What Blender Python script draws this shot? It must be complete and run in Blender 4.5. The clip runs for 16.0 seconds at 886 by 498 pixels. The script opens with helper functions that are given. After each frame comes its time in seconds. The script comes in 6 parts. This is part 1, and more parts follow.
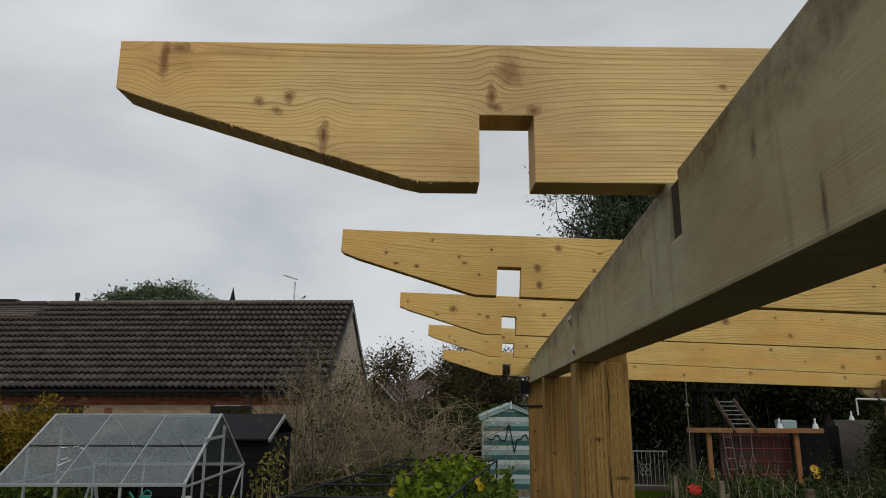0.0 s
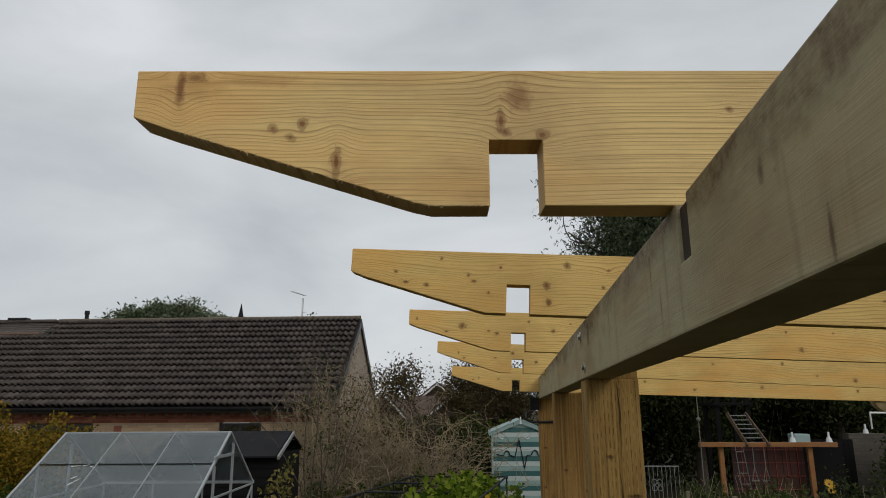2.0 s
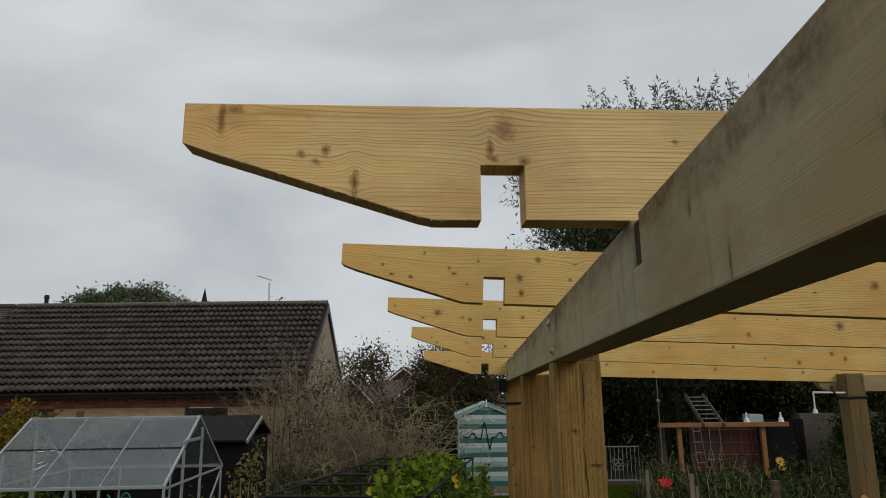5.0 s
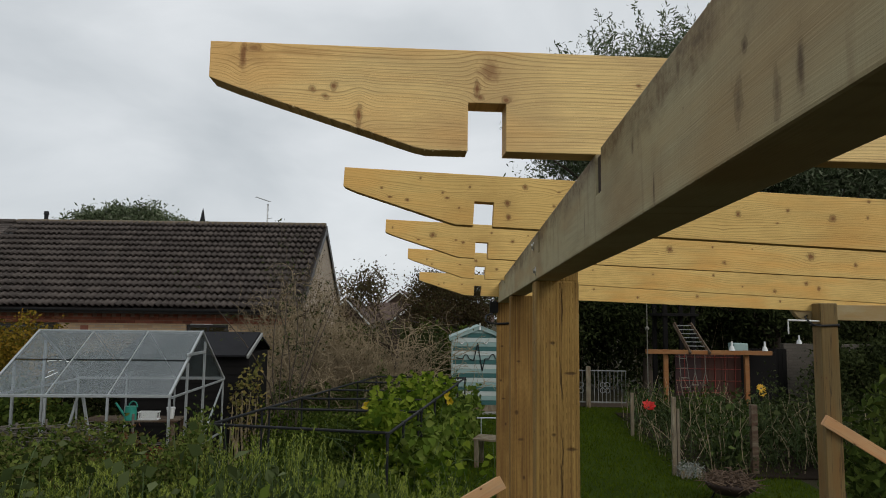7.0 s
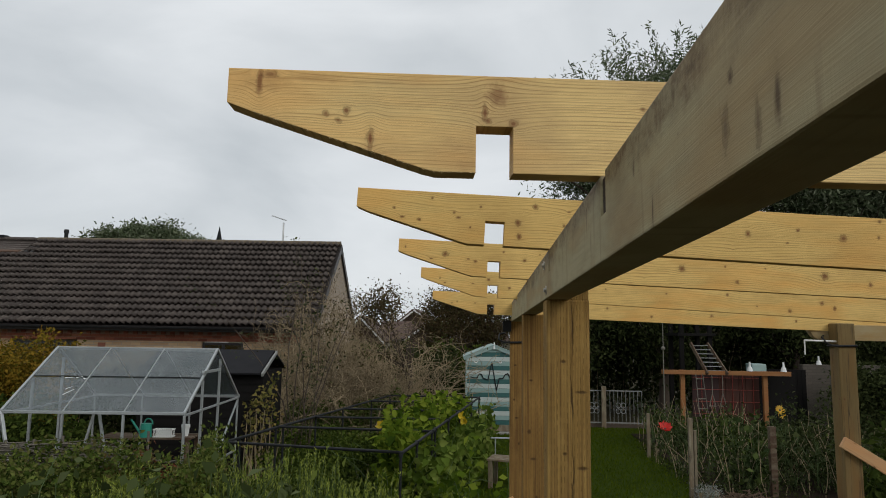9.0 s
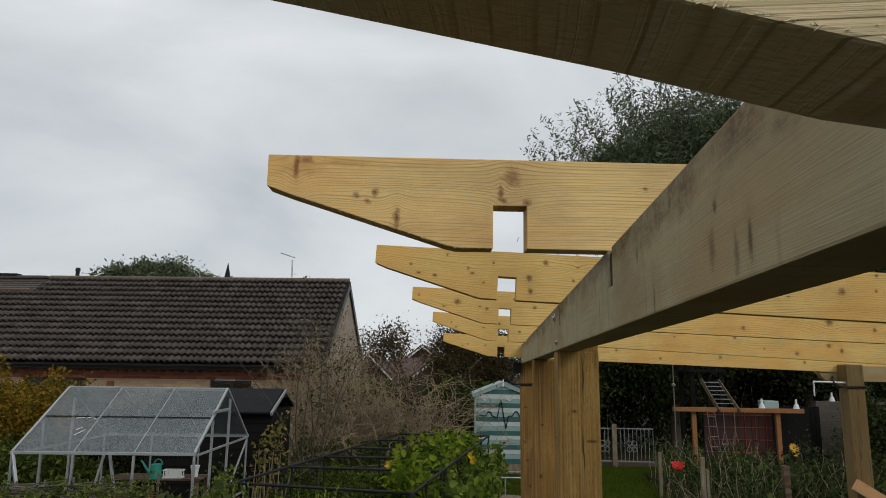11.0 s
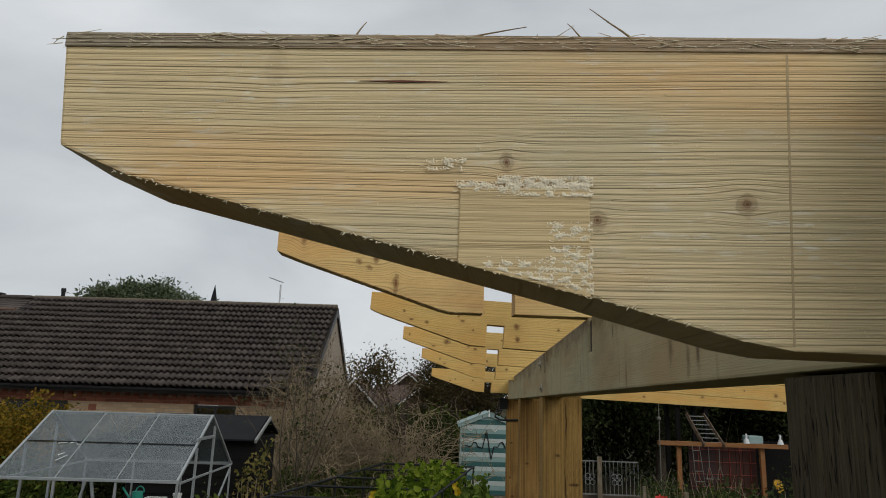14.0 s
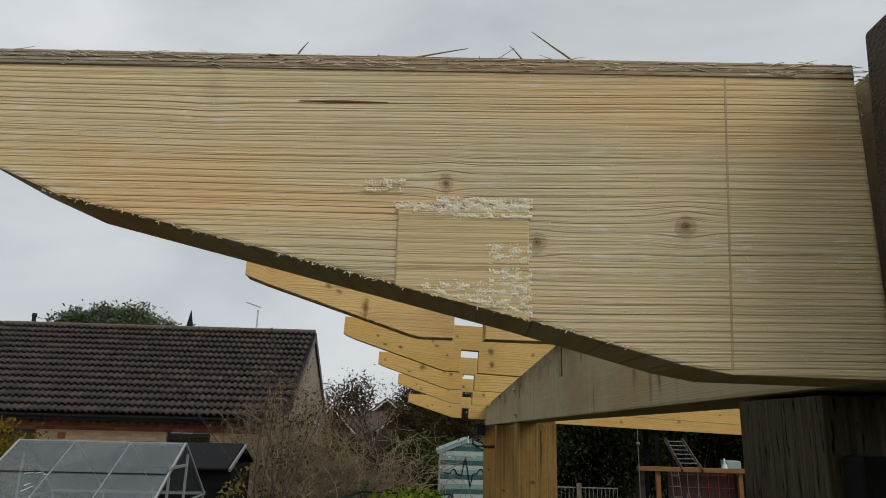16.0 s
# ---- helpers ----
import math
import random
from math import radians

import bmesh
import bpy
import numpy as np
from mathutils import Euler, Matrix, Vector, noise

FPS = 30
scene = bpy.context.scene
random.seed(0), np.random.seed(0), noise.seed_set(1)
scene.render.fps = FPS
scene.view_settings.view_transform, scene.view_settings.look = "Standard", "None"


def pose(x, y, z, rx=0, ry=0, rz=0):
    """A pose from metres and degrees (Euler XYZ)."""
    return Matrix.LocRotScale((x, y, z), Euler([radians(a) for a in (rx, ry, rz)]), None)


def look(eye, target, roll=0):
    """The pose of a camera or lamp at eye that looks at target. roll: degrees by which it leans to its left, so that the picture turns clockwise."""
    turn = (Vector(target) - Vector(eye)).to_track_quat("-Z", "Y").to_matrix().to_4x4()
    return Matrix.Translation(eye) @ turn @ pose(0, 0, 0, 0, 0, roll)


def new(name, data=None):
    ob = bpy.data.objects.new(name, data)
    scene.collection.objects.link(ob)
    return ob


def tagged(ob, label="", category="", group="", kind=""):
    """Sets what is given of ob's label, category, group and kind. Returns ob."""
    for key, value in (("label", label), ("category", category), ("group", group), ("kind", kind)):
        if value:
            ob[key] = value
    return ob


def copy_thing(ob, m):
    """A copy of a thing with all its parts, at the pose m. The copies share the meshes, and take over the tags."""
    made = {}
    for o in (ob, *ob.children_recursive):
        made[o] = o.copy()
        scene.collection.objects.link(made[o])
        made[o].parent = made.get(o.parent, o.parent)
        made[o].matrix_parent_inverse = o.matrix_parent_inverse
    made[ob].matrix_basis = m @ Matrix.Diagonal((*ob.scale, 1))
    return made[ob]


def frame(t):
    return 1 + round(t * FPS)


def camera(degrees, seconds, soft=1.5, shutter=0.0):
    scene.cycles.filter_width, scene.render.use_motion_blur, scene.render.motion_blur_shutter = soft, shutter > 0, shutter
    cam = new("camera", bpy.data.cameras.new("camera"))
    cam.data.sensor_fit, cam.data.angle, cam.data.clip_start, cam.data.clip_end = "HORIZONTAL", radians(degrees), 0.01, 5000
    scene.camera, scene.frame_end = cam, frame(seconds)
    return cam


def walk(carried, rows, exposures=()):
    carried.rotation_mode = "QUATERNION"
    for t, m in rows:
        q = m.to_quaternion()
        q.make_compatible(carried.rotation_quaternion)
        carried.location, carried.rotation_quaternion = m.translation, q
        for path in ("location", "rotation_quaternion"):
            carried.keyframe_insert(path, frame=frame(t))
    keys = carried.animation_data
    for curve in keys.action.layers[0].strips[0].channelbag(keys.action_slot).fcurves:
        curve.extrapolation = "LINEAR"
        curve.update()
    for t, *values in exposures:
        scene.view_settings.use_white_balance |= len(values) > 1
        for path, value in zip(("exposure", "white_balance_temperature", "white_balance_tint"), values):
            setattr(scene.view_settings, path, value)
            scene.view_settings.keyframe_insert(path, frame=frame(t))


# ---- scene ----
cam = camera(66.90, 16.0, soft=0.95)
# seconds, eye, point looked at, lean in degrees
PATH = [
    (0, (-0.1328, -0.5290, 2.2999), (-0.3040, 1.4198, 2.7159), 0.04),
    (0.5, (-0.1337, -0.5302, 2.3008), (-0.3074, 1.4155, 2.7299), 0.00),
    (1, (-0.1333, -0.5321, 2.3024), (-0.3138, 1.4086, 2.7507), -0.08),
    (1.5, (-0.1348, -0.5319, 2.3028), (-0.3248, 1.4069, 2.7554), -0.18),
    (2, (-0.1354, -0.5379, 2.3051), (-0.3274, 1.3993, 2.7640), -0.36),
    (2.5, (-0.1429, -0.5424, 2.3052), (-0.3247, 1.3944, 2.7696), -0.60),
    (3, (-0.1460, -0.5571, 2.3076), (-0.3089, 1.3791, 2.7819), -0.57),
    (3.2, (-0.1419, -0.5652, 2.3095), (-0.2955, 1.3727, 2.7797), -0.70),
    (5.3, (-0.1575, -0.6832, 2.2981), (-0.2226, 1.2791, 2.6789), -0.65),
    (5.5, (-0.1527, -0.6971, 2.2994), (-0.2021, 1.2736, 2.6370), -0.64),
    (6, (-0.1503, -0.7305, 2.2893), (-0.2073, 1.2550, 2.5225), -0.49),
    (6.5, (-0.1433, -0.7591, 2.2883), (-0.2075, 1.2287, 2.4992), 0.30),
    (7, (-0.1418, -0.7778, 2.2750), (-0.2307, 1.2108, 2.4696), 0.65),
    (7.5, (-0.1356, -0.7862, 2.2735), (-0.2336, 1.2014, 2.4735), 0.85),
    (8, (-0.1336, -0.7899, 2.2724), (-0.2446, 1.1949, 2.4914), 0.95),
    (10.5, (-0.1352, -0.8465, 2.2925), (-0.2825, 1.1238, 2.6026), 0.70),
    (11, (-0.1460, -0.8788, 2.3089), (-0.3007, 1.0839, 2.6607), 0.73),
    (11.5, (-0.1502, -0.9047, 2.3210), (-0.3232, 1.0493, 2.7108), 0.79),
    (12, (-0.1508, -0.9131, 2.3331), (-0.3060, 1.0426, 2.7216), 1.12),
    (12.5, (-0.1486, -0.9435, 2.3373), (-0.2949, 1.0141, 2.7200), 1.62),
    (13, (-0.1502, -0.9585, 2.3375), (-0.3254, 0.9940, 2.7334), 2.73),
    (13.5, (-0.1472, -0.9606, 2.3443), (-0.3095, 0.9904, 2.7532), 2.26),
    (14, (-0.1498, -0.9691, 2.3473), (-0.2717, 0.9804, 2.7771), 1.80),
    (14.5, (-0.1440, -0.9640, 2.3488), (-0.2228, 0.9816, 2.8057), 1.39),
    (15, (-0.1395, -0.9621, 2.3482), (-0.1921, 0.9773, 2.8336), 1.22),
    (15.5, (-0.1378, -0.9639, 2.3480), (-0.1869, 0.9705, 2.8539), 1.48),
    (16, (-0.1368, -0.9648, 2.3476), (-0.1995, 0.9698, 2.8509), 1.51),
]
walk(cam, [(t, look(eye, target, lean)) for t, eye, target, lean in PATH], exposures=[(0, -0.14), (3, -0.14), (5.5, -0.25), (6.2, 0.0), (8, 0.05), (10.5, 0.03), (11.5, -0.05), (12.0, 0.15), (12.4, 0.32), (13.1, 0.32), (13.5, 0.02), (14.0, -0.12), (16, -0.12)])

# ---- sky and light: an overcast autumn afternoon ----
world = bpy.data.worlds.new("overcast_sky")
scene.world = world
world.use_nodes = True
wt = world.node_tree
wt.nodes.clear()
w_out = wt.nodes.new("ShaderNodeOutputWorld")
w_bg = wt.nodes.new("ShaderNodeBackground")
w_sky = wt.nodes.new("ShaderNodeTexSky")
w_sky.sky_type, w_sky.sun_disc = "NISHITA", False
w_sky.sun_elevation, w_sky.sun_rotation = radians(36), radians(137)
w_dim = wt.nodes.new("ShaderNodeMix")
w_dim.data_type, w_dim.blend_type = "RGBA", "MULTIPLY"
w_dim.inputs[0].default_value = 1.0
w_dim.inputs[7].default_value = (0.09, 0.09, 0.09, 1)
wt.links.new(w_sky.outputs[0], w_dim.inputs[6])
w_tc = wt.nodes.new("ShaderNodeTexCoord")
w_map = wt.nodes.new("ShaderNodeMapping")
w_map.inputs["Scale"].default_value = (1.0, 1.0, 2.6)
w_map.inputs["Rotation"].default_value = (0.15, 0.35, 0.3)
wt.links.new(w_tc.outputs["Generated"], w_map.inputs[0])
w_n = wt.nodes.new("ShaderNodeTexNoise")
w_n.inputs["Scale"].default_value, w_n.inputs["Detail"].default_value = 2.3, 6.0
w_n.inputs["Roughness"].default_value = 0.48
w_n.inputs["Distortion"].default_value = 0.35
wt.links.new(w_map.outputs[0], w_n.inputs["Vector"])
w_r = wt.nodes.new("ShaderNodeValToRGB")
w_r.color_ramp.elements[0].position, w_r.color_ramp.elements[0].color = 0.30, (0.535, 0.575, 0.605, 1)
w_r.color_ramp.elements[1].position, w_r.color_ramp.elements[1].color = 0.72, (0.85, 0.88, 0.905, 1)
wt.links.new(w_n.outputs["Fac"], w_r.inputs[0])
w_mix = wt.nodes.new("ShaderNodeMix")
w_mix.data_type = "RGBA"
w_mix.inputs[0].default_value = 0.94
wt.links.new(w_dim.outputs[2], w_mix.inputs[6])
wt.links.new(w_r.outputs[0], w_mix.inputs[7])
wt.links.new(w_mix.outputs[2], w_bg.inputs[0])
w_bg.inputs[1].default_value = 0.94
wt.links.new(w_bg.outputs[0], w_out.inputs[0])

sun_data = bpy.data.lights.new("sun", "SUN")
sun_data.energy, sun_data.angle, sun_data.color = 1.0, radians(30), (1.0, 0.97, 0.93)
sun = new("sun", sun_data)
sun.matrix_world = look((7.5, -8, 8), (0, 0, 0))

# ---- material helpers ----
class Nodes:
    """Short hand for building a node material."""

    def __init__(self, name):
        self.mat = bpy.data.materials.new(name)
        self.mat.use_nodes = True
        self.t = self.mat.node_tree
        self.bsdf = self.t.nodes["Principled BSDF"]

    def put(self, socket, value):
        if isinstance(value, bpy.types.NodeSocket):
            self.t.links.new(value, socket)
        elif value is not None:
            socket.default_value = value

    def math(self, op, a, b=None, c=None, clamp=False):
        n = self.t.nodes.new("ShaderNodeMath")
        n.operation, n.use_clamp = op, clamp
        for i, v in enumerate((a, b, c)):
            self.put(n.inputs[i], v)
        return n.outputs[0]

    def noise(self, vec, scale, detail=2.0, rough=0.5, dist=0.0):
        n = self.t.nodes.new("ShaderNodeTexNoise")
        self.put(n.inputs["Vector"], vec)
        n.inputs["Scale"].default_value, n.inputs["Detail"].default_value = scale, detail
        n.inputs["Roughness"].default_value, n.inputs["Distortion"].default_value = rough, dist
        return n.outputs["Fac"]

    def xyz(self, x, y, z):
        n = self.t.nodes.new("ShaderNodeCombineXYZ")
        for i, v in enumerate((x, y, z)):
            self.put(n.inputs[i], v)
        return n.outputs[0]

    def split(self, vec):
        n = self.t.nodes.new("ShaderNodeSeparateXYZ")
        self.put(n.inputs[0], vec)
        return n.outputs

    def coord(self, kind="Object"):
        return self.t.nodes.new("ShaderNodeTexCoord").outputs[kind]

    def random(self):
        return self.t.nodes.new("ShaderNodeObjectInfo").outputs["Random"]

    def island(self):
        return self.t.nodes.new("ShaderNodeNewGeometry").outputs["Random Per Island"]

    def ramp(self, fac, *stops):
        n = self.t.nodes.new("ShaderNodeValToRGB")
        e = n.color_ramp.elements
        while len(e) < len(stops):
            e.new(0.5)
        for el, (p, c) in zip(e, stops):
            el.position = p
            el.color = (c, c, c, 1) if isinstance(c, (int, float)) else (*c, 1)
        self.put(n.inputs[0], fac)
        return n.outputs[0]

    def mix(self, fac, a, b, mode="MIX"):
        n = self.t.nodes.new("ShaderNodeMix")
        n.data_type, n.blend_type = "RGBA", mode
        self.put(n.inputs[0], fac)
        for s, v in ((n.inputs[6], a), (n.inputs[7], b)):
            self.put(s, (*v, 1) if isinstance(v, tuple) else v)
        return n.outputs[2]

    def bump(self, height, strength=0.3, distance=0.002):
        n = self.t.nodes.new("ShaderNodeBump")
        n.inputs["Strength"].default_value, n.inputs["Distance"].default_value = strength, distance
        self.put(n.inputs["Height"], height)
        self.put(self.bsdf.inputs["Normal"], n.outputs[0])

    def done(self, colour, rough=0.7, metal=0.0, spec=None):
        self.put(self.bsdf.inputs["Base Color"], (*colour, 1) if isinstance(colour, tuple) else colour)
        self.put(self.bsdf.inputs["Roughness"], rough)
        self.put(self.bsdf.inputs["Metallic"], metal)
        if spec is not None:
            self.bsdf.inputs["Specular IOR Level"].default_value = spec
        return self.mat


def timber(name, light, dark, knots=(), lines=230.0, contrast=0.55, stain=(0.45, 0.42, 0.30), stained=0.35,
           knot_colour=(0.13, 0.06, 0.025), wild=1.0, cracks=0.0, rough=0.72, relief=0.35, along=0, fleck=0.0, bend=0.03, saw=0.0, sharp=6.0, crack_grain=55.0, crack_cut=-4.6, crack_long=1.3, crack_thin=26.0, patches=1.0, rings=0.0, ring_dark=0.8, drip=0.0, crown=0.0):
    """Softwood with growth lines along local x (or z), knots at (x, z, half-length, half-height, darkness) and scattered ones (wild)."""
    g = Nodes(name)
    o = g.split(g.coord())
    u, w, v = (o[0], o[1], o[2]) if along == 0 else (o[2], o[1], o[0])
    if not knots:
        v = g.math("MULTIPLY_ADD", w, 0.8, v)
    shift = g.math("MULTIPLY", g.random(), 17.0) if not knots else 3.7
    us = g.math("ADD", u, shift)
    wander = g.noise(g.xyz(g.math("MULTIPLY", us, 2.4), g.math("MULTIPLY", w, 3.0), g.math("MULTIPLY", v, 6.0)), 1.0, 3.0)
    vv = g.math("ADD", v, g.math("MULTIPLY", g.math("SUBTRACT", wander, 0.5), bend))
    rag = g.math("MULTIPLY_ADD", g.noise(g.xyz(g.math("MULTIPLY", us, 110.0), w, g.math("MULTIPLY", v, 110.0)), 1.0, 3.0, 0.6), 2.0, 0.0)
    mask, rim = None, None
    for ku, kv, ru, rv, deep in knots:
        du = g.math("DIVIDE", g.math("SUBTRACT", u, ku), ru)
        dv = g.math("SUBTRACT", v, kv)
        dvn = g.math("DIVIDE", dv, rv)
        d2 = g.math("ADD", g.math("MULTIPLY", du, du), g.math("MULTIPLY", dvn, dvn))
        near = g.math("EXPONENT", g.math("MULTIPLY", d2, -0.4))
        flow = g.math("EXPONENT", g.math("MULTIPLY", g.math("ADD", g.math("MULTIPLY", g.math("MULTIPLY", du, du), 0.10), g.math("MULTIPLY", g.math("MULTIPLY", dvn, dvn), 0.22)), -1.0))
        vv = g.math("SUBTRACT", vv, g.math("MULTIPLY", g.math("MULTIPLY", dv, g.math("MULTIPLY_ADD", flow, 0.45, g.math("MULTIPLY", near, 0.2))), min(1.0, deep * 1.4)))
        dd = g.math("MULTIPLY", g.math("SQRT", d2), rag)
        m = g.math("ADD", g.math("MULTIPLY", g.math("SUBTRACT", 0.95, dd, clamp=True), 1.5, clamp=True), g.math("MULTIPLY", g.math("EXPONENT", g.math("MULTIPLY", d2, -0.35)), 0.20))
        m = g.math("MULTIPLY", m, deep, clamp=True)
        mask = m if mask is None else g.math("MAXIMUM", mask, m)
        if ru < 0.02 and rv < 0.015:
            edge = g.math("SUBTRACT", 1.0, g.math("MULTIPLY", g.math("ABSOLUTE", g.math("SUBTRACT", dd, 0.85)), 3.2), clamp=True)
            edge = g.math("MULTIPLY", edge, deep)
            rim = edge if rim is None else g.math("MAXIMUM", rim, edge)
    if wild:
        vor = g.t.nodes.new("ShaderNodeTexVoronoi")
        vor.voronoi_dimensions = "2D"
        vor.inputs["Scale"].default_value = 1.0
        vw = g.math("MULTIPLY_ADD", v, 14.0, shift)
        g.put(vor.inputs["Vector"], g.xyz(g.math("MULTIPLY", us, 8.0), vw, 0.0))
        pick = g.split(vor.outputs["Color"])[0]
        size = g.math("MULTIPLY", g.math("SUBTRACT", pick, 1.0 - 0.6 * wild), 0.25)
        size = g.math("MINIMUM", size, 0.085)
        vd = g.math("MULTIPLY", vor.outputs["Distance"], rag)
        m = g.math("MULTIPLY", g.math("SUBTRACT", size, vd), 22.0, clamp=True)
        halo = g.math("MULTIPLY", g.math("EXPONENT", g.math("MULTIPLY", vor.outputs["Distance"], -9.0)), g.math("MAXIMUM", size, 0.0))
        vv = g.math("ADD", vv, g.math("MULTIPLY", halo, 0.20))
        m = g.math("MAXIMUM", m, g.math("MULTIPLY", halo, 3.0))
        mask = m if mask is None else g.math("MAXIMUM", mask, m)
    # growth lines: uneven in spacing and strength
    broad = g.noise(g.xyz(g.math("MULTIPLY", us, 0.45), 0.0, g.math("MULTIPLY", vv, lines * 0.55)), 1.0, 2.0, 0.6)
    thin = g.noise(g.xyz(g.math("MULTIPLY", us, 0.9), 0.0, g.math("MULTIPLY", vv, lines * 1.7)), 1.0, 2.0, 0.6)
    band = g.noise(g.xyz(g.math("MULTIPLY", us, 0.9), 0.0, g.math("MULTIPLY", vv, 22.0)), 1.0, 2.0)
    strong = g.math("MULTIPLY_ADD", g.math("MULTIPLY_ADD", band, 2.6, -0.75, clamp=True), 0.6, 0.4)
    la = g.math("MULTIPLY", g.math("MULTIPLY_ADD", broad, sharp, -0.53 * sharp, clamp=True), strong)
    lb = g.math("MULTIPLY", g.math("MULTIPLY_ADD", thin, 8.0, -4.3, clamp=True), g.math("MULTIPLY_ADD", strong, 0.5, 0.25))
    broken = g.math("MULTIPLY_ADD", g.noise(g.xyz(g.math("MULTIPLY", us, 11.0), w, g.math("MULTIPLY", v, 150.0)), 1.0, 3.0, 0.6), 1.8, -0.15, clamp=True)
    amount = g.math("MULTIPLY", g.math("MULTIPLY", g.math("MAXIMUM", la, lb), broken), contrast * 1.2, clamp=True)
    if rings:
        sway = g.noise(g.xyz(g.math("MULTIPLY", us, 0.5), 0.0, g.math("MULTIPLY", vv, rings * 0.16)), 1.0, 2.0, 0.5)
        turn = g.math("FRACT", g.math("MULTIPLY_ADD", vv, rings, g.math("MULTIPLY", sway, 3.4)))
        late = g.math("MULTIPLY", g.math("POWER", turn, 3.5), g.math("MULTIPLY", g.math("SUBTRACT", 1.0, turn), 9.0, clamp=True))
        fade = g.math("MULTIPLY_ADD", g.noise(g.xyz(g.math("MULTIPLY", us, 3.0), w, g.math("MULTIPLY", vv, rings * 0.35)), 1.0, 3.0, 0.6), 3.2, -1.0, clamp=True)
        amount = g.math("MAXIMUM", g.math("MULTIPLY", amount, 0.6), g.math("MULTIPLY", g.math("MULTIPLY", late, g.math("MULTIPLY_ADD", fade, 0.75, 0.25)), ring_dark * 2.0, clamp=True))
    fibre = g.noise(g.xyz(g.math("MULTIPLY", us, 16.0), g.math("MULTIPLY", w, 500.0), g.math("MULTIPLY", v, 900.0)), 1.0, 2.0)
    col = g.mix(amount, light, dark)
    col = g.mix(g.math("MULTIPLY", g.math("SUBTRACT", fibre, 0.35, clamp=True), 0.5), col, dark)
    blot = g.noise(g.xyz(g.math("MULTIPLY", us, 4.0), g.math("MULTIPLY", w, 4.0), g.math("MULTIPLY", v, 11.0)), 1.3, 5.0, 0.65)
    col = g.mix(g.math("MULTIPLY", g.math("MULTIPLY_ADD", blot, 3.4, -1.45, clamp=True), stained), col, stain)
    rosy = g.noise(g.xyz(g.math("MULTIPLY", us, 2.6), g.math("MULTIPLY", w, 2.0), g.math("MULTIPLY", v, 13.0)), patches, 3.0)
    col = g.mix(g.math("MULTIPLY", g.math("MULTIPLY_ADD", rosy, 4.0, -1.95, clamp=True), 0.7), col, (light[0] * 0.95, light[1] * 0.70, light[2] * 0.50))
    if fleck:
        fl = g.noise(g.xyz(g.math("MULTIPLY", us, 90.0), g.math("MULTIPLY", w, 90.0), g.math("MULTIPLY", v, 420.0)), 1.0, 3.0, 0.6)
        fl2 = g.noise(g.xyz(g.math("MULTIPLY", us, 25.0), w, g.math("MULTIPLY", v, 40.0)), 1.0, 2.0)
        col = g.mix(g.math("MULTIPLY", g.math("MULTIPLY", g.math("MULTIPLY_ADD", fl, 9.0, -4.9, clamp=True), g.math("MULTIPLY_ADD", fl2, 4.0, -1.7, clamp=True)), fleck), col, (0.84, 0.79, 0.66))
    if mask is not None:
        col = g.mix(g.math("MULTIPLY", mask, 0.9), col, tuple(v * 1.05 for v in knot_colour))
    if rim is not None:
        col = g.mix(g.math("MULTIPLY", rim, 0.45), col, tuple(v * 0.5 for v in knot_colour))
    height = g.math("ADD", g.math("MULTIPLY", amount, -0.8), g.math("MULTIPLY", fibre, 0.7))
    if crown:
        rust = g.noise(g.xyz(g.math("MULTIPLY", us, 16.0), 0.0, g.math("MULTIPLY", v, 34.0)), 1.0, 5.0, 0.62)
        high = g.math("MULTIPLY_ADD", v, 26.0, g.math("MULTIPLY_ADD", rust, 3.0, -3.1), clamp=True)
        fine = g.noise(g.xyz(g.math("MULTIPLY", us, 90.0), 0.0, g.math("MULTIPLY", v, 120.0)), 1.0, 4.0, 0.65)
        col = g.mix(g.math("MULTIPLY", g.math("MULTIPLY", high, g.math("MULTIPLY_ADD", fine, 2.2, -0.35, clamp=True)), crown), col, (0.12, 0.075, 0.036))
    if drip:
        streak = g.noise(g.xyz(g.math("MULTIPLY", us, 38.0), 0.0, g.math("MULTIPLY", v, 5.0)), 1.0, 3.0, 0.55)
        col = g.mix(g.math("MULTIPLY", g.math("MULTIPLY_ADD", streak, 6.0, -3.5, clamp=True), drip), col, stain)
    if saw:
        sw = g.noise(g.xyz(g.math("MULTIPLY", us, 330.0), w, g.math("MULTIPLY", v, 6.0)), 1.0, 2.0)
        sm = g.noise(g.xyz(g.math("MULTIPLY", us, 5.0), w, g.math("MULTIPLY", v, 9.0)), 1.0, 2.0)
        height = g.math("ADD", height, g.math("MULTIPLY", g.math("MULTIPLY", sw, saw), g.math("MULTIPLY_ADD", sm, 3.0, -1.2, clamp=True)))
    if cracks:
        cr = g.noise(g.xyz(g.math("MULTIPLY", us, crack_long), g.math("MULTIPLY", w, crack_grain), g.math("MULTIPLY", v, crack_grain)), 1.0, 3.0, 0.55)
        gap = g.math("SUBTRACT", 1.0, g.math("MULTIPLY", g.math("ABSOLUTE", g.math("SUBTRACT", cr, 0.5)), crack_thin), clamp=True)
        where = g.noise(g.xyz(g.math("MULTIPLY_ADD", us, 3.5, 5.0), g.math("MULTIPLY", w, 26.0), g.math("MULTIPLY", v, 26.0)), 1.0, 3.0, 0.6)
        cm = g.math("MULTIPLY", g.math("MULTIPLY", gap, g.math("MULTIPLY_ADD", where, 9.0, crack_cut, clamp=True)), cracks)
        col = g.mix(cm, col, (0.02, 0.016, 0.012))
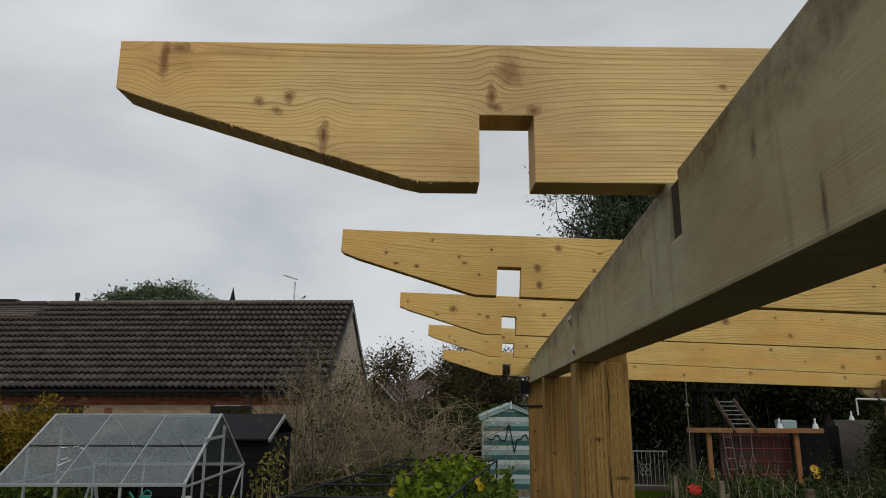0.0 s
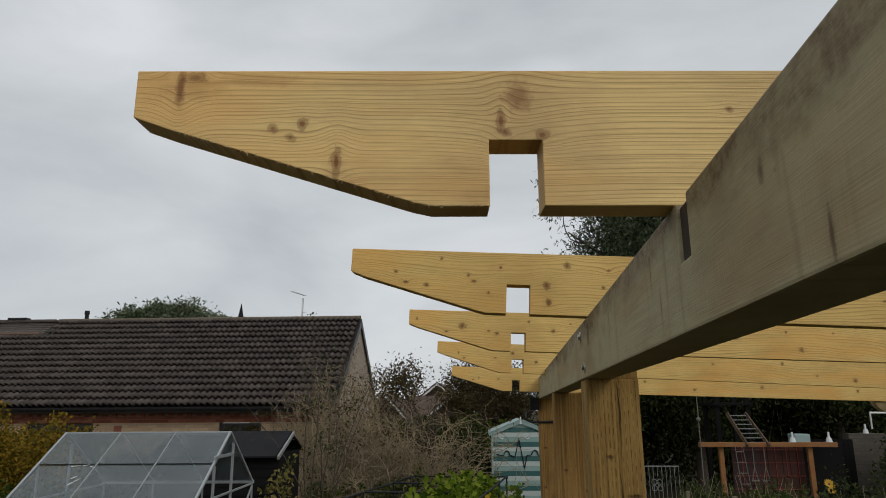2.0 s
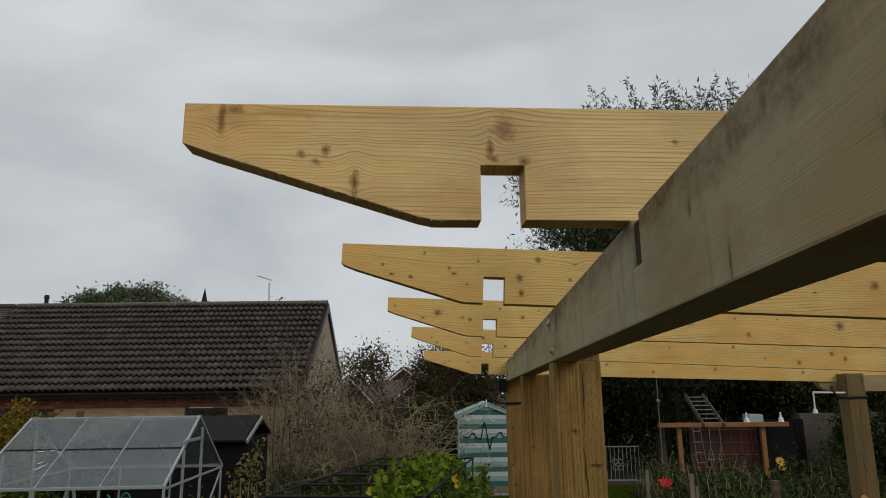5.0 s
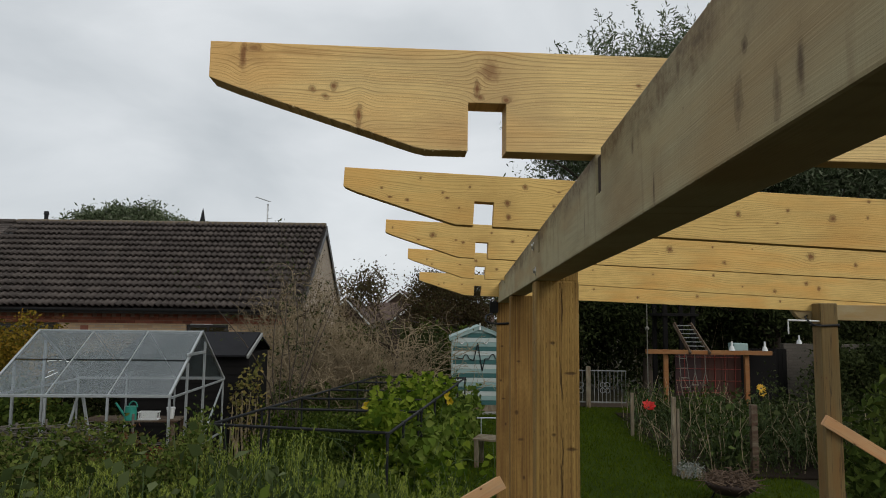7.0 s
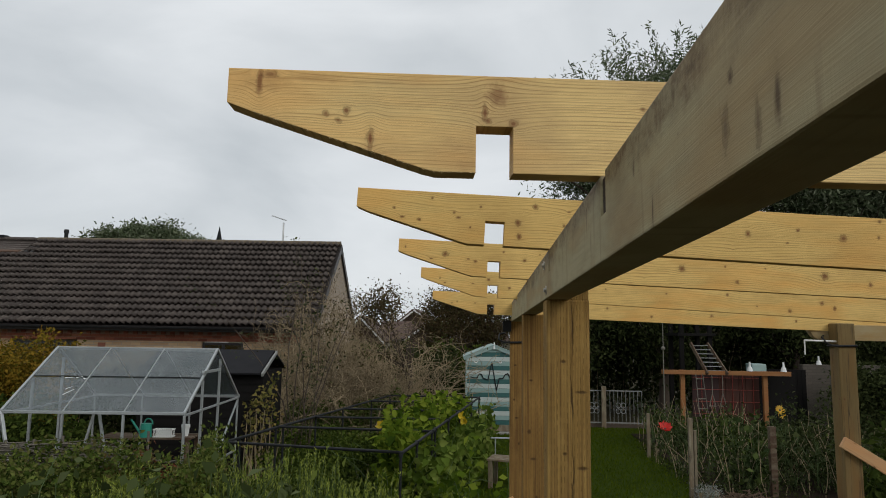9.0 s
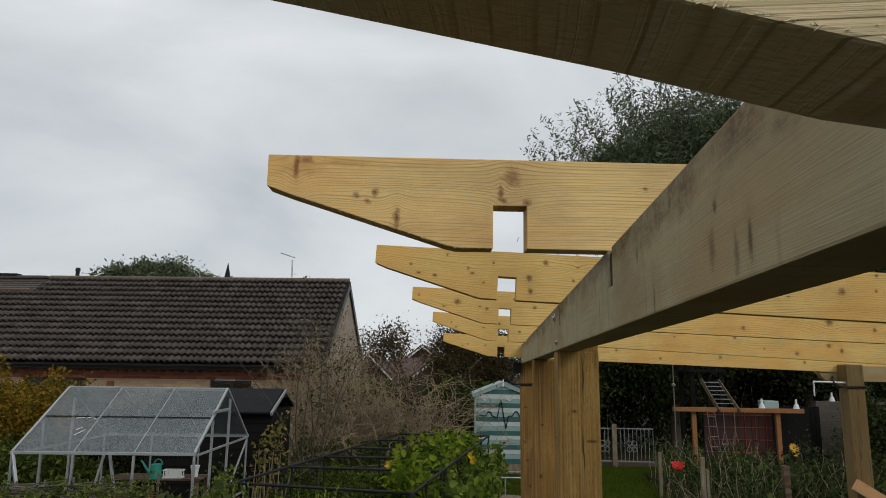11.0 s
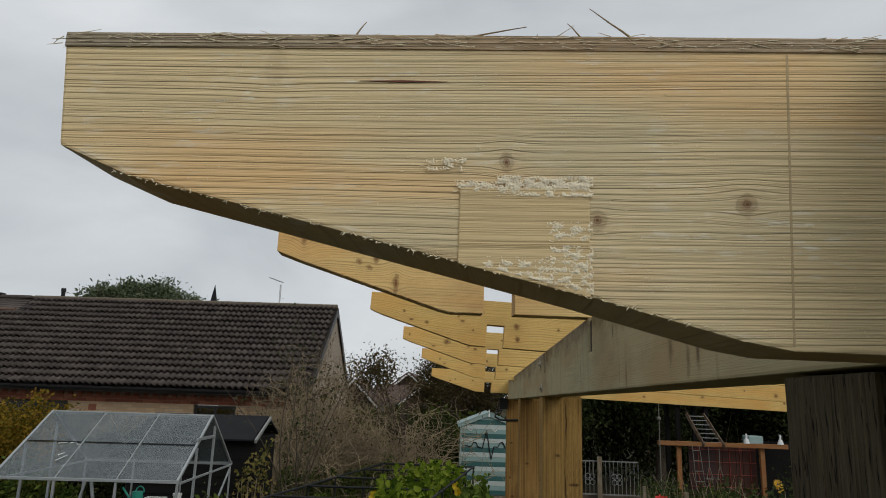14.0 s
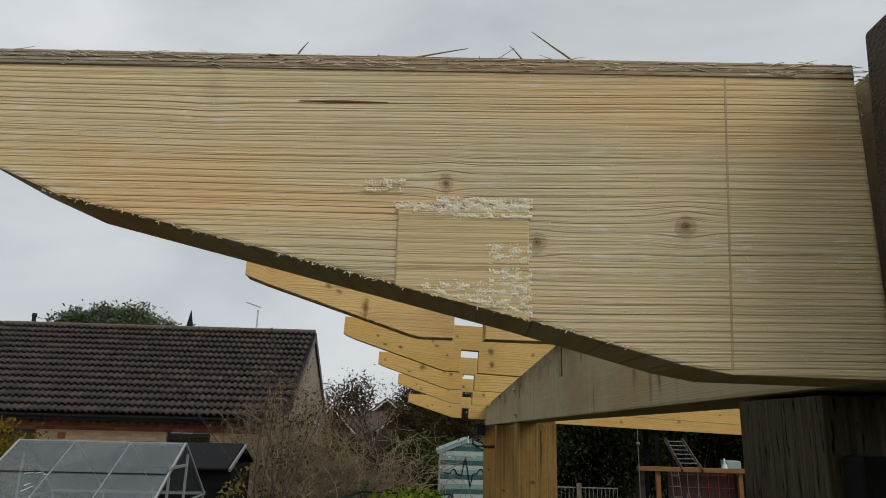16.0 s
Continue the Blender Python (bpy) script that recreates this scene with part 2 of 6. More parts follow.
        height = g.math("SUBTRACT", height, g.math("MULTIPLY", cm, 2.0))
    g.bump(height, relief, 0.0012)
    return g.done(col, rough, spec=0.3)


def plain(name, colour, rough=0.6, metal=0.0, vary=0.25, scale=8.0, relief=0.15, other=None, spec=None):
    """A painted or moulded surface with soft blotches and fine relief."""
    g = Nodes(name)
    c = g.coord()
    n = g.noise(c, scale, 5.0, 0.6)
    fine = g.noise(c, scale * 14, 3.0, 0.6)
    other = other or tuple(v * 0.6 for v in colour)
    col = g.mix(g.math("MULTIPLY", g.math("MULTIPLY_ADD", n, 2.2, -0.6, clamp=True), vary), colour, other)
    col = g.mix(g.math("MULTIPLY", fine, vary * 0.5), col, other)
    g.bump(g.math("ADD", n, fine), relief, 0.003)
    return g.done(col, rough, metal, spec)


def leafy(name, *colours, rough=0.75, spec=0.03, through_light=0.2):
    """Leaves whose tint differs from leaf to leaf."""
    g = Nodes(name)
    stops = [(i / max(1, len(colours) - 1), c) for i, c in enumerate(colours)]
    col = g.ramp(g.island(), *stops)
    big = g.noise(g.coord(), 1.6, 3.0)
    col = g.mix(g.math("MULTIPLY", big, 0.35), col, tuple(v * 0.5 for v in colours[0]))
    g.done(col, rough, spec=spec)
    if through_light:
        tr = g.t.nodes.new("ShaderNodeBsdfTranslucent")
        g.put(tr.inputs[0], col)
        mx = g.t.nodes.new("ShaderNodeMixShader")
        mx.inputs[0].default_value = through_light
        out = g.t.nodes["Material Output"]
        g.t.links.new(g.bsdf.outputs[0], mx.inputs[1])
        g.t.links.new(tr.outputs[0], mx.inputs[2])
        g.t.links.new(mx.outputs[0], out.inputs[0])
    return g.mat


# ---- mesh helpers ----
def empty(name, m=None):
    ob = new(name)
    ob.empty_display_size = 0.2
    if m is not None:
        ob.matrix_world = m
    return ob


def link_mesh(name, me, material, parent=None, m=None, label=""):
    ob = new(name, me)
    if material:
        if not me.materials:
            me.materials.append(material)
    if parent is not None:
        ob.parent = parent
    if m is not None:
        ob.matrix_local = m
    if label:
        ob["label"] = label
    return ob


def part(name, bm, material, parent=None, label="", m=None, smooth=False):
    me = bpy.data.meshes.new(name)
    bmesh.ops.recalc_face_normals(bm, faces=bm.faces)
    bm.to_mesh(me)
    bm.free()
    if smooth:
        for p in me.polygons:
            p.use_smooth = True
    return link_mesh(name, me, material, parent, m, label)


def box(bm, x0, x1, y0, y1, z0, z1, bevel=0.0, m=None):
    """A box between two corners, with worn edges."""
    r = bmesh.ops.create_cube(bm, size=1.0)
    vs = r["verts"]
    for v in vs:
        v.co = Vector(((x0 + x1) / 2 + v.co.x * (x1 - x0), (y0 + y1) / 2 + v.co.y * (y1 - y0), (z0 + z1) / 2 + v.co.z * (z1 - z0)))
    if bevel:
        es = list({e for v in vs for e in v.link_edges})
        out = bmesh.ops.bevel(bm, geom=es, offset=bevel, segments=2, affect="EDGES", profile=0.6)
        vs = list({v for f in out["faces"] for v in f.verts} | {v for v in vs if v.is_valid})
    if m is not None:
        bmesh.ops.transform(bm, matrix=m, verts=[v for v in vs if v.is_valid])
    return bm


def board(x0, x1, y0, y1, z0, z1, bevel=0.003):
    return box(bmesh.new(), x0, x1, y0, y1, z0, z1, bevel)


def rod(bm, a, b, r, r2=None, sides=8, caps=True):
    """A straight round or tapered bar from a to b."""
    a, b = Vector(a), Vector(b)
    d = b - a
    q = Vector((0, 0, 1)).rotation_difference(d.normalized()).to_matrix().to_4x4()
    bmesh.ops.create_cone(bm, cap_ends=caps, segments=sides, radius1=r, radius2=r if r2 is None else r2, depth=d.length,
                          matrix=Matrix.Translation((a + b) / 2) @ q)
    return bm


def profile(points, y0, y1, bevel=0.0):
    """A plate with the outline points (x, z), from y0 to y1."""
    bm = bmesh.new()
    f = bm.faces.new([bm.verts.new((x, y0, z)) for x, z in points])
    r = bmesh.ops.extrude_face_region(bm, geom=[f])
    for v in r["geom"]:
        if isinstance(v, bmesh.types.BMVert):
            v.co.y = y1
    bmesh.ops.recalc_face_normals(bm, faces=bm.faces)
    if bevel:
        bmesh.ops.bevel(bm, geom=list(bm.edges), offset=bevel, segments=2, affect="EDGES", profile=0.6)
    return bm


def mesh_np(name, verts, faces):
    """A mesh from numpy arrays; faces has one row of corners per face."""
    me = bpy.data.meshes.new(name)
    n, k = faces.shape
    me.vertices.add(len(verts))
    me.vertices.foreach_set("co", np.ascontiguousarray(verts, dtype=np.float32).ravel())
    me.loops.add(n * k)
    me.loops.foreach_set("vertex_index", np.ascontiguousarray(faces, dtype=np.int32).ravel())
    me.polygons.add(n)
    me.polygons.foreach_set("loop_start", np.arange(0, n * k, k, dtype=np.int32))
    me.polygons.foreach_set("loop_total", np.full(n, k, dtype=np.int32))
    me.update(calc_edges=True)
    return me


def leaf_mesh(name, places, size, seed=1, wide=0.5, droop=0.0, upright=0.0, spread=0.4, heading=None, normal=None):
    """Many small folded leaves at the given places; heading: the way each one points."""
    rng = np.random.default_rng(seed)
    n = len(places)
    d = rng.normal(size=(n, 3)) if heading is None else heading + rng.normal(size=(n, 3)) * 0.35
    d[:, 2] += upright - droop
    d /= np.linalg.norm(d, axis=1)[:, None] + 1e-9
    s = np.cross(d, rng.normal(size=(n, 3)) if normal is None else np.array(normal) + rng.normal(size=(n, 3)) * 0.3)
    s /= np.linalg.norm(s, axis=1)[:, None] + 1e-9
    nrm = np.cross(d, s)
    L = size * (1 + spread * rng.uniform(-1, 1, n))[:, None]
    W = L * wide * 0.5
    base = places
    tip = base + d * L
    mid = base + d * L * 0.45
    a = mid + s * W + nrm * W * 0.35
    b = mid - s * W + nrm * W * 0.35
    verts = np.stack([base, a, tip, b], 1).reshape(-1, 3)
    faces = np.arange(4 * n).reshape(n, 4)
    return mesh_np(name, verts, faces)


def round_leaf_mesh(name, places, size, seed=1, wide=0.95, up=0.5, face=(0, -0.5, 0.5)):
    """Broad leaves of two folded halves, turned roughly towards the light."""
    rng = np.random.default_rng(seed)
    n = len(places)
    nrm = rng.normal(size=(n, 3)) * 0.75 + np.array(face)
    nrm /= np.linalg.norm(nrm, axis=1)[:, None]
    d = np.cross(nrm, rng.normal(size=(n, 3)))
    d[:, 2] -= 0.25
    d /= np.linalg.norm(d, axis=1)[:, None]
    s = np.cross(d, nrm)
    L = size * rng.uniform(0.55, 1.25, n)[:, None]
    W = L * wide * 0.5
    lift = nrm * W * 0.28
    rows = [places]
    for sign, steps in ((1, ((-0.08, 0.42), (0.10, 0.90), (0.38, 0.96), (0.72, 0.50))), (-1, ((0.72, 0.50), (0.38, 0.96), (0.10, 0.90), (-0.08, 0.42)))):
        if sign < 0:
            rows.append(places + d * L - nrm * L * 0.12)
        rows += [places + d * L * f + s * W * (sign * w) + lift * w for f, w in steps]
    verts = np.stack(rows, 1).reshape(-1, 3)
    i = np.arange(n)[:, None] * 10
    faces = np.concatenate([i + np.array([[0, 1, 2, 3, 4, 5]]), i + np.array([[0, 5, 6, 7, 8, 9]])])
    return mesh_np(name, verts, faces)


def twig_mesh(name, lines, sides=4):
    """Tapered stems along polylines, each a list of (x, y, z, radius)."""
    V, F = [], []
    ang = np.arange(sides) * 2 * np.pi / sides
    for line in lines:
        p = np.asarray(line, float)
        t = np.gradient(p[:, :3], axis=0)
        t /= np.linalg.norm(t, axis=1)[:, None] + 1e-9
        ref = np.where(np.abs(t[:, 2:3]) > 0.9, np.array([[1.0, 0, 0]]), np.array([[0, 0, 1.0]]))
        e1 = np.cross(t, ref)
        e1 /= np.linalg.norm(e1, axis=1)[:, None] + 1e-9
        e2 = np.cross(t, e1)
        off = len(V) and sum(len(v) for v in V)
        ringv = p[:, None, :3] + p[:, None, 3:4] * (np.cos(ang)[None, :, None] * e1[:, None] + np.sin(ang)[None, :, None] * e2[:, None])
        V.append(ringv.reshape(-1, 3))
        k = len(p)
        i = np.arange(k - 1)[:, None] * sides
        j = np.arange(sides)[None, :]
        jn = (j + 1) % sides
        F.append(np.stack([off + i + j, off + i + jn, off + i + sides + jn, off + i + sides + j], -1).reshape(-1, 4))
    return mesh_np(name, np.concatenate(V), np.concatenate(F))


def wander_line(rng, start, way, length, r0, r1, steps=6, curl=0.25, lift=0.0):
    p = np.array(start, float)
    d = np.array(way, float)
    d /= np.linalg.norm(d)
    out = [(*p, r0)]
    for i in range(steps):
        d = d + rng.normal(size=3) * curl + np.array([0, 0, lift])
        d /= np.linalg.norm(d)
        p = p + d * length / steps
        out.append((*p, r0 + (r1 - r0) * (i + 1) / steps))
    return out


# ---- materials ----
R1_KNOTS = [(-0.307, 0.072, 0.0055, 0.0055, 0.61), (-0.331, 0.068, 0.0045, 0.004, 0.54), (-0.316, 0.060, 0.0045, 0.004, 0.54),
            (-0.277, 0.038, 0.0045, 0.014, 0.65), (-0.412, 0.106, 0.006, 0.022, 0.6), (-0.400, 0.115, 0.010, 0.005, 0.51),
            (-0.124, 0.098, 0.016, 0.020, 0.45), (-0.139, 0.074, 0.004, 0.011, 0.61), (-0.1045, 0.062, 0.0065, 0.005, 0.61),
            (-0.135, 0.064, 0.004, 0.004, 0.54), (0.055, 0.085, 0.003, 0.003, 0.54), (0.30, 0.05, 0.010, 0.012, 0.61), (0.52, 0.08, 0.011, 0.012, 0.61),
            (-0.405, 0.104, 0.040, 0.014, 0.20), (-0.345, 0.112, 0.050, 0.008, 0.18), (-0.155, 0.010, 0.030, 0.010, 0.14)]
R0_KNOTS = [(-0.143, 0.061, 0.0022, 0.0030, 0.5), (-0.067, 0.0475, 0.0032, 0.0032, 0.62), (-0.067, 0.0475, 0.0010, 0.0010, 0.95), (-0.114, 0.0415, 0.0026, 0.0026, 0.5), (-0.114, 0.0415, 0.0009, 0.0009, 0.9), (-0.143, 0.0605, 0.0009, 0.0011, 0.9), (-0.222, 0.094, 0.004, 0.006, 0.15)]
# knots of the other rafters: place along and up the board, size
KNOTS_SECOND = [(-0.263, 0.098, 0.0030), (-0.347, 0.0706, 0.0036), (-0.289, 0.0478, 0.0036), (-0.213, 0.0685, 0.0034), (-0.1535, 0.0845, 0.0028), (-0.175, 0.037, 0.0026),
                (-0.033, 0.0916, 0.0066), (-0.070, 0.0533, 0.0064), (-0.0655, 0.0226, 0.0060), (0.0325, 0.0531, 0.0034), (0.434, 0.0606, 0.0066), (0.542, 0.0744, 0.0034),
                (0.640, 0.0628, 0.0070), (0.520, 0.0458, 0.0028), (0.718, 0.1047, 0.0034), (0.7154, 0.0697, 0.0034)]
KNOTS_THIRD = [(-0.417, 0.0874, 0.0036), (-0.281, 0.0698, 0.0105), (-0.178, 0.0504, 0.0050), (-0.082, 0.0878, 0.0040), (-0.010, 0.0627, 0.0050), (0.533, 0.0651, 0.0120),
               (0.726, 0.0299, 0.0070), (1.0345, 0.0665, 0.0125), (1.196, 0.0449, 0.0070), (0.825, 0.0817, 0.0030), (0.684, 0.0805, 0.0040)]
KNOTS_FOURTH = [(-0.351, 0.0713, 0.0040), (-0.132, 0.0791, 0.0070), (-0.037, 0.0468, 0.0060), (0.677, 0.0673, 0.0044), (0.958, 0.0807, 0.0060), (1.096, 0.0368, 0.0040),
                (1.249, 0.0246, 0.0090), (1.398, 0.0693, 0.0080), (1.458, 0.0491, 0.0085), (1.790, 0.0834, 0.0060), (0.40, 0.070, 0.0040)]
KNOTS_FIFTH = [(-0.30, 0.060, 0.0040), (0.5226, 0.0642, 0.0065), (0.767, 0.0311, 0.0065), (1.1025, 0.0512, 0.0080), (1.577, 0.0456, 0.0070), (1.930, 0.0284, 0.0130), (2.202, 0.0425, 0.0080)]
PINE = dict(wild=0.45, stain=(0.50, 0.31, 0.095), bend=0.06, knot_colour=(0.16, 0.060, 0.020))


def knotty(name, places, **more):
    """Fresh pine with oval knots, each slightly different."""
    knots = [(x, z, r * (0.95 + 0.35 * ((k * 7) % 5) / 5), r * (1.25 - 0.4 * ((k * 3) % 4) / 4), 0.80 + 0.08 * (k % 3)) for k, (x, z, r) in enumerate(places)]
    return timber(name, (0.82, 0.572, 0.195), (0.27, 0.120, 0.030), knots=knots, **PINE, **more)


wood_second = knotty("fresh_pine_second", KNOTS_SECOND, contrast=0.6, sharp=5.0, stained=0.75, lines=420, rings=190.0, ring_dark=0.55)
wood_third = knotty("fresh_pine_third", KNOTS_THIRD, contrast=0.6, sharp=5.0, stained=0.8, lines=340, rings=130.0, ring_dark=0.6)
wood_fourth = knotty("fresh_pine_fourth", KNOTS_FOURTH, contrast=0.5, sharp=5.0, stained=0.85, lines=340, rings=110.0, ring_dark=0.45)
wood_fifth = knotty("fresh_pine_fifth", KNOTS_FIFTH, contrast=0.5, sharp=5.0, stained=0.7, lines=340, rings=120.0, ring_dark=0.45)
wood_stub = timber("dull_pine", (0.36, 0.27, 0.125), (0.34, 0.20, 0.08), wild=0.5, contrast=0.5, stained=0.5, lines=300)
wood_first = timber("knotty_pine", (0.87, 0.632, 0.265), (0.29, 0.145, 0.045), knots=[(*k[:4], min(1.0, k[4] * 1.3)) for k in R1_KNOTS], wild=0, contrast=0.6, sharp=8.0, bend=0.014, stain=(0.42, 0.27, 0.125),
                    stained=0.7, knot_colour=(0.17, 0.055, 0.018), lines=1000, rings=250.0, ring_dark=0.62)
wood_pale = timber("sawn_pale_pine", (0.87, 0.68, 0.375), (0.20, 0.11, 0.045), knots=R0_KNOTS, wild=0, contrast=0.45, lines=1900, bend=0.012, sharp=7.0, rings=400.0, ring_dark=0.36,
                   stain=(0.60, 0.52, 0.33), stained=0.75, relief=0.8, patches=2.6, fleck=0.55, rough=0.85, knot_colour=(0.15, 0.055, 0.022))
BEAM_MARKS = [(-0.251, 0.012, 0.0035, 0.018, 0.8), (-0.421, 0.026, 0.006, 0.014, 0.6), (-0.466, 0.016, 0.004, 0.014, 0.6), (-0.489, 0.020, 0.005, 0.018, 0.8), (-0.431, 0.053, 0.004, 0.005, 0.8),
              (-0.319, 0.084, 0.004, 0.008, 0.7), (-0.184, 0.064, 0.004, 0.007, 0.75), (0.075, 0.030, 0.003, 0.020, 0.6), (0.11, 0.065, 0.003, 0.022, 0.55), (0.40, 0.055, 0.0025, 0.030, 0.7), (0.52, 0.060, 0.002, 0.030, 0.7),
              (0.62, 0.080, 0.06, 0.012, 0.5), (1.2, 0.07, 0.1, 0.02, 0.5)]
wood_beam = timber("weathered_beam_wood", (0.42, 0.370, 0.220), (0.31, 0.258, 0.142), knots=BEAM_MARKS, wild=0.2, contrast=0.13, bend=0.05, stain=(0.20, 0.14, 0.072),
                   stained=0.6, knot_colour=(0.085, 0.052, 0.026), lines=240, cracks=0.12, relief=0.35, saw=1.4, rings=90.0, ring_dark=0.09, drip=0.6, crown=0.9)


def cracked_post(name):
    """Old grey timber with short open cracks along z."""
    g = Nodes(name)
    o = g.split(g.coord())
    u, a = o[2], g.math("MULTIPLY_ADD", o[0], 0.83, o[1])
    fine = g.noise(g.xyz(g.math("MULTIPLY", u, 14.0), 0.0, g.math("MULTIPLY", a, 420.0)), 1.0, 4.0, 0.65)
    fibre = g.noise(g.xyz(g.math("MULTIPLY", u, 40.0), 0.0, g.math("MULTIPLY", a, 900.0)), 1.0, 2.0)
    col = g.ramp(g.math("MULTIPLY_ADD", fibre, 0.35, g.math("MULTIPLY", fine, 0.8)), (0.38, (0.022, 0.018, 0.011)), (0.62, (0.075, 0.062, 0.037)), (0.85, (0.125, 0.106, 0.070)))
    blot = g.noise(g.xyz(g.math("MULTIPLY", u, 18.0), 0.0, g.math("MULTIPLY", a, 60.0)), 1.0, 4.0, 0.6)
    col = g.mix(g.math("MULTIPLY_ADD", blot, 4.0, -2.1, clamp=True), col, (0.045, 0.030, 0.016))
    cr = g.noise(g.xyz(g.math("MULTIPLY", u, 48.0), 3.0, g.math("MULTIPLY", a, 520.0)), 1.0, 2.0, 0.5, 0.25)
    cm = g.math("MULTIPLY_ADD", cr, 16.0, -9.9, clamp=True)
    col = g.mix(cm, col, (0.008, 0.006, 0.005))
    g.bump(g.math("SUBTRACT", g.math("MULTIPLY", fine, 0.8), g.math("MULTIPLY", cm, 1.6)), 1.0, 0.002)
    return g.done(col, 0.9, spec=0.15)


def incised_post(name, light, dark, crack=None, marks=()):
    """Pressure-treated timber with rows of short cuts along z, a long open shake and small knots."""
    g = Nodes(name)
    o = g.split(g.coord())
    u, v = o[2], g.math("ADD", g.math("MULTIPLY_ADD", o[1], 0.9, o[0]), 0.045)
    us = g.math("ADD", u, g.math("MULTIPLY", g.random(), 9.0))
    grain = g.noise(g.xyz(g.math("MULTIPLY", us, 1.6), 0.0, g.math("MULTIPLY", v, 190.0)), 1.0, 4.0, 0.65)
    col = g.mix(g.math("MULTIPLY_ADD", grain, 2.6, -0.85, clamp=True), light, dark)
    fibre = g.noise(g.xyz(g.math("MULTIPLY", us, 30.0), 0.0, g.math("MULTIPLY", v, 900.0)), 1.0, 2.0)
    col = g.mix(g.math("MULTIPLY", fibre, 0.35), col, dark)
    pale = g.noise(g.xyz(g.math("MULTIPLY", us, 5.0), 0.0, g.math("MULTIPLY", v, 26.0)), 1.0, 4.0, 0.6)
    col = g.mix(g.math("MULTIPLY", g.math("MULTIPLY_ADD", pale, 4.0, -2.0, clamp=True), 0.5), col, (light[0] * 1.25, light[1] * 1.3, light[2] * 1.5))
    wet = g.noise(g.xyz(g.math("MULTIPLY", us, 2.2), 3.0, g.math("MULTIPLY", v, 20.0)), 1.0, 4.0, 0.6)
    col = g.mix(g.math("MULTIPLY", g.math("MULTIPLY_ADD", wet, 4.0, -2.0, clamp=True), 0.6), col, (dark[0] * 1.2, dark[1] * 1.2, dark[2] * 1.3))
    column = g.math("MULTIPLY", v, 135.0)
    across = g.math("ABSOLUTE", g.math("SUBTRACT", g.math("FRACT", column), 0.5))
    slip = g.t.nodes.new("ShaderNodeTexWhiteNoise")
    slip.noise_dimensions = "1D"
    g.put(slip.inputs["W"], g.math("FLOOR", column))
    down = g.math("ABSOLUTE", g.math("SUBTRACT", g.math("FRACT", g.math("MULTIPLY_ADD", us, 42.0, slip.outputs["Value"])), 0.5))
    cut = g.math("MULTIPLY", g.math("MULTIPLY_ADD", across, -9.0, 1.35, clamp=True), g.math("MULTIPLY_ADD", down, -9.0, 2.9, clamp=True))
    cut = g.math("MULTIPLY", cut, g.math("MULTIPLY_ADD", g.noise(g.xyz(g.math("MULTIPLY", us, 30.0), 0.0, g.math("MULTIPLY", v, 60.0)), 1.0, 2.0), 2.6, -0.6, clamp=True))
    col = g.mix(g.math("MULTIPLY", cut, 0.36), col, tuple(c * 0.75 for c in dark))
    height = g.math("SUBTRACT", g.math("MULTIPLY", fibre, 0.5), g.math("MULTIPLY", cut, 1.2))
    for ku, kv, ru, rv in marks:
        du = g.math("DIVIDE", g.math("SUBTRACT", u, ku), ru)
        dv = g.math("DIVIDE", g.math("SUBTRACT", v, kv), rv)
        round_to = g.math("MULTIPLY", g.math("SQRT", g.math("ADD", g.math("MULTIPLY", du, du), g.math("MULTIPLY", dv, dv))), g.math("MULTIPLY_ADD", pale, 1.6, 0.2))
        m = g.math("MULTIPLY", g.math("SUBTRACT", 1.0, round_to, clamp=True), 1.6, clamp=True)
        col = g.mix(g.math("MULTIPLY", m, 0.75), col, (0.055, 0.027, 0.012))
        height = g.math("SUBTRACT", height, m)
    if crack is not None:
        way = g.math("MULTIPLY_ADD", g.noise(g.xyz(g.math("MULTIPLY", u, 9.0), 1.0, 0.0), 1.0, 3.0), 0.020, crack - 0.010)
        wide = g.math("MULTIPLY_ADD", g.noise(g.xyz(g.math("MULTIPLY", u, 6.0), 7.0, 0.0), 1.0, 2.0), 0.013, -0.0052)
        cm = g.math("MULTIPLY", g.math("SUBTRACT", wide, g.math("ABSOLUTE", g.math("SUBTRACT", v, way))), 600.0, clamp=True)
        col = g.mix(g.math("MULTIPLY", cm, 0.85), col, (0.035, 0.018, 0.009))
        height = g.math("SUBTRACT", height, g.math("MULTIPLY", cm, 2.0))
    g.bump(height, 0.9, 0.0015)
    return g.done(col, 0.8, spec=0.25)


wood_incised = incised_post("incised_post_wood", (0.45, 0.282, 0.080), (0.14, 0.074, 0.021), 0.008, [(2.213, -0.012, 0.005, 0.008), (2.145, 0.028, 0.004, 0.017), (2.008, -0.010, 0.005, 0.007), (1.977, 0.030, 0.005, 0.015)])
wood_plain_post = incised_post("plain_post_wood", (0.38, 0.220, 0.060), (0.11, 0.055, 0.016), None, [(2.105, -0.020, 0.006, 0.010), (1.919, -0.026, 0.009, 0.008), (1.822, -0.012, 0.006, 0.013), (1.686, 0.0, 0.010, 0.006)])
wood_grey_post = cracked_post("cracked_grey_wood")
wood_olive = timber("olive_post_wood", (0.21, 0.145, 0.056), (0.08, 0.048, 0.019), wild=0.6, contrast=0.8, stain=(0.16, 0.11, 0.045), stained=0.7, lines=260,
                    cracks=0.7, along=2)
wood_play = timber("orange_play_wood", (0.27, 0.12, 0.04), (0.14, 0.06, 0.02), wild=0.6, lines=60, stained=0.3, stain=(0.35, 0.2, 0.1))
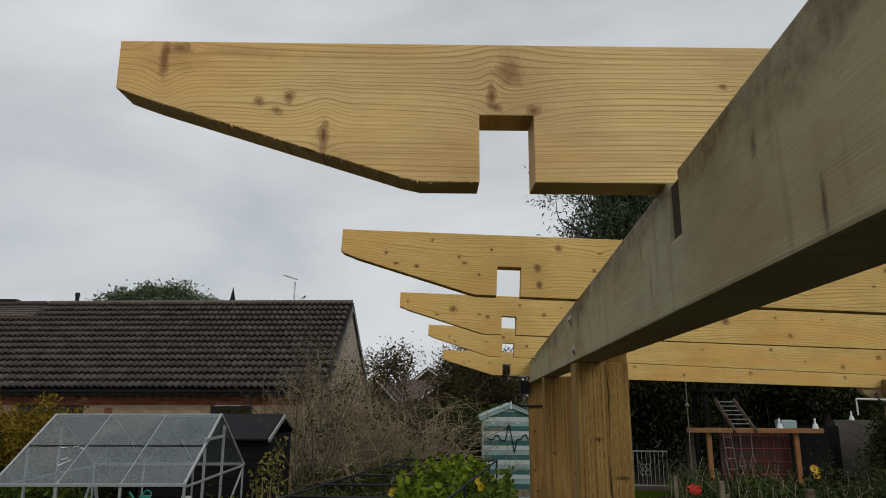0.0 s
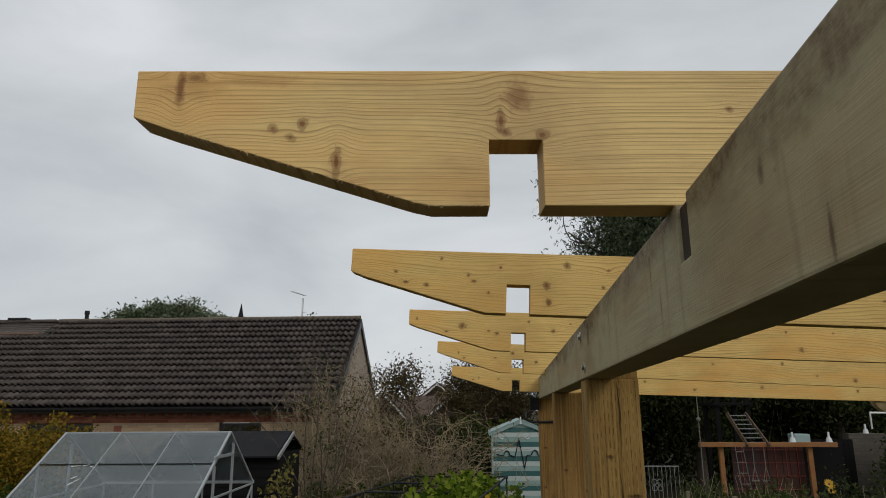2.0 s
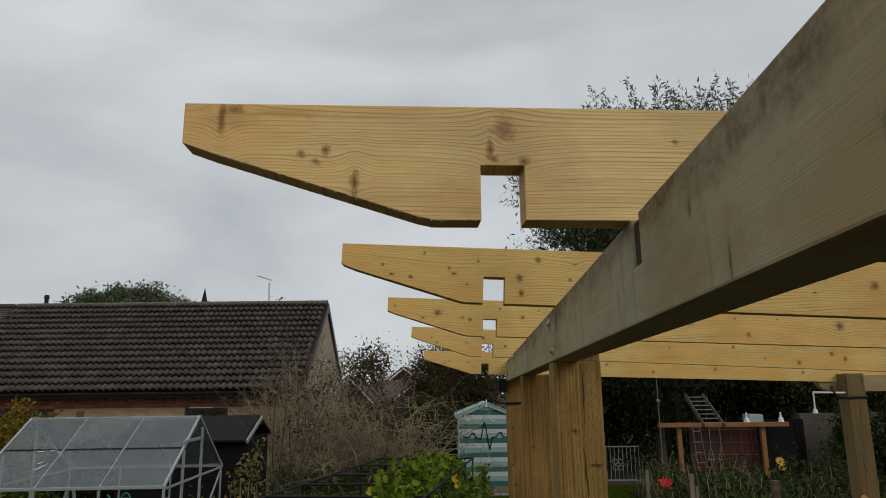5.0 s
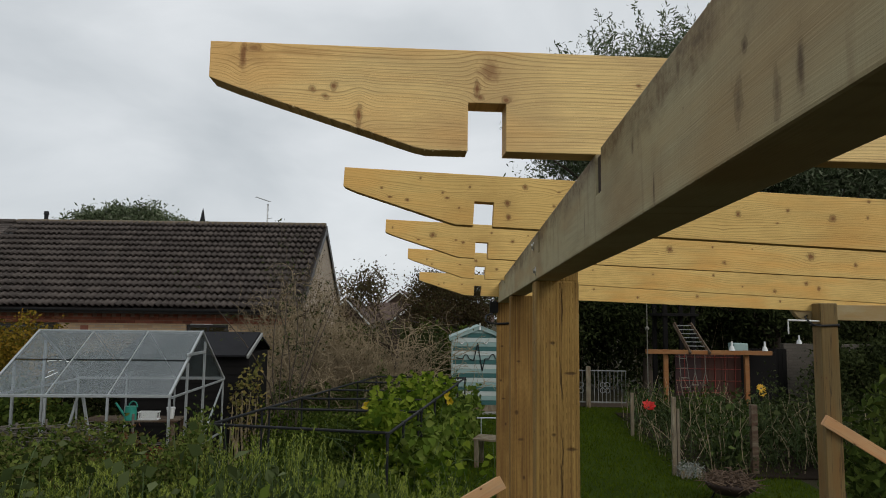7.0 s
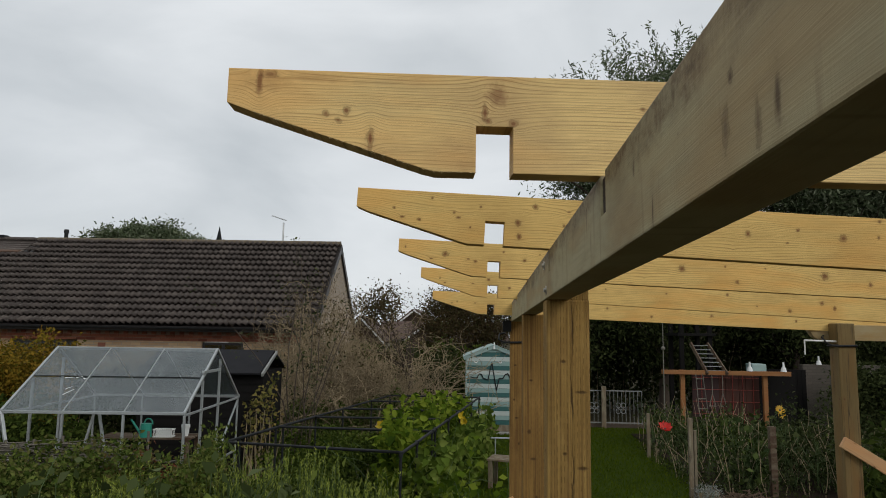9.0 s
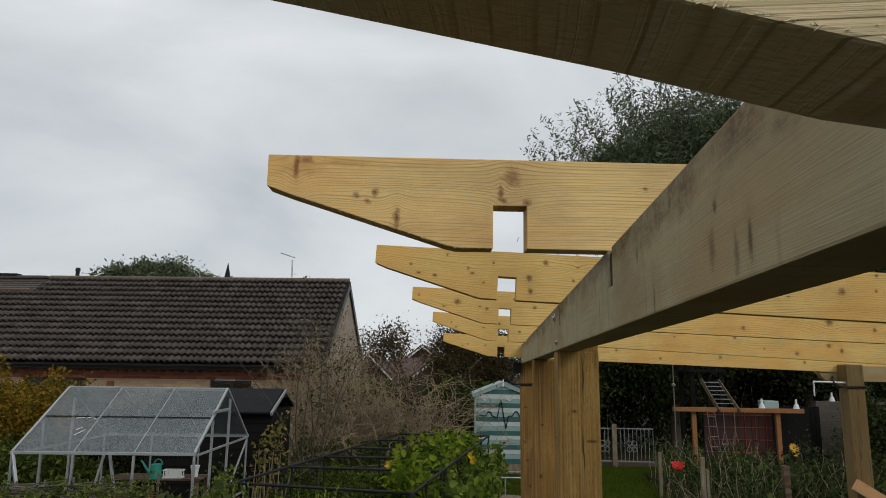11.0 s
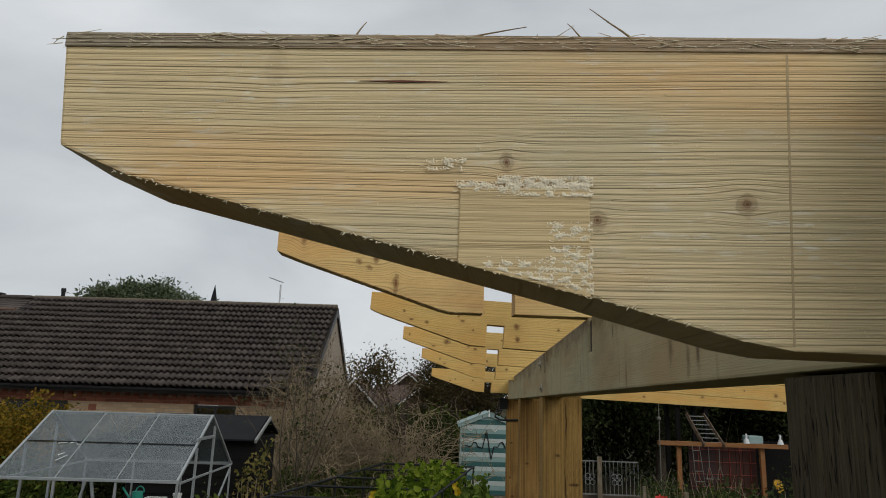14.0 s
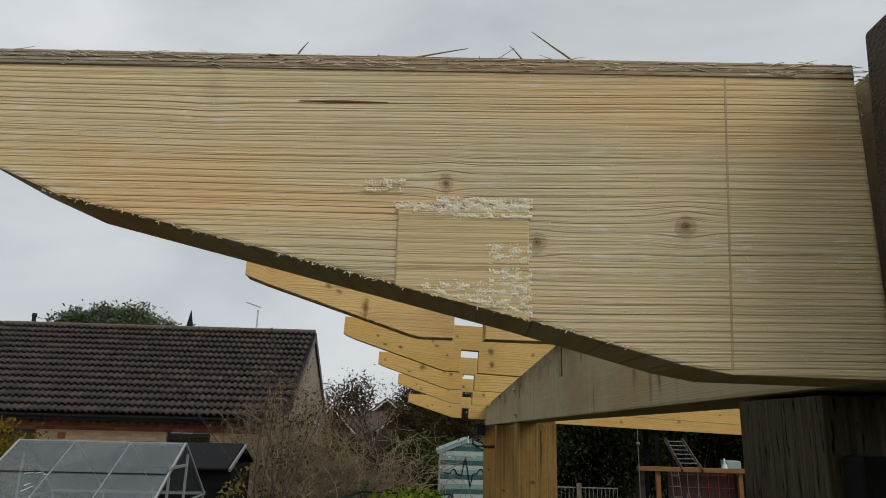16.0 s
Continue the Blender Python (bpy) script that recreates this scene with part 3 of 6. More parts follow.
wood_ladder = timber("brown_ladder_wood", (0.075, 0.042, 0.024), (0.035, 0.02, 0.012), wild=0.4, lines=70)
wood_dull = timber("old_garden_wood", (0.17, 0.135, 0.09), (0.08, 0.058, 0.035), wild=0.5, lines=70, cracks=0.5, along=2)
wood_plank = timber("plank_wood", (0.62, 0.36, 0.17), (0.36, 0.17, 0.06), wild=0.8, lines=90)


def tiles_material(name, joined=False):
    g = Nodes(name)
    r = g.island() if joined else g.random()
    c = g.coord()
    n = g.noise(c, 9.0, 5.0, 0.65)
    lich = g.noise(g.coord(), 34.0, 3.0, 0.6)
    col = g.ramp(r, (0.0, (0.055, 0.043, 0.037)), (0.6, (0.075, 0.059, 0.051)), (1.0, (0.105, 0.084, 0.072)))
    col = g.mix(g.math("MULTIPLY", n, 0.5), col, (0.030, 0.026, 0.024))
    col = g.mix(g.math("MULTIPLY", g.math("MULTIPLY_ADD", lich, 13.0, -7.9, clamp=True), 0.75), col, (0.34, 0.32, 0.28))
    g.bump(n, 0.4, 0.01)
    return g.done(col, 0.75, spec=0.3)


def brick_material(name, a, b, mortar):
    g = Nodes(name)
    n = g.t.nodes.new("ShaderNodeTexBrick")
    o = g.split(g.coord())
    g.put(n.inputs["Vector"], g.xyz(g.math("ADD", o[0], o[1]), o[2], 0.0))
    n.inputs["Scale"].default_value = 1.0
    n.inputs["Brick Width"].default_value, n.inputs["Row Height"].default_value = 0.225, 0.075
    n.inputs["Mortar Size"].default_value = 0.006
    n.inputs["Color1"].default_value, n.inputs["Color2"].default_value, n.inputs["Mortar"].default_value = (*a, 1), (*b, 1), (*mortar, 1)
    blot = g.noise(g.coord(), 14.0, 4.0)
    col = g.mix(g.math("MULTIPLY", blot, 0.45), n.outputs["Color"], tuple(v * 0.55 for v in a))
    g.bump(g.math("SUBTRACT", blot, g.math("MULTIPLY", n.outputs["Fac"], 1.5)), 0.5, 0.008)
    return g.done(col, 0.9)


def grass_ground(name, earth):
    g = Nodes(name)
    c = g.coord()
    n = g.noise(c, 0.9, 5.0, 0.6)
    f = g.noise(c, 60.0, 4.0, 0.7)
    col = g.ramp(n, (0.25, (0.030, 0.050, 0.004)), (0.55, (0.047, 0.075, 0.006)), (0.8, (0.064, 0.082, 0.010)))
    col = g.mix(g.math("MULTIPLY_ADD", f, 1.6, -0.45, clamp=True), col, (0.020, 0.030, 0.010))
    col = g.mix(earth, col, (0.060, 0.047, 0.034))
    g.bump(f, 0.9, 0.03)
    return g.done(col, 0.95, spec=0.05)


def glass_material(name, tint=(0.93, 0.97, 0.97), rough=0.03, haze=0.36):
    g = Nodes(name)
    t = g.t
    tr = t.nodes.new("ShaderNodeBsdfTransparent")
    tr.inputs[0].default_value = (*tint, 1)
    gl = t.nodes.new("ShaderNodeBsdfGlossy")
    dirt = g.noise(g.coord(), 1.7, 3.0, 0.5)
    g.put(gl.inputs["Roughness"], g.math("MULTIPLY_ADD", dirt, 0.10, rough))
    fr = t.nodes.new("ShaderNodeLayerWeight")
    fr.inputs[0].default_value = 0.5
    mx = t.nodes.new("ShaderNodeMixShader")
    g.put(mx.inputs[0], g.math("MULTIPLY_ADD", g.math("POWER", fr.outputs[1], 3.0), 0.55, 0.32, clamp=True))
    t.links.new(tr.outputs[0], mx.inputs[1])
    t.links.new(gl.outputs[0], mx.inputs[2])
    df = t.nodes.new("ShaderNodeBsdfDiffuse")
    df.inputs[0].default_value = (0.125, 0.15, 0.155, 1)
    m2 = t.nodes.new("ShaderNodeMixShader")
    g.put(m2.inputs[0], g.math("MULTIPLY_ADD", g.math("MULTIPLY_ADD", dirt, 3.0, -1.2, clamp=True), 0.22, haze, clamp=True))
    t.links.new(mx.outputs[0], m2.inputs[1])
    t.links.new(df.outputs[0], m2.inputs[2])
    t.links.new(m2.outputs[0], t.nodes["Material Output"].inputs[0])
    return g.mat


tile_mat = tiles_material("roof_tile")
tile_rest = tiles_material("roof_tile_joined", True)


def brick_piece():
    g = Nodes("single_red_brick")
    col = g.ramp(g.random(), (0.0, (0.24, 0.065, 0.035)), (0.6, (0.38, 0.11, 0.058)), (1.0, (0.45, 0.17, 0.095)))
    n = g.noise(g.coord(), 22.0, 4.0)
    col = g.mix(g.math("MULTIPLY", n, 0.5), col, (0.14, 0.06, 0.04))
    g.bump(n, 0.5, 0.004)
    return g.done(col, 0.9)


brick_red = brick_piece()
red_brick = plain("red_brick", (0.34, 0.20, 0.14), 0.9, vary=0.5, scale=9)
cream_brick = brick_material("cream_brick", (0.66, 0.46, 0.27), (0.52, 0.33, 0.19), (0.40, 0.35, 0.29))
buff_brick = brick_material("buff_gable_brick", (0.46, 0.37, 0.27), (0.36, 0.28, 0.20), (0.40, 0.37, 0.34))
red_ridge = plain("reddish_ridge_tile", (0.17, 0.095, 0.06), 0.9, vary=0.6, scale=5, other=(0.09, 0.065, 0.05))
ridge_mat = plain("mossy_ridge_tile", (0.20, 0.155, 0.085), 0.9, vary=0.8, scale=7, other=(0.085, 0.065, 0.05))
lawn_mat = grass_ground("lawn_ground", 0.0)
earth_mat = grass_ground("rough_ground", 0.8)
weed_leaf = leafy("weed_leaf", (0.03, 0.052, 0.010), (0.075, 0.11, 0.020), (0.16, 0.19, 0.045), (0.12, 0.10, 0.04))
glass = glass_material("greenhouse_glass")
window_glass = glass_material("window_glass", (0.25, 0.28, 0.30), 0.02, -0.3)
aluminium = plain("dull_aluminium", (0.44, 0.46, 0.46), 0.45, 0.6, vary=0.3, scale=12)
black_plastic = plain("black_plastic", (0.014, 0.015, 0.016), 0.6, vary=0.3, spec=0.25)
dark_paint = plain("dark_brown_paint", (0.030, 0.024, 0.022), 0.5, vary=0.3)
felt = plain("black_roof_felt", (0.017, 0.017, 0.019), 0.95, vary=0.5, scale=5, other=(0.03, 0.03, 0.033), spec=0.1)
black_boards = plain("black_stained_boards", (0.010, 0.009, 0.0085), 0.85, vary=0.4, spec=0.12)
white_paint = plain("white_paint", (0.74, 0.75, 0.73), 0.5, vary=0.25, other=(0.5, 0.5, 0.47))
pale_teal = plain("pale_mint_paint", (0.25, 0.36, 0.335), 0.6, vary=0.35, other=(0.18, 0.28, 0.265))
# White iron set darker for its shaded corner; reused for rungs and shed edges.
fence_grey = plain("shaded_white_iron", (0.26, 0.265, 0.25), 0.6, vary=0.4)
off_white = plain("off_white_paint", (0.47, 0.52, 0.49), 0.6, vary=0.35, other=(0.34, 0.41, 0.39))
deep_teal = plain("deep_teal_paint", (0.030, 0.115, 0.108), 0.6, vary=0.35)
trim_teal = plain("grey_mint_paint", (0.30, 0.41, 0.39), 0.6, vary=0.3)
steel = plain("zinc_steel", (0.62, 0.62, 0.60), 0.35, 0.9, vary=0.2)
concrete = plain("concrete", (0.34, 0.33, 0.30), 0.9, vary=0.4, scale=6)
red_net = plain("red_play_panel", (0.036, 0.011, 0.009), 0.7, vary=0.5, scale=3)
red_strip = plain("red_tape", (0.26, 0.034, 0.020), 0.5)
red_petal = plain("red_petal", (0.75, 0.03, 0.02), 0.5, vary=0.2)
yellow_petal = plain("yellow_petal", (0.80, 0.50, 0.03), 0.5, vary=0.3)
green_plastic = plain("green_plastic", (0.02, 0.26, 0.19), 0.4, vary=0.2)
red_brown = plain("terracotta", (0.34, 0.12, 0.07), 0.8, vary=0.4)
filler = plain("pale_wood_filler", (0.88, 0.78, 0.57), 0.95, vary=0.15, scale=60, relief=0.0)
filler.node_tree.nodes["Principled BSDF"].inputs["Roughness"].default_value = 0.95
bark = plain("bark", (0.085, 0.062, 0.045), 0.95, vary=0.6, scale=7, relief=0.7)
twig_brown = plain("brown_twigs", (0.44, 0.34, 0.20), 0.9, vary=0.8, scale=3, other=(0.12, 0.09, 0.055))
stem_green = plain("green_stems", (0.07, 0.11, 0.03), 0.8, vary=0.4)
soil = plain("dark_soil", (0.030, 0.022, 0.016), 0.98, vary=0.6, scale=5, relief=0.9, spec=0.05)
leaf_willow = leafy("willow_leaf", (0.06, 0.085, 0.04), (0.12, 0.15, 0.08), (0.22, 0.24, 0.16))
leaf_green = leafy("green_leaf", (0.028, 0.045, 0.009), (0.06, 0.088, 0.016), (0.13, 0.165, 0.034))
leaf_dark = leafy("dark_leaf", (0.020, 0.028, 0.009), (0.042, 0.054, 0.018), (0.085, 0.10, 0.034), through_light=0.2, spec=0.06, rough=0.7)
leaf_shade = leafy("shade_leaf", (0.020, 0.034, 0.009), (0.045, 0.066, 0.016), (0.10, 0.13, 0.035), spec=0.08)
leaf_vine = leafy("vine_leaf", (0.034, 0.064, 0.006), (0.10, 0.155, 0.012), (0.27, 0.33, 0.04), through_light=0.4)
leaf_trail = leafy("trailing_vine_leaf", (0.045, 0.075, 0.012), (0.10, 0.15, 0.02), (0.22, 0.27, 0.06), through_light=0.3)
leaf_rosemary = leafy("rosemary_leaf", (0.022, 0.038, 0.006), (0.055, 0.082, 0.013), (0.13, 0.165, 0.030))
leaf_tip = leafy("rosemary_tip", (0.17, 0.22, 0.030), (0.31, 0.37, 0.06), (0.48, 0.52, 0.13), through_light=0.3)
leaf_yellow = leafy("yellow_shrub_leaf", (0.085, 0.085, 0.012), (0.22, 0.145, 0.018), (0.36, 0.21, 0.03))
leaf_rust = leafy("rusty_leaf", (0.065, 0.048, 0.026), (0.115, 0.08, 0.038), (0.10, 0.10, 0.04), through_light=0.2)
leaf_pale = leafy("raspberry_leaf", (0.040, 0.058, 0.018), (0.075, 0.098, 0.034), (0.15, 0.175, 0.080), through_light=0.2)
leaf_berry = leafy("bramble_leaf", (0.035, 0.055, 0.012), (0.075, 0.105, 0.024), (0.16, 0.19, 0.05))
leaf_grey = leafy("lavender_leaf", (0.20, 0.22, 0.19), (0.30, 0.32, 0.28), (0.38, 0.38, 0.36))
grass_blade = leafy("grass_blade", (0.042, 0.068, 0.004), (0.068, 0.102, 0.005), (0.11, 0.14, 0.010), through_light=0.3, spec=0.0)

# ---- ground ----
bm = bmesh.new()
bmesh.ops.create_grid(bm, x_segments=40, y_segments=40, size=400)
for v in bm.verts:
    v.co.z = 0.0
tagged(part("ground", bm, earth_mat), "dark earth and rough grass reaching far away", "ground", kind="structure")

# ---- pergola ----
# y, z, lean, turn, depth, tail end, notch, wood
RAFTERS = [(0.0055, 2.4650, 0.222, 5.859, 0.1213, -0.450, (-0.1494, -0.1045), wood_first),
           (0.6818, 2.4622, 2.920, 2.160, 0.1124, -0.432, (-0.1420, -0.0991), wood_second),
           (1.4850, 2.4604, 2.076, 6.075, 0.1144, -0.440, (-0.1359, -0.0921), wood_third),
           (2.2244, 2.4307, 2.614, 6.270, 0.1151, -0.4367, (-0.1356, -0.0876), wood_fourth),
           (2.8678, 2.3747, 1.857, 6.295, 0.1133, -0.4335, (-0.1359, -0.0961), wood_fifth)]
TH = 0.034


def rafter_outline(x0, x1, notch, depth, end=0.0428, slope=0.252):
    pts = [(x0, depth), (x0, depth - end), (x0 + 0.028, depth - end - 0.010)]
    pts += [(x0 + slope - 0.016, 0.0035), (x0 + slope, 0.0)]
    a, b = notch
    pts += [(a, 0.0), (a, depth * 0.475), (b, depth * 0.475), (b, 0.0)]
    pts += [(x1, 0.0), (x1, depth)]
    return pts


for i, (y, z, lean, turn, depth, x0, notch, wood) in enumerate(RAFTERS):
    bm = profile(rafter_outline(x0, 2.9, notch, depth), 0.0, TH, 0.0010)
    ob = part("rafter", bm, wood)
    ob.matrix_world = pose(0, y, z, 0, lean, turn)
    words = ("honey-coloured knotty pine rafter with tapered tail and empty notch" if i == 0
             else "fresh yellow pine pergola rafter with tapered tail and square notch")
    tagged(ob, words, "rafter", "pergola rafters")
    if i == 0:
        first_rafter = ob

# beam with open slots under the rafters
BT, BB, BW = 0.1012, -0.0008, 0.056
outline = [(-0.82, BB - 0.0016), (2.93, BB), (2.93, BT)]
for i, (y, *_) in reversed(list(enumerate(RAFTERS))):
    near, far, deep = ((-0.0405, -0.0095, 0.049) if i == 0 else (-0.031, -0.004, 0.049) if i == 1 else (-0.004, 0.041, (0, 0, 0.012, 0.030, 0.066)[i]))
    outline += [(y + far, BT), (y + far, BT - deep), (y + near, BT - deep), (y + near, BT)]
outline += [(-0.82, BT)]
beam = empty("pergola_beam", pose(0, 0, 2.362, -0.35, 0, 0))
bm = profile(outline, -BW, 0.0, 0.0022)
part("timber", bm, wood_beam, beam, m=pose(0, 0, 0, 0, 0, 90))
# Dark blocks added in two slots; their colour stands for the shade inside.
slot_dark = plain("dark_slot_shade", (0.045, 0.028, 0.018), 0.9, vary=0.5, scale=30)
for i, (y, *_) in enumerate(RAFTERS[:2]):
    near, far = (-0.0405, -0.0095) if i == 0 else (-0.031, -0.004)
    part("slot_shade", board(0.003, BW - 0.004, y + near + 0.0005, y + far - 0.0005, BT - 0.0488, BT - 0.004, 0.0008), slot_dark, beam, "dark block added in the slot, standing in for its shade")
for y, z in ((0.736, 0.017), (0.784, 0.078)):
    bm = bmesh.new()
    rod(bm, (-0.006, y, z), (0.004, y, z), 0.0055, sides=6)
    rod(bm, (-0.002, y, z), (0.002, y, z), 0.010, sides=14)
    part("bolt", bm, steel, beam, "zinc bolt with washer")
# Added board standing for the beam's near face, carried down to darken the corner.
bm = profile([(-0.0290, -0.30), (-0.0005, -0.30), (-0.0005, 0.109), (-0.0062, 0.109)], -0.82, -0.7655, 0.0015)
part("end_board", bm, plain("dark_rough_board", (0.060, 0.042, 0.030), 0.95, vary=0.6, scale=40, relief=0.8, other=(0.11, 0.085, 0.06)), beam, "dark rough board added on the beam end, reaching down to block light")
tagged(beam, "grey-green weathered timber beam with slots cut in its top", "beam")


def post(label, x0, x1, y0, y1, top, material, bevel=0.006, group="pergola posts"):
    cx, cy = (x0 + x1) / 2, (y0 + y1) / 2
    bm = board(x0 - cx, x1 - cx, y0 - cy, y1 - cy, 0.0, top, bevel)
    ob = part("post", bm, material)
    ob.matrix_world = pose(cx, cy, 0)
    return tagged(ob, label, "post", group)


old = post("grey cracked weathered timber post under the beam", 0.002, 0.100, -0.696, -0.616, 2.3620, wood_grey_post, 0.0015)
# Near-black sheet: its colour stands in for shade on the post's front face.
part("face_shade", board(-0.045, 0.110, -0.056, -0.0405, 0.0, 2.34, 0.002), black_boards, old, "near-black sheet standing in for shade on the post front")
first = post("brown treated timber post under the pergola beam", 0.004, 0.102, 0.773, 0.873, 2.3565, wood_incised)
part("tongue", board(0.004, 0.0475, -0.0495, 0.0495, 2.352, 2.448, 0.005), wood_incised, first)
post("brown treated timber post under the pergola beam", 0.001, 0.099, 1.75, 1.85, 2.3495, wood_plain_post)
# cross rail at beam height, butted against the beam near its end
rail = empty("cross_rail", pose(0, -0.760, 2.362, 0, 0, 0.4))
RAIL = [(-0.2985, 0.1065), (-0.2945, 0.0650), (-0.270, 0.0546), (-0.120, 0.0176), (-0.071, 0.0042), (-0.056, 0.0016), (-0.008, 0.0010), (-0.008, 0.1045)]
bm = profile(RAIL, 0.0, 0.035, 0.0012)
part("timber", bm, wood_pale, rail)
bm = profile([(-0.298, 0.1013), (-0.0085, 0.0995), (-0.0085, 0.1047), (-0.298, 0.1069)], -0.0006, 0.034, 0.0005)
wood_arris = timber("rough_grey_arris", (0.50, 0.42, 0.29), (0.16, 0.115, 0.07), wild=0, contrast=0.9, lines=2600, bend=0.004, stained=0.6, stain=(0.27, 0.22, 0.16), relief=1.0, rough=0.95, fleck=0.8, rings=700.0, ring_dark=0.7)
part("rough_arris", bm, wood_arris, rail, "rough grey weathered top edge")
bm = profile([(-0.158, 0.0266), (-0.158, 0.0520), (-0.1165, 0.0515), (-0.1165, 0.0164)], -0.0007, 0.004, 0.0004)
wood_plug = timber("plug_pine", (0.78, 0.60, 0.32), (0.26, 0.15, 0.06), wild=0, contrast=0.6, lines=1100, bend=0.006, stained=0.25, relief=0.6)
part("plug", bm, wood_plug, rail, "square pine plug glued into the old notch")


def smear(x0, x1, z0, z1, seed, cut=0.0):
    """A thin ragged patch of crumbly filler, as a height field."""
    step = 0.00028
    xs, zs = np.arange(x0, x1, step), np.arange(z0, z1, step)
    nx, nz = len(xs), len(zs)
    V, keep = [], np.zeros((nx, nz), bool)
    for a, x in enumerate(xs):
        for b, z in enumerate(zs):
            edge = min(x - x0, x1 - x, z - z0, z1 - z) / 0.0022
            n = noise.noise(Vector((x * 360, z * 620, seed))) + 0.7 * noise.noise(Vector((x * 1500, z * 1900, seed + 4))) + 0.5 * noise.noise(Vector((x * 3000, z * 3000, seed)))
            above = z > 0.0552 - (x + 0.274) * 0.2468 + 0.001
            keep[a, b] = above and n + min(edge, 1.0) * 0.55 - 0.45 > cut
            V.append((x, -0.0007 - 0.0005 * max(-0.7, n), z))
    F = [(a * nz + b, (a + 1) * nz + b, (a + 1) * nz + b + 1, a * nz + b + 1) for a in range(nx - 1) for b in range(nz - 1) if keep[a, b]]
    return link_mesh("filler_smear", mesh_np("filler_smear", np.array(V), np.array(F)), filler, rail, label="crumbly pale wood filler")


smear(-0.1460, -0.1150, 0.0488, 0.0560, 3, -0.32)
smear(-0.1600, -0.1420, 0.0500, 0.0540, 9, -0.25)
smear(-0.1300, -0.1155, 0.0340, 0.0410, 4, -0.12)
smear(-0.1290, -0.1155, 0.0155, 0.0330, 5, -0.30)
smear(-0.1500, -0.1280, 0.0180, 0.0290, 6, -0.02)
smear(-0.1700, -0.1560, 0.0570, 0.0620, 7, 0.0)
bm = profile([(-0.0565, 0.003), (-0.0558, 0.003), (-0.0506, 0.099), (-0.0513, 0.099)], -0.00015, 0.002)
part("pencil_line", bm, plain("pencil", (0.62, 0.47, 0.265), 0.9, vary=0.7, scale=90, other=(0.40, 0.29, 0.16)), rail, "faint vertical pencil line")
bm = profile([(-0.193, 0.0889), (-0.178, 0.0884), (-0.163, 0.0887), (-0.178, 0.0892)], -0.0003, 0.002)
part("resin_crack", bm, plain("resin", (0.16, 0.035, 0.012), 0.5), rail, "thin reddish resin crack")
# frayed fibre along the sawn top and lower arrises
rng = np.random.default_rng(21)
fray = []
for _ in range(620):
    x = rng.uniform(-0.30, -0.004)
    a = rng.normal(0, 0.35)
    fray.append(wander_line(rng, (x, rng.uniform(-0.0012, 0.003), 0.1045 + (0.002 * (-x / 0.3)) + rng.uniform(-0.0045, 0.0004)),
                            (math.cos(a) * rng.choice([-1, 1]), rng.normal(0, 0.15), math.sin(a) * 0.22), rng.uniform(0.002, 0.008), 0.00022, 0.0001, 4, 0.1))
for _ in range(150):
    x = rng.uniform(-0.274, -0.075)
    z = 0.0548 - (x + 0.274) * 0.2468 + 0.0006
    fray.append(wander_line(rng, (x, -0.0004, z), (rng.normal(), -0.2, rng.normal() * 0.3), rng.uniform(0.0006, 0.0018), 0.0002, 0.0001, 3, 0.3))
tagged(link_mesh("frayed_edge", twig_mesh("frayed_edge", fray, 4), filler, rail, label="frayed pale wood fibres on the sawn edge"), kind="stuff")
rng = np.random.default_rng(23)
fuzz = []
for _ in range(420):
    x, z = rng.uniform(-0.285, -0.006), rng.uniform(0.004, 0.102)
    if z > 0.0575 - (x + 0.274) * 0.2468:
        a = rng.normal(0, 0.5)
        fuzz.append(wander_line(rng, (x, -0.0002, z), (math.cos(a) * rng.choice([-1, 1]), rng.normal(-0.1, 0.15), math.sin(a)), rng.uniform(0.0005, 0.0020), 0.00011, 0.00005, 3, 0.3))
tagged(link_mesh("surface_fibre", twig_mesh("surface_fibre", fuzz, 3), filler, rail, label="fine raised wood fibres"), kind="stuff")
torn = []
rng = np.random.default_rng(22)
for _ in range(170):
    f = rng.uniform(0, 1)
    x = RAFTERS[0][5] + 0.03 + f * 0.25
    z = max(0.0, 0.0685 - (x - RAFTERS[0][5] - 0.028) * 0.3127)
    torn.append(wander_line(rng, (x, rng.uniform(-0.0008, 0.001), z + 0.0004), (rng.normal(), -0.1, -abs(rng.normal()) * 0.6), rng.uniform(0.0008, 0.0035), 0.0004, 0.00012, 3, 0.25))
for _ in range(60):
    x = rng.uniform(-0.19, -0.148)
    torn.append(wander_line(rng, (x, 0.0, 0.0004), (rng.normal(), -0.1, -0.4), rng.uniform(0.0008, 0.003), 0.0004, 0.00012, 3, 0.25))
link_mesh("frayed_edge", twig_mesh("frayed_edge", torn, 4), wood_plug, first_rafter, label="torn fibres along the sawn lower edge")
straw = plain("splinter", (0.36, 0.27, 0.16), 0.8)
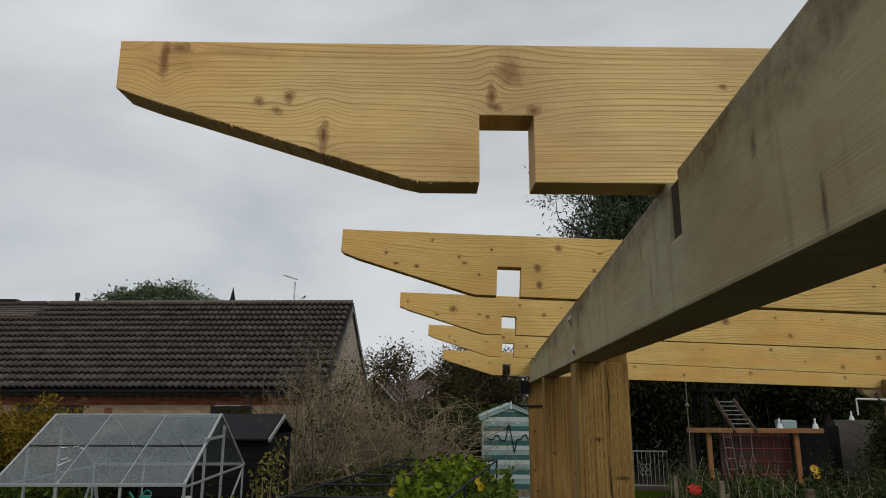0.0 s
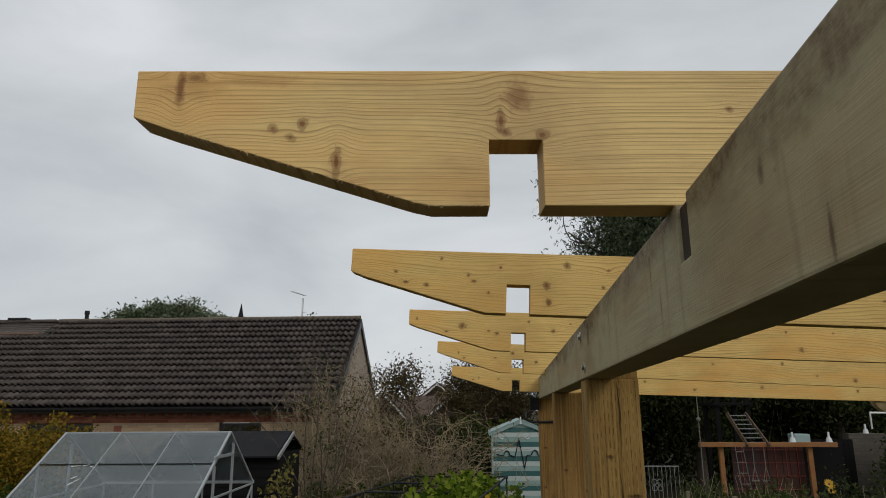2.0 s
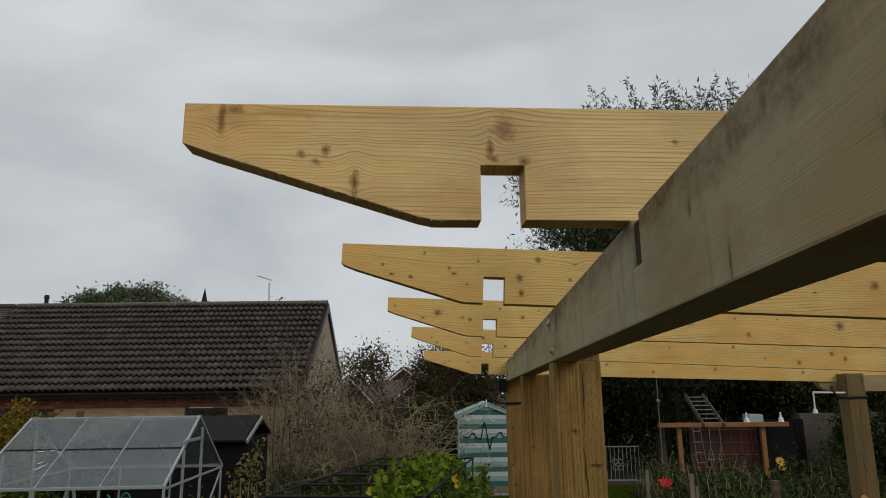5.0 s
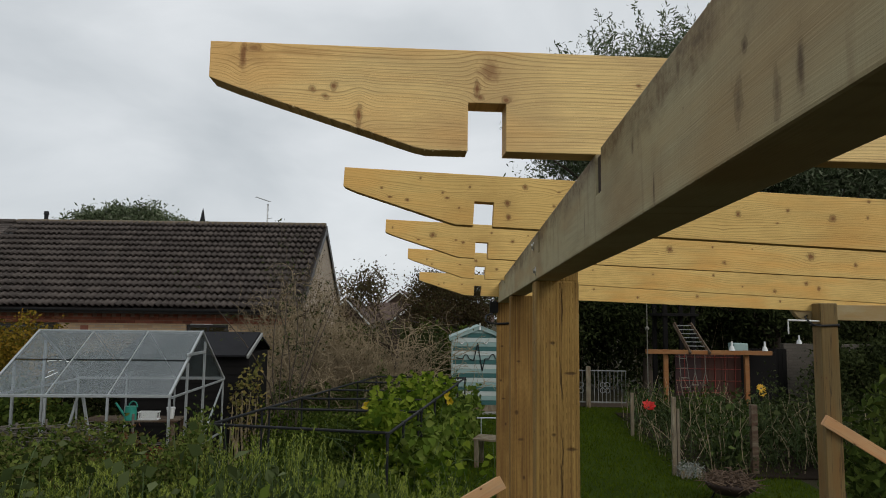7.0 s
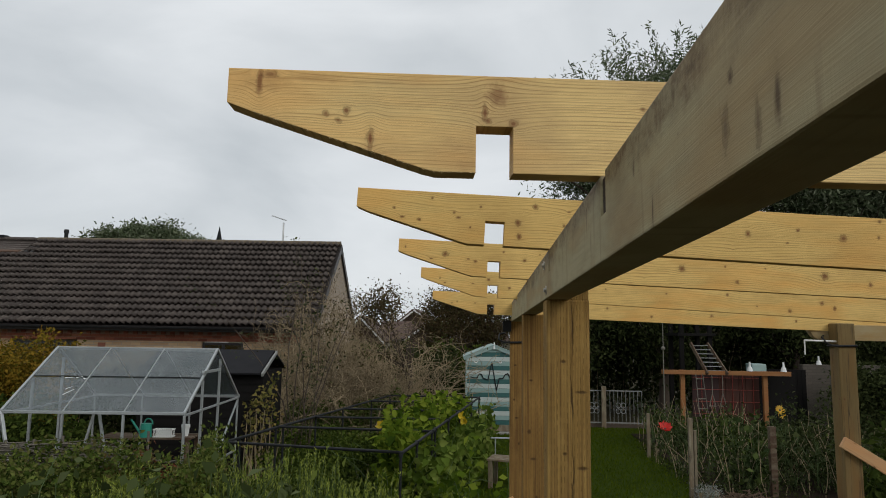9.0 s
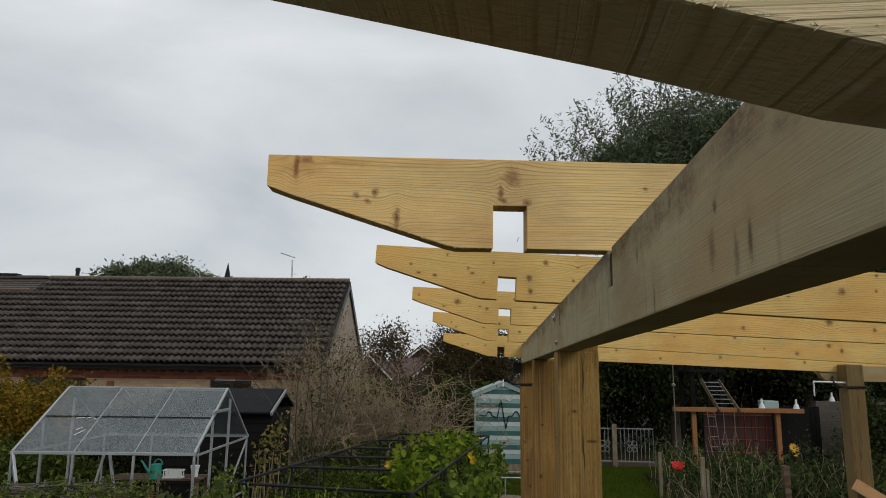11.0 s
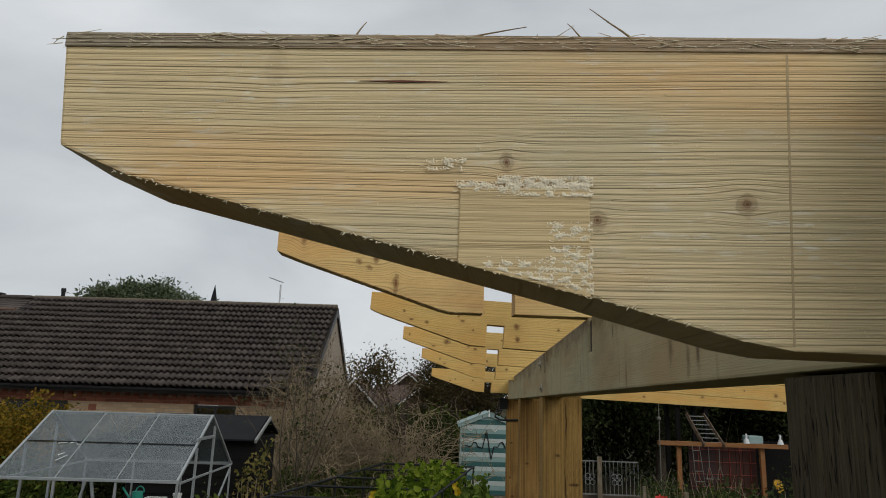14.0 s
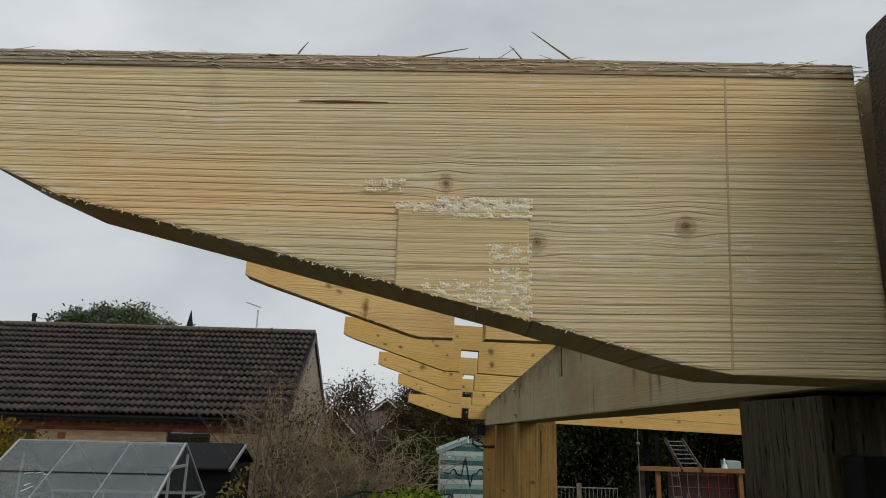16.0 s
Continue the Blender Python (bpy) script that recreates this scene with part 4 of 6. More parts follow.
for x, z, dx, dz in ((-0.1975, 0.1055, 0.0048, 0.0092), (-0.197, 0.1055, 0.0247, 0.0022), (-0.168, 0.1095, 0.033, -0.0055), (-0.166, 0.1092, 0.030, -0.0042), (-0.1145, 0.105, -0.0099, 0.0078),
                     (-0.0974, 0.105, -0.016, 0.016), (-0.049, 0.1045, -0.0139, 0.0033), (-0.1335, 0.1055, 0.001, 0.0045), (-0.132, 0.1055, -0.003, 0.003), (-0.241, 0.1065, 0.004, 0.0018), (-0.2816, 0.106, -0.006, 0.003)):
    n = wander_line(np.random.default_rng(int(-x * 1e4)), (x, 0.004, z - 0.001), (dx, 0.0, dz), math.hypot(dx, dz), 0.0005, 0.00015, 5, 0.08)
    link_mesh("splinter", twig_mesh("splinter", [n], 5), straw, rail)
tagged(rail, "pale sawn pine rail, tapered end, plugged notch with filler", "rail")

# end posts, straps and braces
post("brown treated post at the far end of the beam", -0.005, 0.090, 2.96, 3.06, 2.36, wood_plain_post)
post("tall olive-brown timber post with a dark strap", 1.742, 1.832, 2.955, 3.055, 2.36, wood_olive)
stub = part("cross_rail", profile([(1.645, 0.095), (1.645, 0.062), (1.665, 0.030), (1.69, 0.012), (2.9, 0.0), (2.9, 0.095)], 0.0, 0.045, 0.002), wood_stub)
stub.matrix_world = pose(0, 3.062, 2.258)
tagged(stub, "pale pine cross rail with tapered tail fixed behind the post", "rail")


def strap(x0, x1, y0, y1, z, label):
    g = empty("strap", pose((x0 + x1) / 2, (y0 + y1) / 2, z))
    a, b = (x1 - x0) / 2 + 0.004, (y1 - y0) / 2 + 0.004
    bm = bmesh.new()
    for p, q in (((-a, -b), (a, -b)), ((a, -b), (a, b)), ((a, b), (-a, b)), ((-a, b), (-a, -b))):
        rod(bm, (*p, 0.0), (*q, 0.004), 0.006, sides=8)
    part("band", bm, black_plastic, g)
    bm = bmesh.new()
    pts = [(-a, -b, 0.0), (-a - 0.035, -b - 0.01, 0.002), (-a - 0.060, -b, 0.016), (-a - 0.055, 0.0, 0.045), (-a - 0.02, b, 0.055)]
    for p, q in zip(pts, pts[1:]):
        rod(bm, p, q, 0.005, sides=8)
    part("loose_end", bm, black_plastic, g)
    return tagged(g, label, "strap")


strap(-0.005, 0.090, 2.96, 3.06, 2.228, "black rubber strap tied round the far post")
strap(1.742, 1.832, 2.955, 3.055, 2.238, "black rubber strap tied round the tall post")
clip = empty("cable_clip", pose(-0.012, 2.93, 2.318))
bm = board(-0.034, 0.012, 0.002, 0.05, -0.030, 0.030, 0.004)
part("body", bm, black_plastic, clip)
bm = bmesh.new()
for k in range(3):
    box(bm, -0.030 + 0.013 * k, -0.022 + 0.013 * k, 0.004, 0.03, 0.029, 0.037, 0.001)
part("comb", bm, black_plastic, clip)
tagged(clip, "small black plastic clip on the end of the beam", "clip")
hook = empty("wall_bracket", pose(1.740, 2.975, 2.262))
bm = bmesh.new()
rod(bm, (0.004, 0, 0), (-0.165, 0, 0.004), 0.005)
part("arm", bm, white_paint, hook)
bm = bmesh.new()
rod(bm, (-0.163, 0, 0.006), (-0.163, 0, -0.072), 0.004)
part("drop_rod", bm, white_paint, hook)
tagged(hook, "thin white metal bracket fixed to the post", "bracket")


def brace(label, a, b, wide, thick, material):
    a, b = Vector(a), Vector(b)
    d = b - a
    bm = board(0, d.length, -thick, 0, -wide / 2, wide / 2, 0.003)
    for s in (0.04, d.length - 0.04, d.length * 0.55):
        rod(bm, (s, -thick - 0.001, 0.006), (s, -thick + 0.004, 0.006), 0.006, sides=8)
    ob = part("brace", bm, material)
    ob.matrix_world = Matrix.Translation(a) @ d.to_track_quat("X", "Z").to_matrix().to_4x4()
    return tagged(ob, label, "brace")


brace("reddish pine plank nailed as a brace to the post", (1.728, 2.953, 1.742), (2.75, 2.953, 1.12), 0.060, 0.022, wood_plank)
brace("pale plank nailed low as a brace to the post", (0.03, 2.957, 1.38), (-0.95, 2.957, 0.80), 0.075, 0.022, wood_plank)
# ---- the neighbouring bungalow ----
house = empty("bungalow", pose(-4.41, 18.4, 0, 0, 0, 3.4))
RZ, EZ, RUN, LEN = 4.80, 2.35, 3.62, 8.9
WT = EZ - 0.365
PITCH = math.atan2(RZ - EZ, RUN)
SLOPE = math.hypot(RZ - EZ, RUN)
wy = -RUN + 0.42
# front wall with window openings, in pieces that butt
bm = bmesh.new()
openings = [(-2.75, -1.75), (-7.35, -5.75)]
xs = -0.12
for b0, b1 in sorted(openings, reverse=True):
    box(bm, b1, xs, wy, wy + 0.25, 0, WT)
    box(bm, b0, b1, wy, wy + 0.25, 0, 0.85)
    xs = b0
box(bm, -LEN, xs, wy, wy + 0.25, 0, WT)
part("front_wall", bm, cream_brick, house, "cream brick wall")
bm = bmesh.new()
box(bm, -LEN, -0.12, wy, wy + 0.25, WT + 0.002, EZ + 0.01)
part("upper_wall", bm, red_brick, house, "red brick band under the eaves")
bm = profile([(-RUN + 0.4, 0.0), (RUN - 0.4, 0.0), (RUN - 0.4, EZ + 0.2), (0, RZ - 0.08), (-RUN + 0.4, EZ + 0.2)], -0.12, 0.13)
part("gable_wall", bm, buff_brick, house, "buff brick gable", m=pose(-0.14, 0, 0, 0, 0, 90))
for b0, b1 in openings:
    w = empty("window")
    w.parent = house
    bm = bmesh.new()
    for c in ((b0, b0 + 0.06, 0.85, WT - 0.02), (b1 - 0.06, b1, 0.85, WT - 0.02), (b0 + 0.06, b1 - 0.06, WT - 0.08, WT - 0.02), (b0 + 0.06, b1 - 0.06, 0.85, 0.91),
              ((b0 + b1) / 2 - 0.03, (b0 + b1) / 2 + 0.03, 0.91, WT - 0.08)):
        box(bm, c[0], c[1], wy + 0.06, wy + 0.12, c[2], c[3], 0.004)
    part("frame", bm, dark_paint, w, "dark brown window frame")
    bm = board(b0 + 0.05, b1 - 0.05, wy + 0.08, wy + 0.09, 0.9, WT - 0.06, 0)
    part("pane", bm, window_glass, w)
    bm = board(b0 - 0.05, b1 + 0.05, wy - 0.05, wy + 0.10, 0.80, 0.85, 0.005)
    part("sill", bm, dark_paint, w)
bm = board(-LEN, -0.05, -RUN - 0.02, -RUN + 0.02, EZ - 0.13, EZ - 0.01, 0.004)
part("fascia", bm, dark_paint, house, "dark brown fascia board")
bm = board(-LEN, -0.1, -RUN + 0.02, wy, EZ - 0.12, EZ - 0.10, 0)
part("soffit", bm, dark_paint, house)
bm = bmesh.new()
for k in range(9):
    a0, a1 = math.pi + k * math.pi / 9, math.pi + (k + 1) * math.pi / 9
    p = [(-RUN - 0.08 + 0.058 * math.cos(a), EZ - 0.035 + 0.058 * math.sin(a)) for a in (a0, a1)]
    v = [bm.verts.new((x, yy, zz)) for x in (-LEN, 0.0) for yy, zz in p]
    bm.faces.new((v[0], v[1], v[3], v[2]))
bmesh.ops.remove_doubles(bm, verts=bm.verts, dist=1e-4)
bmesh.ops.solidify(bm, geom=bm.faces, thickness=0.006)
part("gutter", bm, black_plastic, house, "black half-round gutter")
# bargeboards on the gable
for side in (-1, 1):
    bm = board(0, SLOPE + 0.12, -0.02, 0.02, -0.21, -0.03, 0.004)
    b = part("bargeboard", bm, dark_paint, house, "dark brown bargeboard")
    b.matrix_local = pose(0.02, 0, RZ + 0.02) @ (pose(0, 0, 0, 0, 0, 90 * side) @ pose(0, 0, 0, 0, math.degrees(PITCH), 0))
# roof deck under the tiles: two sloping slabs
for side, name in ((-1, "roof_deck"), (1, "roof_slope")):
    bm = board(-LEN, 0.0, 0, SLOPE + 0.05, -0.05, -0.005, 0)
    b = part(name, bm, dark_paint if side < 0 else tile_mat, house)
    b.matrix_local = pose(0, 0, RZ) @ (pose(0, 0, 0, -math.degrees(PITCH), 0, 0) if side > 0 else Matrix.Diagonal((1, -1, 1, 1)) @ pose(0, 0, 0, -math.degrees(PITCH), 0, 0))
bm = bmesh.new()
rod(bm, (-8.15, 0.12, RZ - 0.1), (-8.15, 0.12, RZ + 0.30), 0.055, sides=12)
rod(bm, (-8.15, 0.12, RZ + 0.24), (-8.15, 0.12, RZ + 0.34), 0.075, 0.06, sides=12)
part("vent_pipe", bm, black_plastic, house, "black vent pipe")
for k in range(20):
    bm = bmesh.new()
    rod(bm, (0, 0, 0), (0.443, 0, 0), 0.115, 0.12, sides=12)
    for v in bm.verts:
        v.co.z *= 0.75
    b = part("ridge_tile", bm, ridge_mat, house)
    b.matrix_local = pose(-0.443 * (k + 1), 0, RZ + 0.0)
bm = bmesh.new()
box(bm, -0.09, 0.09, -0.02, 0.0, 0, 0.14, 0.004)
for k in range(4):
    box(bm, -0.08, 0.08, -0.03, -0.015, 0.02 + 0.03 * k, 0.035 + 0.03 * k)
vent = part("air_vent", bm, red_brown, house, "clay air vent")
vent.matrix_local = pose(-5.15, wy - 0.002, WT - 0.2)
tagged(house, "brick bungalow with dark brown tiled roof and black gutter", "house")


# the adjoining bungalow further along
house2 = empty("bungalow", pose(-4.41, 18.4, 0, 0, 0, 3.4))
STEP = 0.20
bm = bmesh.new()
box(bm, -24.0, -LEN - 0.02, -RUN + 0.42, RUN - 0.4, 0, EZ - 0.15)
part("wall", bm, cream_brick, house2)
for k in range(7):
    f0 = STEP * k / 7
    bm = board(-24.0, -LEN - 0.02, 0, SLOPE * STEP / 7 + 0.03, 0.0, 0.045, 0.004)
    b = part("tile_course", bm, tile_mat, house2)
    b.matrix_local = Matrix.Diagonal((1, -1, 1, 1)) @ pose(0, f0 * RUN - 0.05, RZ - 0.02 - f0 * (RZ - EZ), -math.degrees(PITCH) + 7.0)
bm = board(-24.0, -LEN - 0.02, 0, SLOPE + 0.05, 0.0, 0.03, 0.006)
part("roof_slope", bm, tile_mat, house2, m=pose(0, 0, RZ, -math.degrees(PITCH)))
bm = board(-24.0, -LEN - 0.02, SLOPE * STEP, SLOPE + 0.05, -0.05, -0.005, 0)
part("roof_deck", bm, dark_paint, house2, m=Matrix.Diagonal((1, -1, 1, 1)) @ pose(0, 0, RZ, -math.degrees(PITCH)))
for k in range(14):
    bm = bmesh.new()
    rod(bm, (0, 0, 0), (0.443, 0, 0), 0.085, 0.09, sides=12)
    for v in bm.verts:
        v.co.z *= 0.6
    part("ridge_tile", bm, red_ridge, house2, m=pose(-LEN - 0.46 - 0.443 * k, -STEP * RUN - 0.02, RZ - STEP * (RZ - EZ) + 0.06))
bm = board(-24, -LEN - 0.02, -0.11, 0.11, RZ - 0.02, RZ + 0.075, 0.04)
part("ridge", bm, tile_mat, house2)
for x in (-10.1, -11.4):
    bm = board(x - 0.28, x + 0.28, -0.12, 0.12, RZ + 0.05, RZ + 0.13, 0.02)
    part("vent_ridge", bm, black_plastic, house2)
bm = board(-24, -LEN - 0.02, -RUN - 0.10, -RUN + 0.02, EZ - 0.13, EZ - 0.01, 0.02)
part("gutter", bm, black_plastic, house2, "black gutter and fascia")
tagged(house2, "adjoining bungalow with a stepped dark tiled roof", "house")

# television aerial on a mast behind the ridge
aerial = empty("tv_aerial", pose(-6.46, 19.4, 4.30))
bm = bmesh.new()
rod(bm, (0, 0, 0), (0, 0, 1.30), 0.026, sides=8)
part("mast", bm, steel, aerial)
bm = bmesh.new()
rod(bm, (-0.36, 0, 1.52), (0.10, -0.1, 1.36), 0.018, sides=6)
part("boom", bm, steel, aerial)
for k in range(7):
    f = k / 6
    bm = bmesh.new()
    c = Vector((-0.36 + 0.46 * f, -0.1 * f, 1.52 - 0.16 * f))
    rod(bm, c + Vector((0.02, -0.16, -0.03)), c + Vector((-0.02, 0.16, 0.03)), 0.010, sides=5)
    part("element", bm, steel, aerial)
bm = bmesh.new()
rod(bm, (0.0, -0.02, 0.85), (0.16, -0.05, 0.86), 0.008, sides=6)
rod(bm, (0.0, -0.02, 0.62), (-0.14, -0.05, 0.62), 0.008, sides=6)
part("side_rods", bm, steel, aerial)
tagged(aerial, "thin metal television aerial on a mast", "aerial")

# ---- greenhouse ----
gh = empty("greenhouse", pose(-3.23, 6.07, 0, 0, 0, 5.2))
GL, GE, GR, GD = 1.86, 1.41, 2.035, 0.985


def bar(name, a, b, w=0.022, material=None, parent=None, label="", d=None):
    a, b = Vector(a), Vector(b)
    v = b - a
    bm = board(0, v.length, -w / 2, w / 2, -(d or w) / 2, (d or w) / 2, 0.003)
    ob = part(name, bm, material or aluminium, parent, label)
    ob.matrix_local = Matrix.Translation(a) @ v.to_track_quat("X", "Z").to_matrix().to_4x4()
    return ob


bar("ridge_bar", (-GL, GD, GR), (0, GD, GR), 0.035, None, gh)
bar("eaves_bar", (-GL - 0.02, 0, GE), (0.02, 0, GE), 0.030, None, gh)
bar("eaves_bar", (-GL - 0.02, 2 * GD, GE), (0.02, 2 * GD, GE), 0.038, None, gh)
for k in range(4):
    x = -GL * k / 3
    w = 0.026 if k in (0, 3) else 0.013
    bar("glazing_bar", (x, 0, GE + 0.01), (x, GD, GR + 0.01), w, None, gh)
    bar("glazing_bar", (x, 2 * GD, GE + 0.01), (x, GD, GR + 0.01), w, None, gh)
    bar("upright", (x, 0, 0), (x, 0, GE - 0.02), 0.024, None, gh)
    bar("upright", (x, 2 * GD, 0), (x, 2 * GD, GE - 0.02), 0.02, None, gh)
for x in (0, -GL):
    for yy in (0.52, 1.12):
        top = GE + (GR - GE) * (1 - abs(yy - GD) / GD) - 0.03
        bar("end_upright", (x, yy, 0), (x, yy, top), 0.026, None, gh)
    bar("end_rail", (x, 0, GE - 0.02), (x, 2 * GD, GE - 0.02), 0.022, None, gh)
    bar("end_rail", (x, 0.02, 0.72), (x, 2 * GD, 0.72), 0.022, None, gh)
bar("end_rail", (0, 0.52, 1.80), (0, 1.12, 1.80), 0.03, None, gh)
bar("brace", (0, 1.12, 0.75), (0, 2 * GD, GE - 0.05), 0.02, None, gh)
bar("brace", (-GL, 0, GE), (-GL + 0.36, -0.25, 0.55), 0.03, None, gh)
bar("brace", (-1.15, 0.1, 0.6), (-0.98, 0.12, GE - 0.03), 0.025, None, gh)
bar("brace", (-0.80, 0.1, 0.85), (-0.92, 0.12, GE - 0.03), 0.025, None, gh)
q0 = Vector((0, 0, GE + 0.012))
sl = Vector((0, GD, GR - GE))
for k in range(3):
    for r in range(2):
        bm = bmesh.new()
        x0, x1 = -GL * (k + 1) / 3 + 0.012, -GL * k / 3 - 0.012
        f0, f1 = r * 0.5 + 0.005, r * 0.5 + 0.497
        c = [q0 + sl * f + Vector((x, 0, 0.004 * r)) for x, f in ((x0, f0), (x1, f0), (x1, f1), (x0, f1))]
        f = bm.faces.new([bm.verts.new(p) for p in c])
        bmesh.ops.solidify(bm, geom=[f], thickness=0.004)
        p = part("pane", bm, glass, gh)
        p.visible_shadow = False
    bar("clip_strip", q0 + sl * 0.5 + Vector((-GL * (k + 1) / 3 + 0.02, 0, 0.008)), q0 + sl * 0.5 + Vector((-GL * k / 3 - 0.02, 0, 0.008)), 0.010, black_plastic, gh)
    bm = bmesh.new()
    f = bm.faces.new([bm.verts.new(v) for v in ((-GL * (k + 1) / 3 + 0.02, 2 * GD, GE), (-GL * k / 3 - 0.02, 2 * GD, GE), (-GL * k / 3 - 0.02, GD + 0.02, GR), (-GL * (k + 1) / 3 + 0.02, GD + 0.02, GR))])
    bmesh.ops.solidify(bm, geom=[f], thickness=0.004)
    p = part("pane", bm, glass, gh)
    p.visible_shadow = False
for fx, fy, w, lean in ((0.80, 0.47, 0.10, 8), (0.735, 0.475, 0.07, 20), (0.69, 0.465, 0.05, -10), (0.735, 0.22, 0.13, 50), (0.745, 0.30, 0.07, 40)):
    lines = [wander_line(np.random.default_rng(int(fx * 1000 + fy * 100)), (0, 0, 0), (math.cos(radians(lean)), math.sin(radians(lean)), 0), w, 0.008, 0.003, 6, 0.0)]
    smear_ob = link_mesh("whitewash_smear", twig_mesh("whitewash_smear", lines, 6), white_paint, gh, label="white smear on the pane")
    at = q0 + sl * fy
    smear_ob.matrix_local = pose(-GL * fx, at.y, at.z + 0.008, math.degrees(math.atan2(GR - GE, GD))) @ Matrix.Diagonal((1, 1, 0.3, 1))
tagged(gh, "small aluminium-framed greenhouse with dusty sloping glass panes", "greenhouse")
ghm = pose(-3.23, 6.07, 0, 0, 0, 5.2)

# staging and odds and ends inside
bench = empty("staging", ghm @ pose(-0.55, 0.55, 0))
bm = bmesh.new()
for k in range(4):
    box(bm, -0.5, 0.5, -0.18 + 0.09 * k, -0.11 + 0.09 * k, 1.09, 1.11, 0.003)
part("slatted_top", bm, wood_ladder, bench)
for x in (-0.46, 0.46):
    for yy in (-0.15, 0.15):
        part("leg", board(x - 0.02, x + 0.02, yy - 0.02, yy + 0.02, 0, 1.09), wood_ladder, bench)
tagged(bench, "grey slatted wooden staging inside the greenhouse", "shelf")
can = empty("watering_can", ghm @ pose(-0.55, 0.42, 1.11) @ Matrix.Scale(0.75, 4))
bm = bmesh.new()
rod(bm, (0, 0, 0), (0, 0, 0.19), 0.085, 0.075, sides=18)
part("body", bm, green_plastic, can)
bm = bmesh.new()
rod(bm, (-0.06, 0, 0.03), (-0.22, 0, 0.24), 0.02, 0.013, sides=10)
part("spout", bm, green_plastic, can)
bm = bmesh.new()
for k in range(8):
    a0, a1 = math.pi * k / 8, math.pi * (k + 1) / 8
    rod(bm, (0.06 * math.cos(a0) + 0.03, 0, 0.18 + 0.08 * math.sin(a0)), (0.06 * math.cos(a1) + 0.03, 0, 0.18 + 0.08 * math.sin(a1)), 0.01, sides=8)
part("handle", bm, green_plastic, can)
tagged(can, "green plastic watering can on the staging", "watering can")
basket = empty("basket", ghm @ pose(-0.36, 0.44, 1.11) @ Matrix.Scale(0.75, 4))
for k in range(9):
    part("slat", board(-0.13 + 0.03 * k, -0.115 + 0.03 * k, -0.065, -0.060, 0.01, 0.10, 0.001), white_paint, basket)
    part("slat", board(-0.13 + 0.03 * k, -0.115 + 0.03 * k, 0.060, 0.065, 0.01, 0.10, 0.001), white_paint, basket)
bm = bmesh.new()
for z in (0.0, 0.10):
    box(bm, -0.14, 0.14, -0.07, -0.058, z, z + 0.014, 0.002)
    box(bm, -0.14, 0.14, 0.058, 0.07, z, z + 0.014, 0.002)
    box(bm, -0.14, -0.13, -0.058, 0.058, z, z + 0.014, 0.002)
    box(bm, 0.13, 0.14, -0.058, 0.058, z, z + 0.014, 0.002)
box(bm, -0.13, 0.13, -0.058, 0.058, 0.0, 0.006)
part("rim", bm, white_paint, basket)
tagged(basket, "white slotted plastic basket on the staging", "basket")


def flower_pot(m, h, r, material, label):
    bm = bmesh.new()
    rod(bm, (0, 0, 0), (0, 0, h * 0.82), r * 0.72, r * 0.95, sides=20)
    rod(bm, (0, 0, h * 0.80), (0, 0, h), r * 1.05, r * 1.08, sides=20)
    ob = part("flower_pot", bm, material)
    ob.matrix_world = m
    return tagged(ob, label, "pot", "greenhouse pots")


flower_pot(ghm @ pose(-0.16, 0.52, 1.11), 0.12, 0.045, white_paint, "white plastic flower pot on the staging")

# ---- black shed behind the greenhouse ----
shed = empty("black_shed", pose(-3.38, 8.95, 0, 0, 0, 5.2))
bm = bmesh.new()
box(bm, -1.75, -0.05, 0.02, 1.5, 0, 1.66)
part("core", bm, black_boards, shed)
for k in range(13):
    bm = profile([(0.0, 0.0), (0.020, 0.0), (0.007, 0.123), (0.0, 0.123)], 0, 1.8, 0.001)
    b = part("board", bm, black_boards, shed)
    b.matrix_local = pose(-1.80, 0.02, 0.02 + 0.123 * k, 0, 0, -90)
for x, nm in ((-1.80, "bargeboard"), (0.0, "bargeboard")):
    bar(nm, (x, -0.10, 1.635), (x, 0.80, 1.935), 0.03, fence_grey, shed, "pale grey edge board", d=0.05)
bm = bmesh.new()
box(bm, -1.80, -0.03, 0, 0.97, 0, 0.03, 0.006)
b = part("roof_felt", bm, felt, shed, "black felt roof")
b.matrix_local = pose(0, -0.12, 1.635, 18.4)
bm = bmesh.new()
box(bm, -1.80, -0.03, -0.97, 0, 0, 0.03, 0.006)
b = part("roof_felt", bm, felt, shed, "black felt roof")
b.matrix_local = pose(0, 1.70, 1.635, -18.4)
tagged(shed, "black stained timber shed with felt roof", "shed")

# ---- striped hut ----
hut = empty("striped_hut", pose(0.035, 15.05, 0, 0, 0, 2.0))
HW, HE, HA, HD = 0.64, 1.74, 1.985, 1.7
bm = bmesh.new()
box(bm, -HW + 0.02, HW - 0.02, 0.02, HD, 0.06, HE)
part("core", bm, deep_teal, hut)
STRIPES = ((deep_teal, "dark teal board"), (pale_teal, "pale mint board"), (off_white, "off-white board"))
z, k = 0.21, 0
while z < HA - 0.05:
    zt = min(z + 0.1025, HA - 0.03)
    half0 = HW if z < HE else HW * (HA - z) / (HA - HE)
    half1 = HW if zt < HE else HW * (HA - zt) / (HA - HE)
    bm = profile([(-half0, z), (half0, z), (half1, zt - 0.005), (-half1, zt - 0.005)], -0.02 - 0.003 * (k % 3), 0.018, 0.002)
    part("board", bm, STRIPES[k % 3][0], hut, STRIPES[k % 3][1])
    z, k = z + 0.1025, k + 1
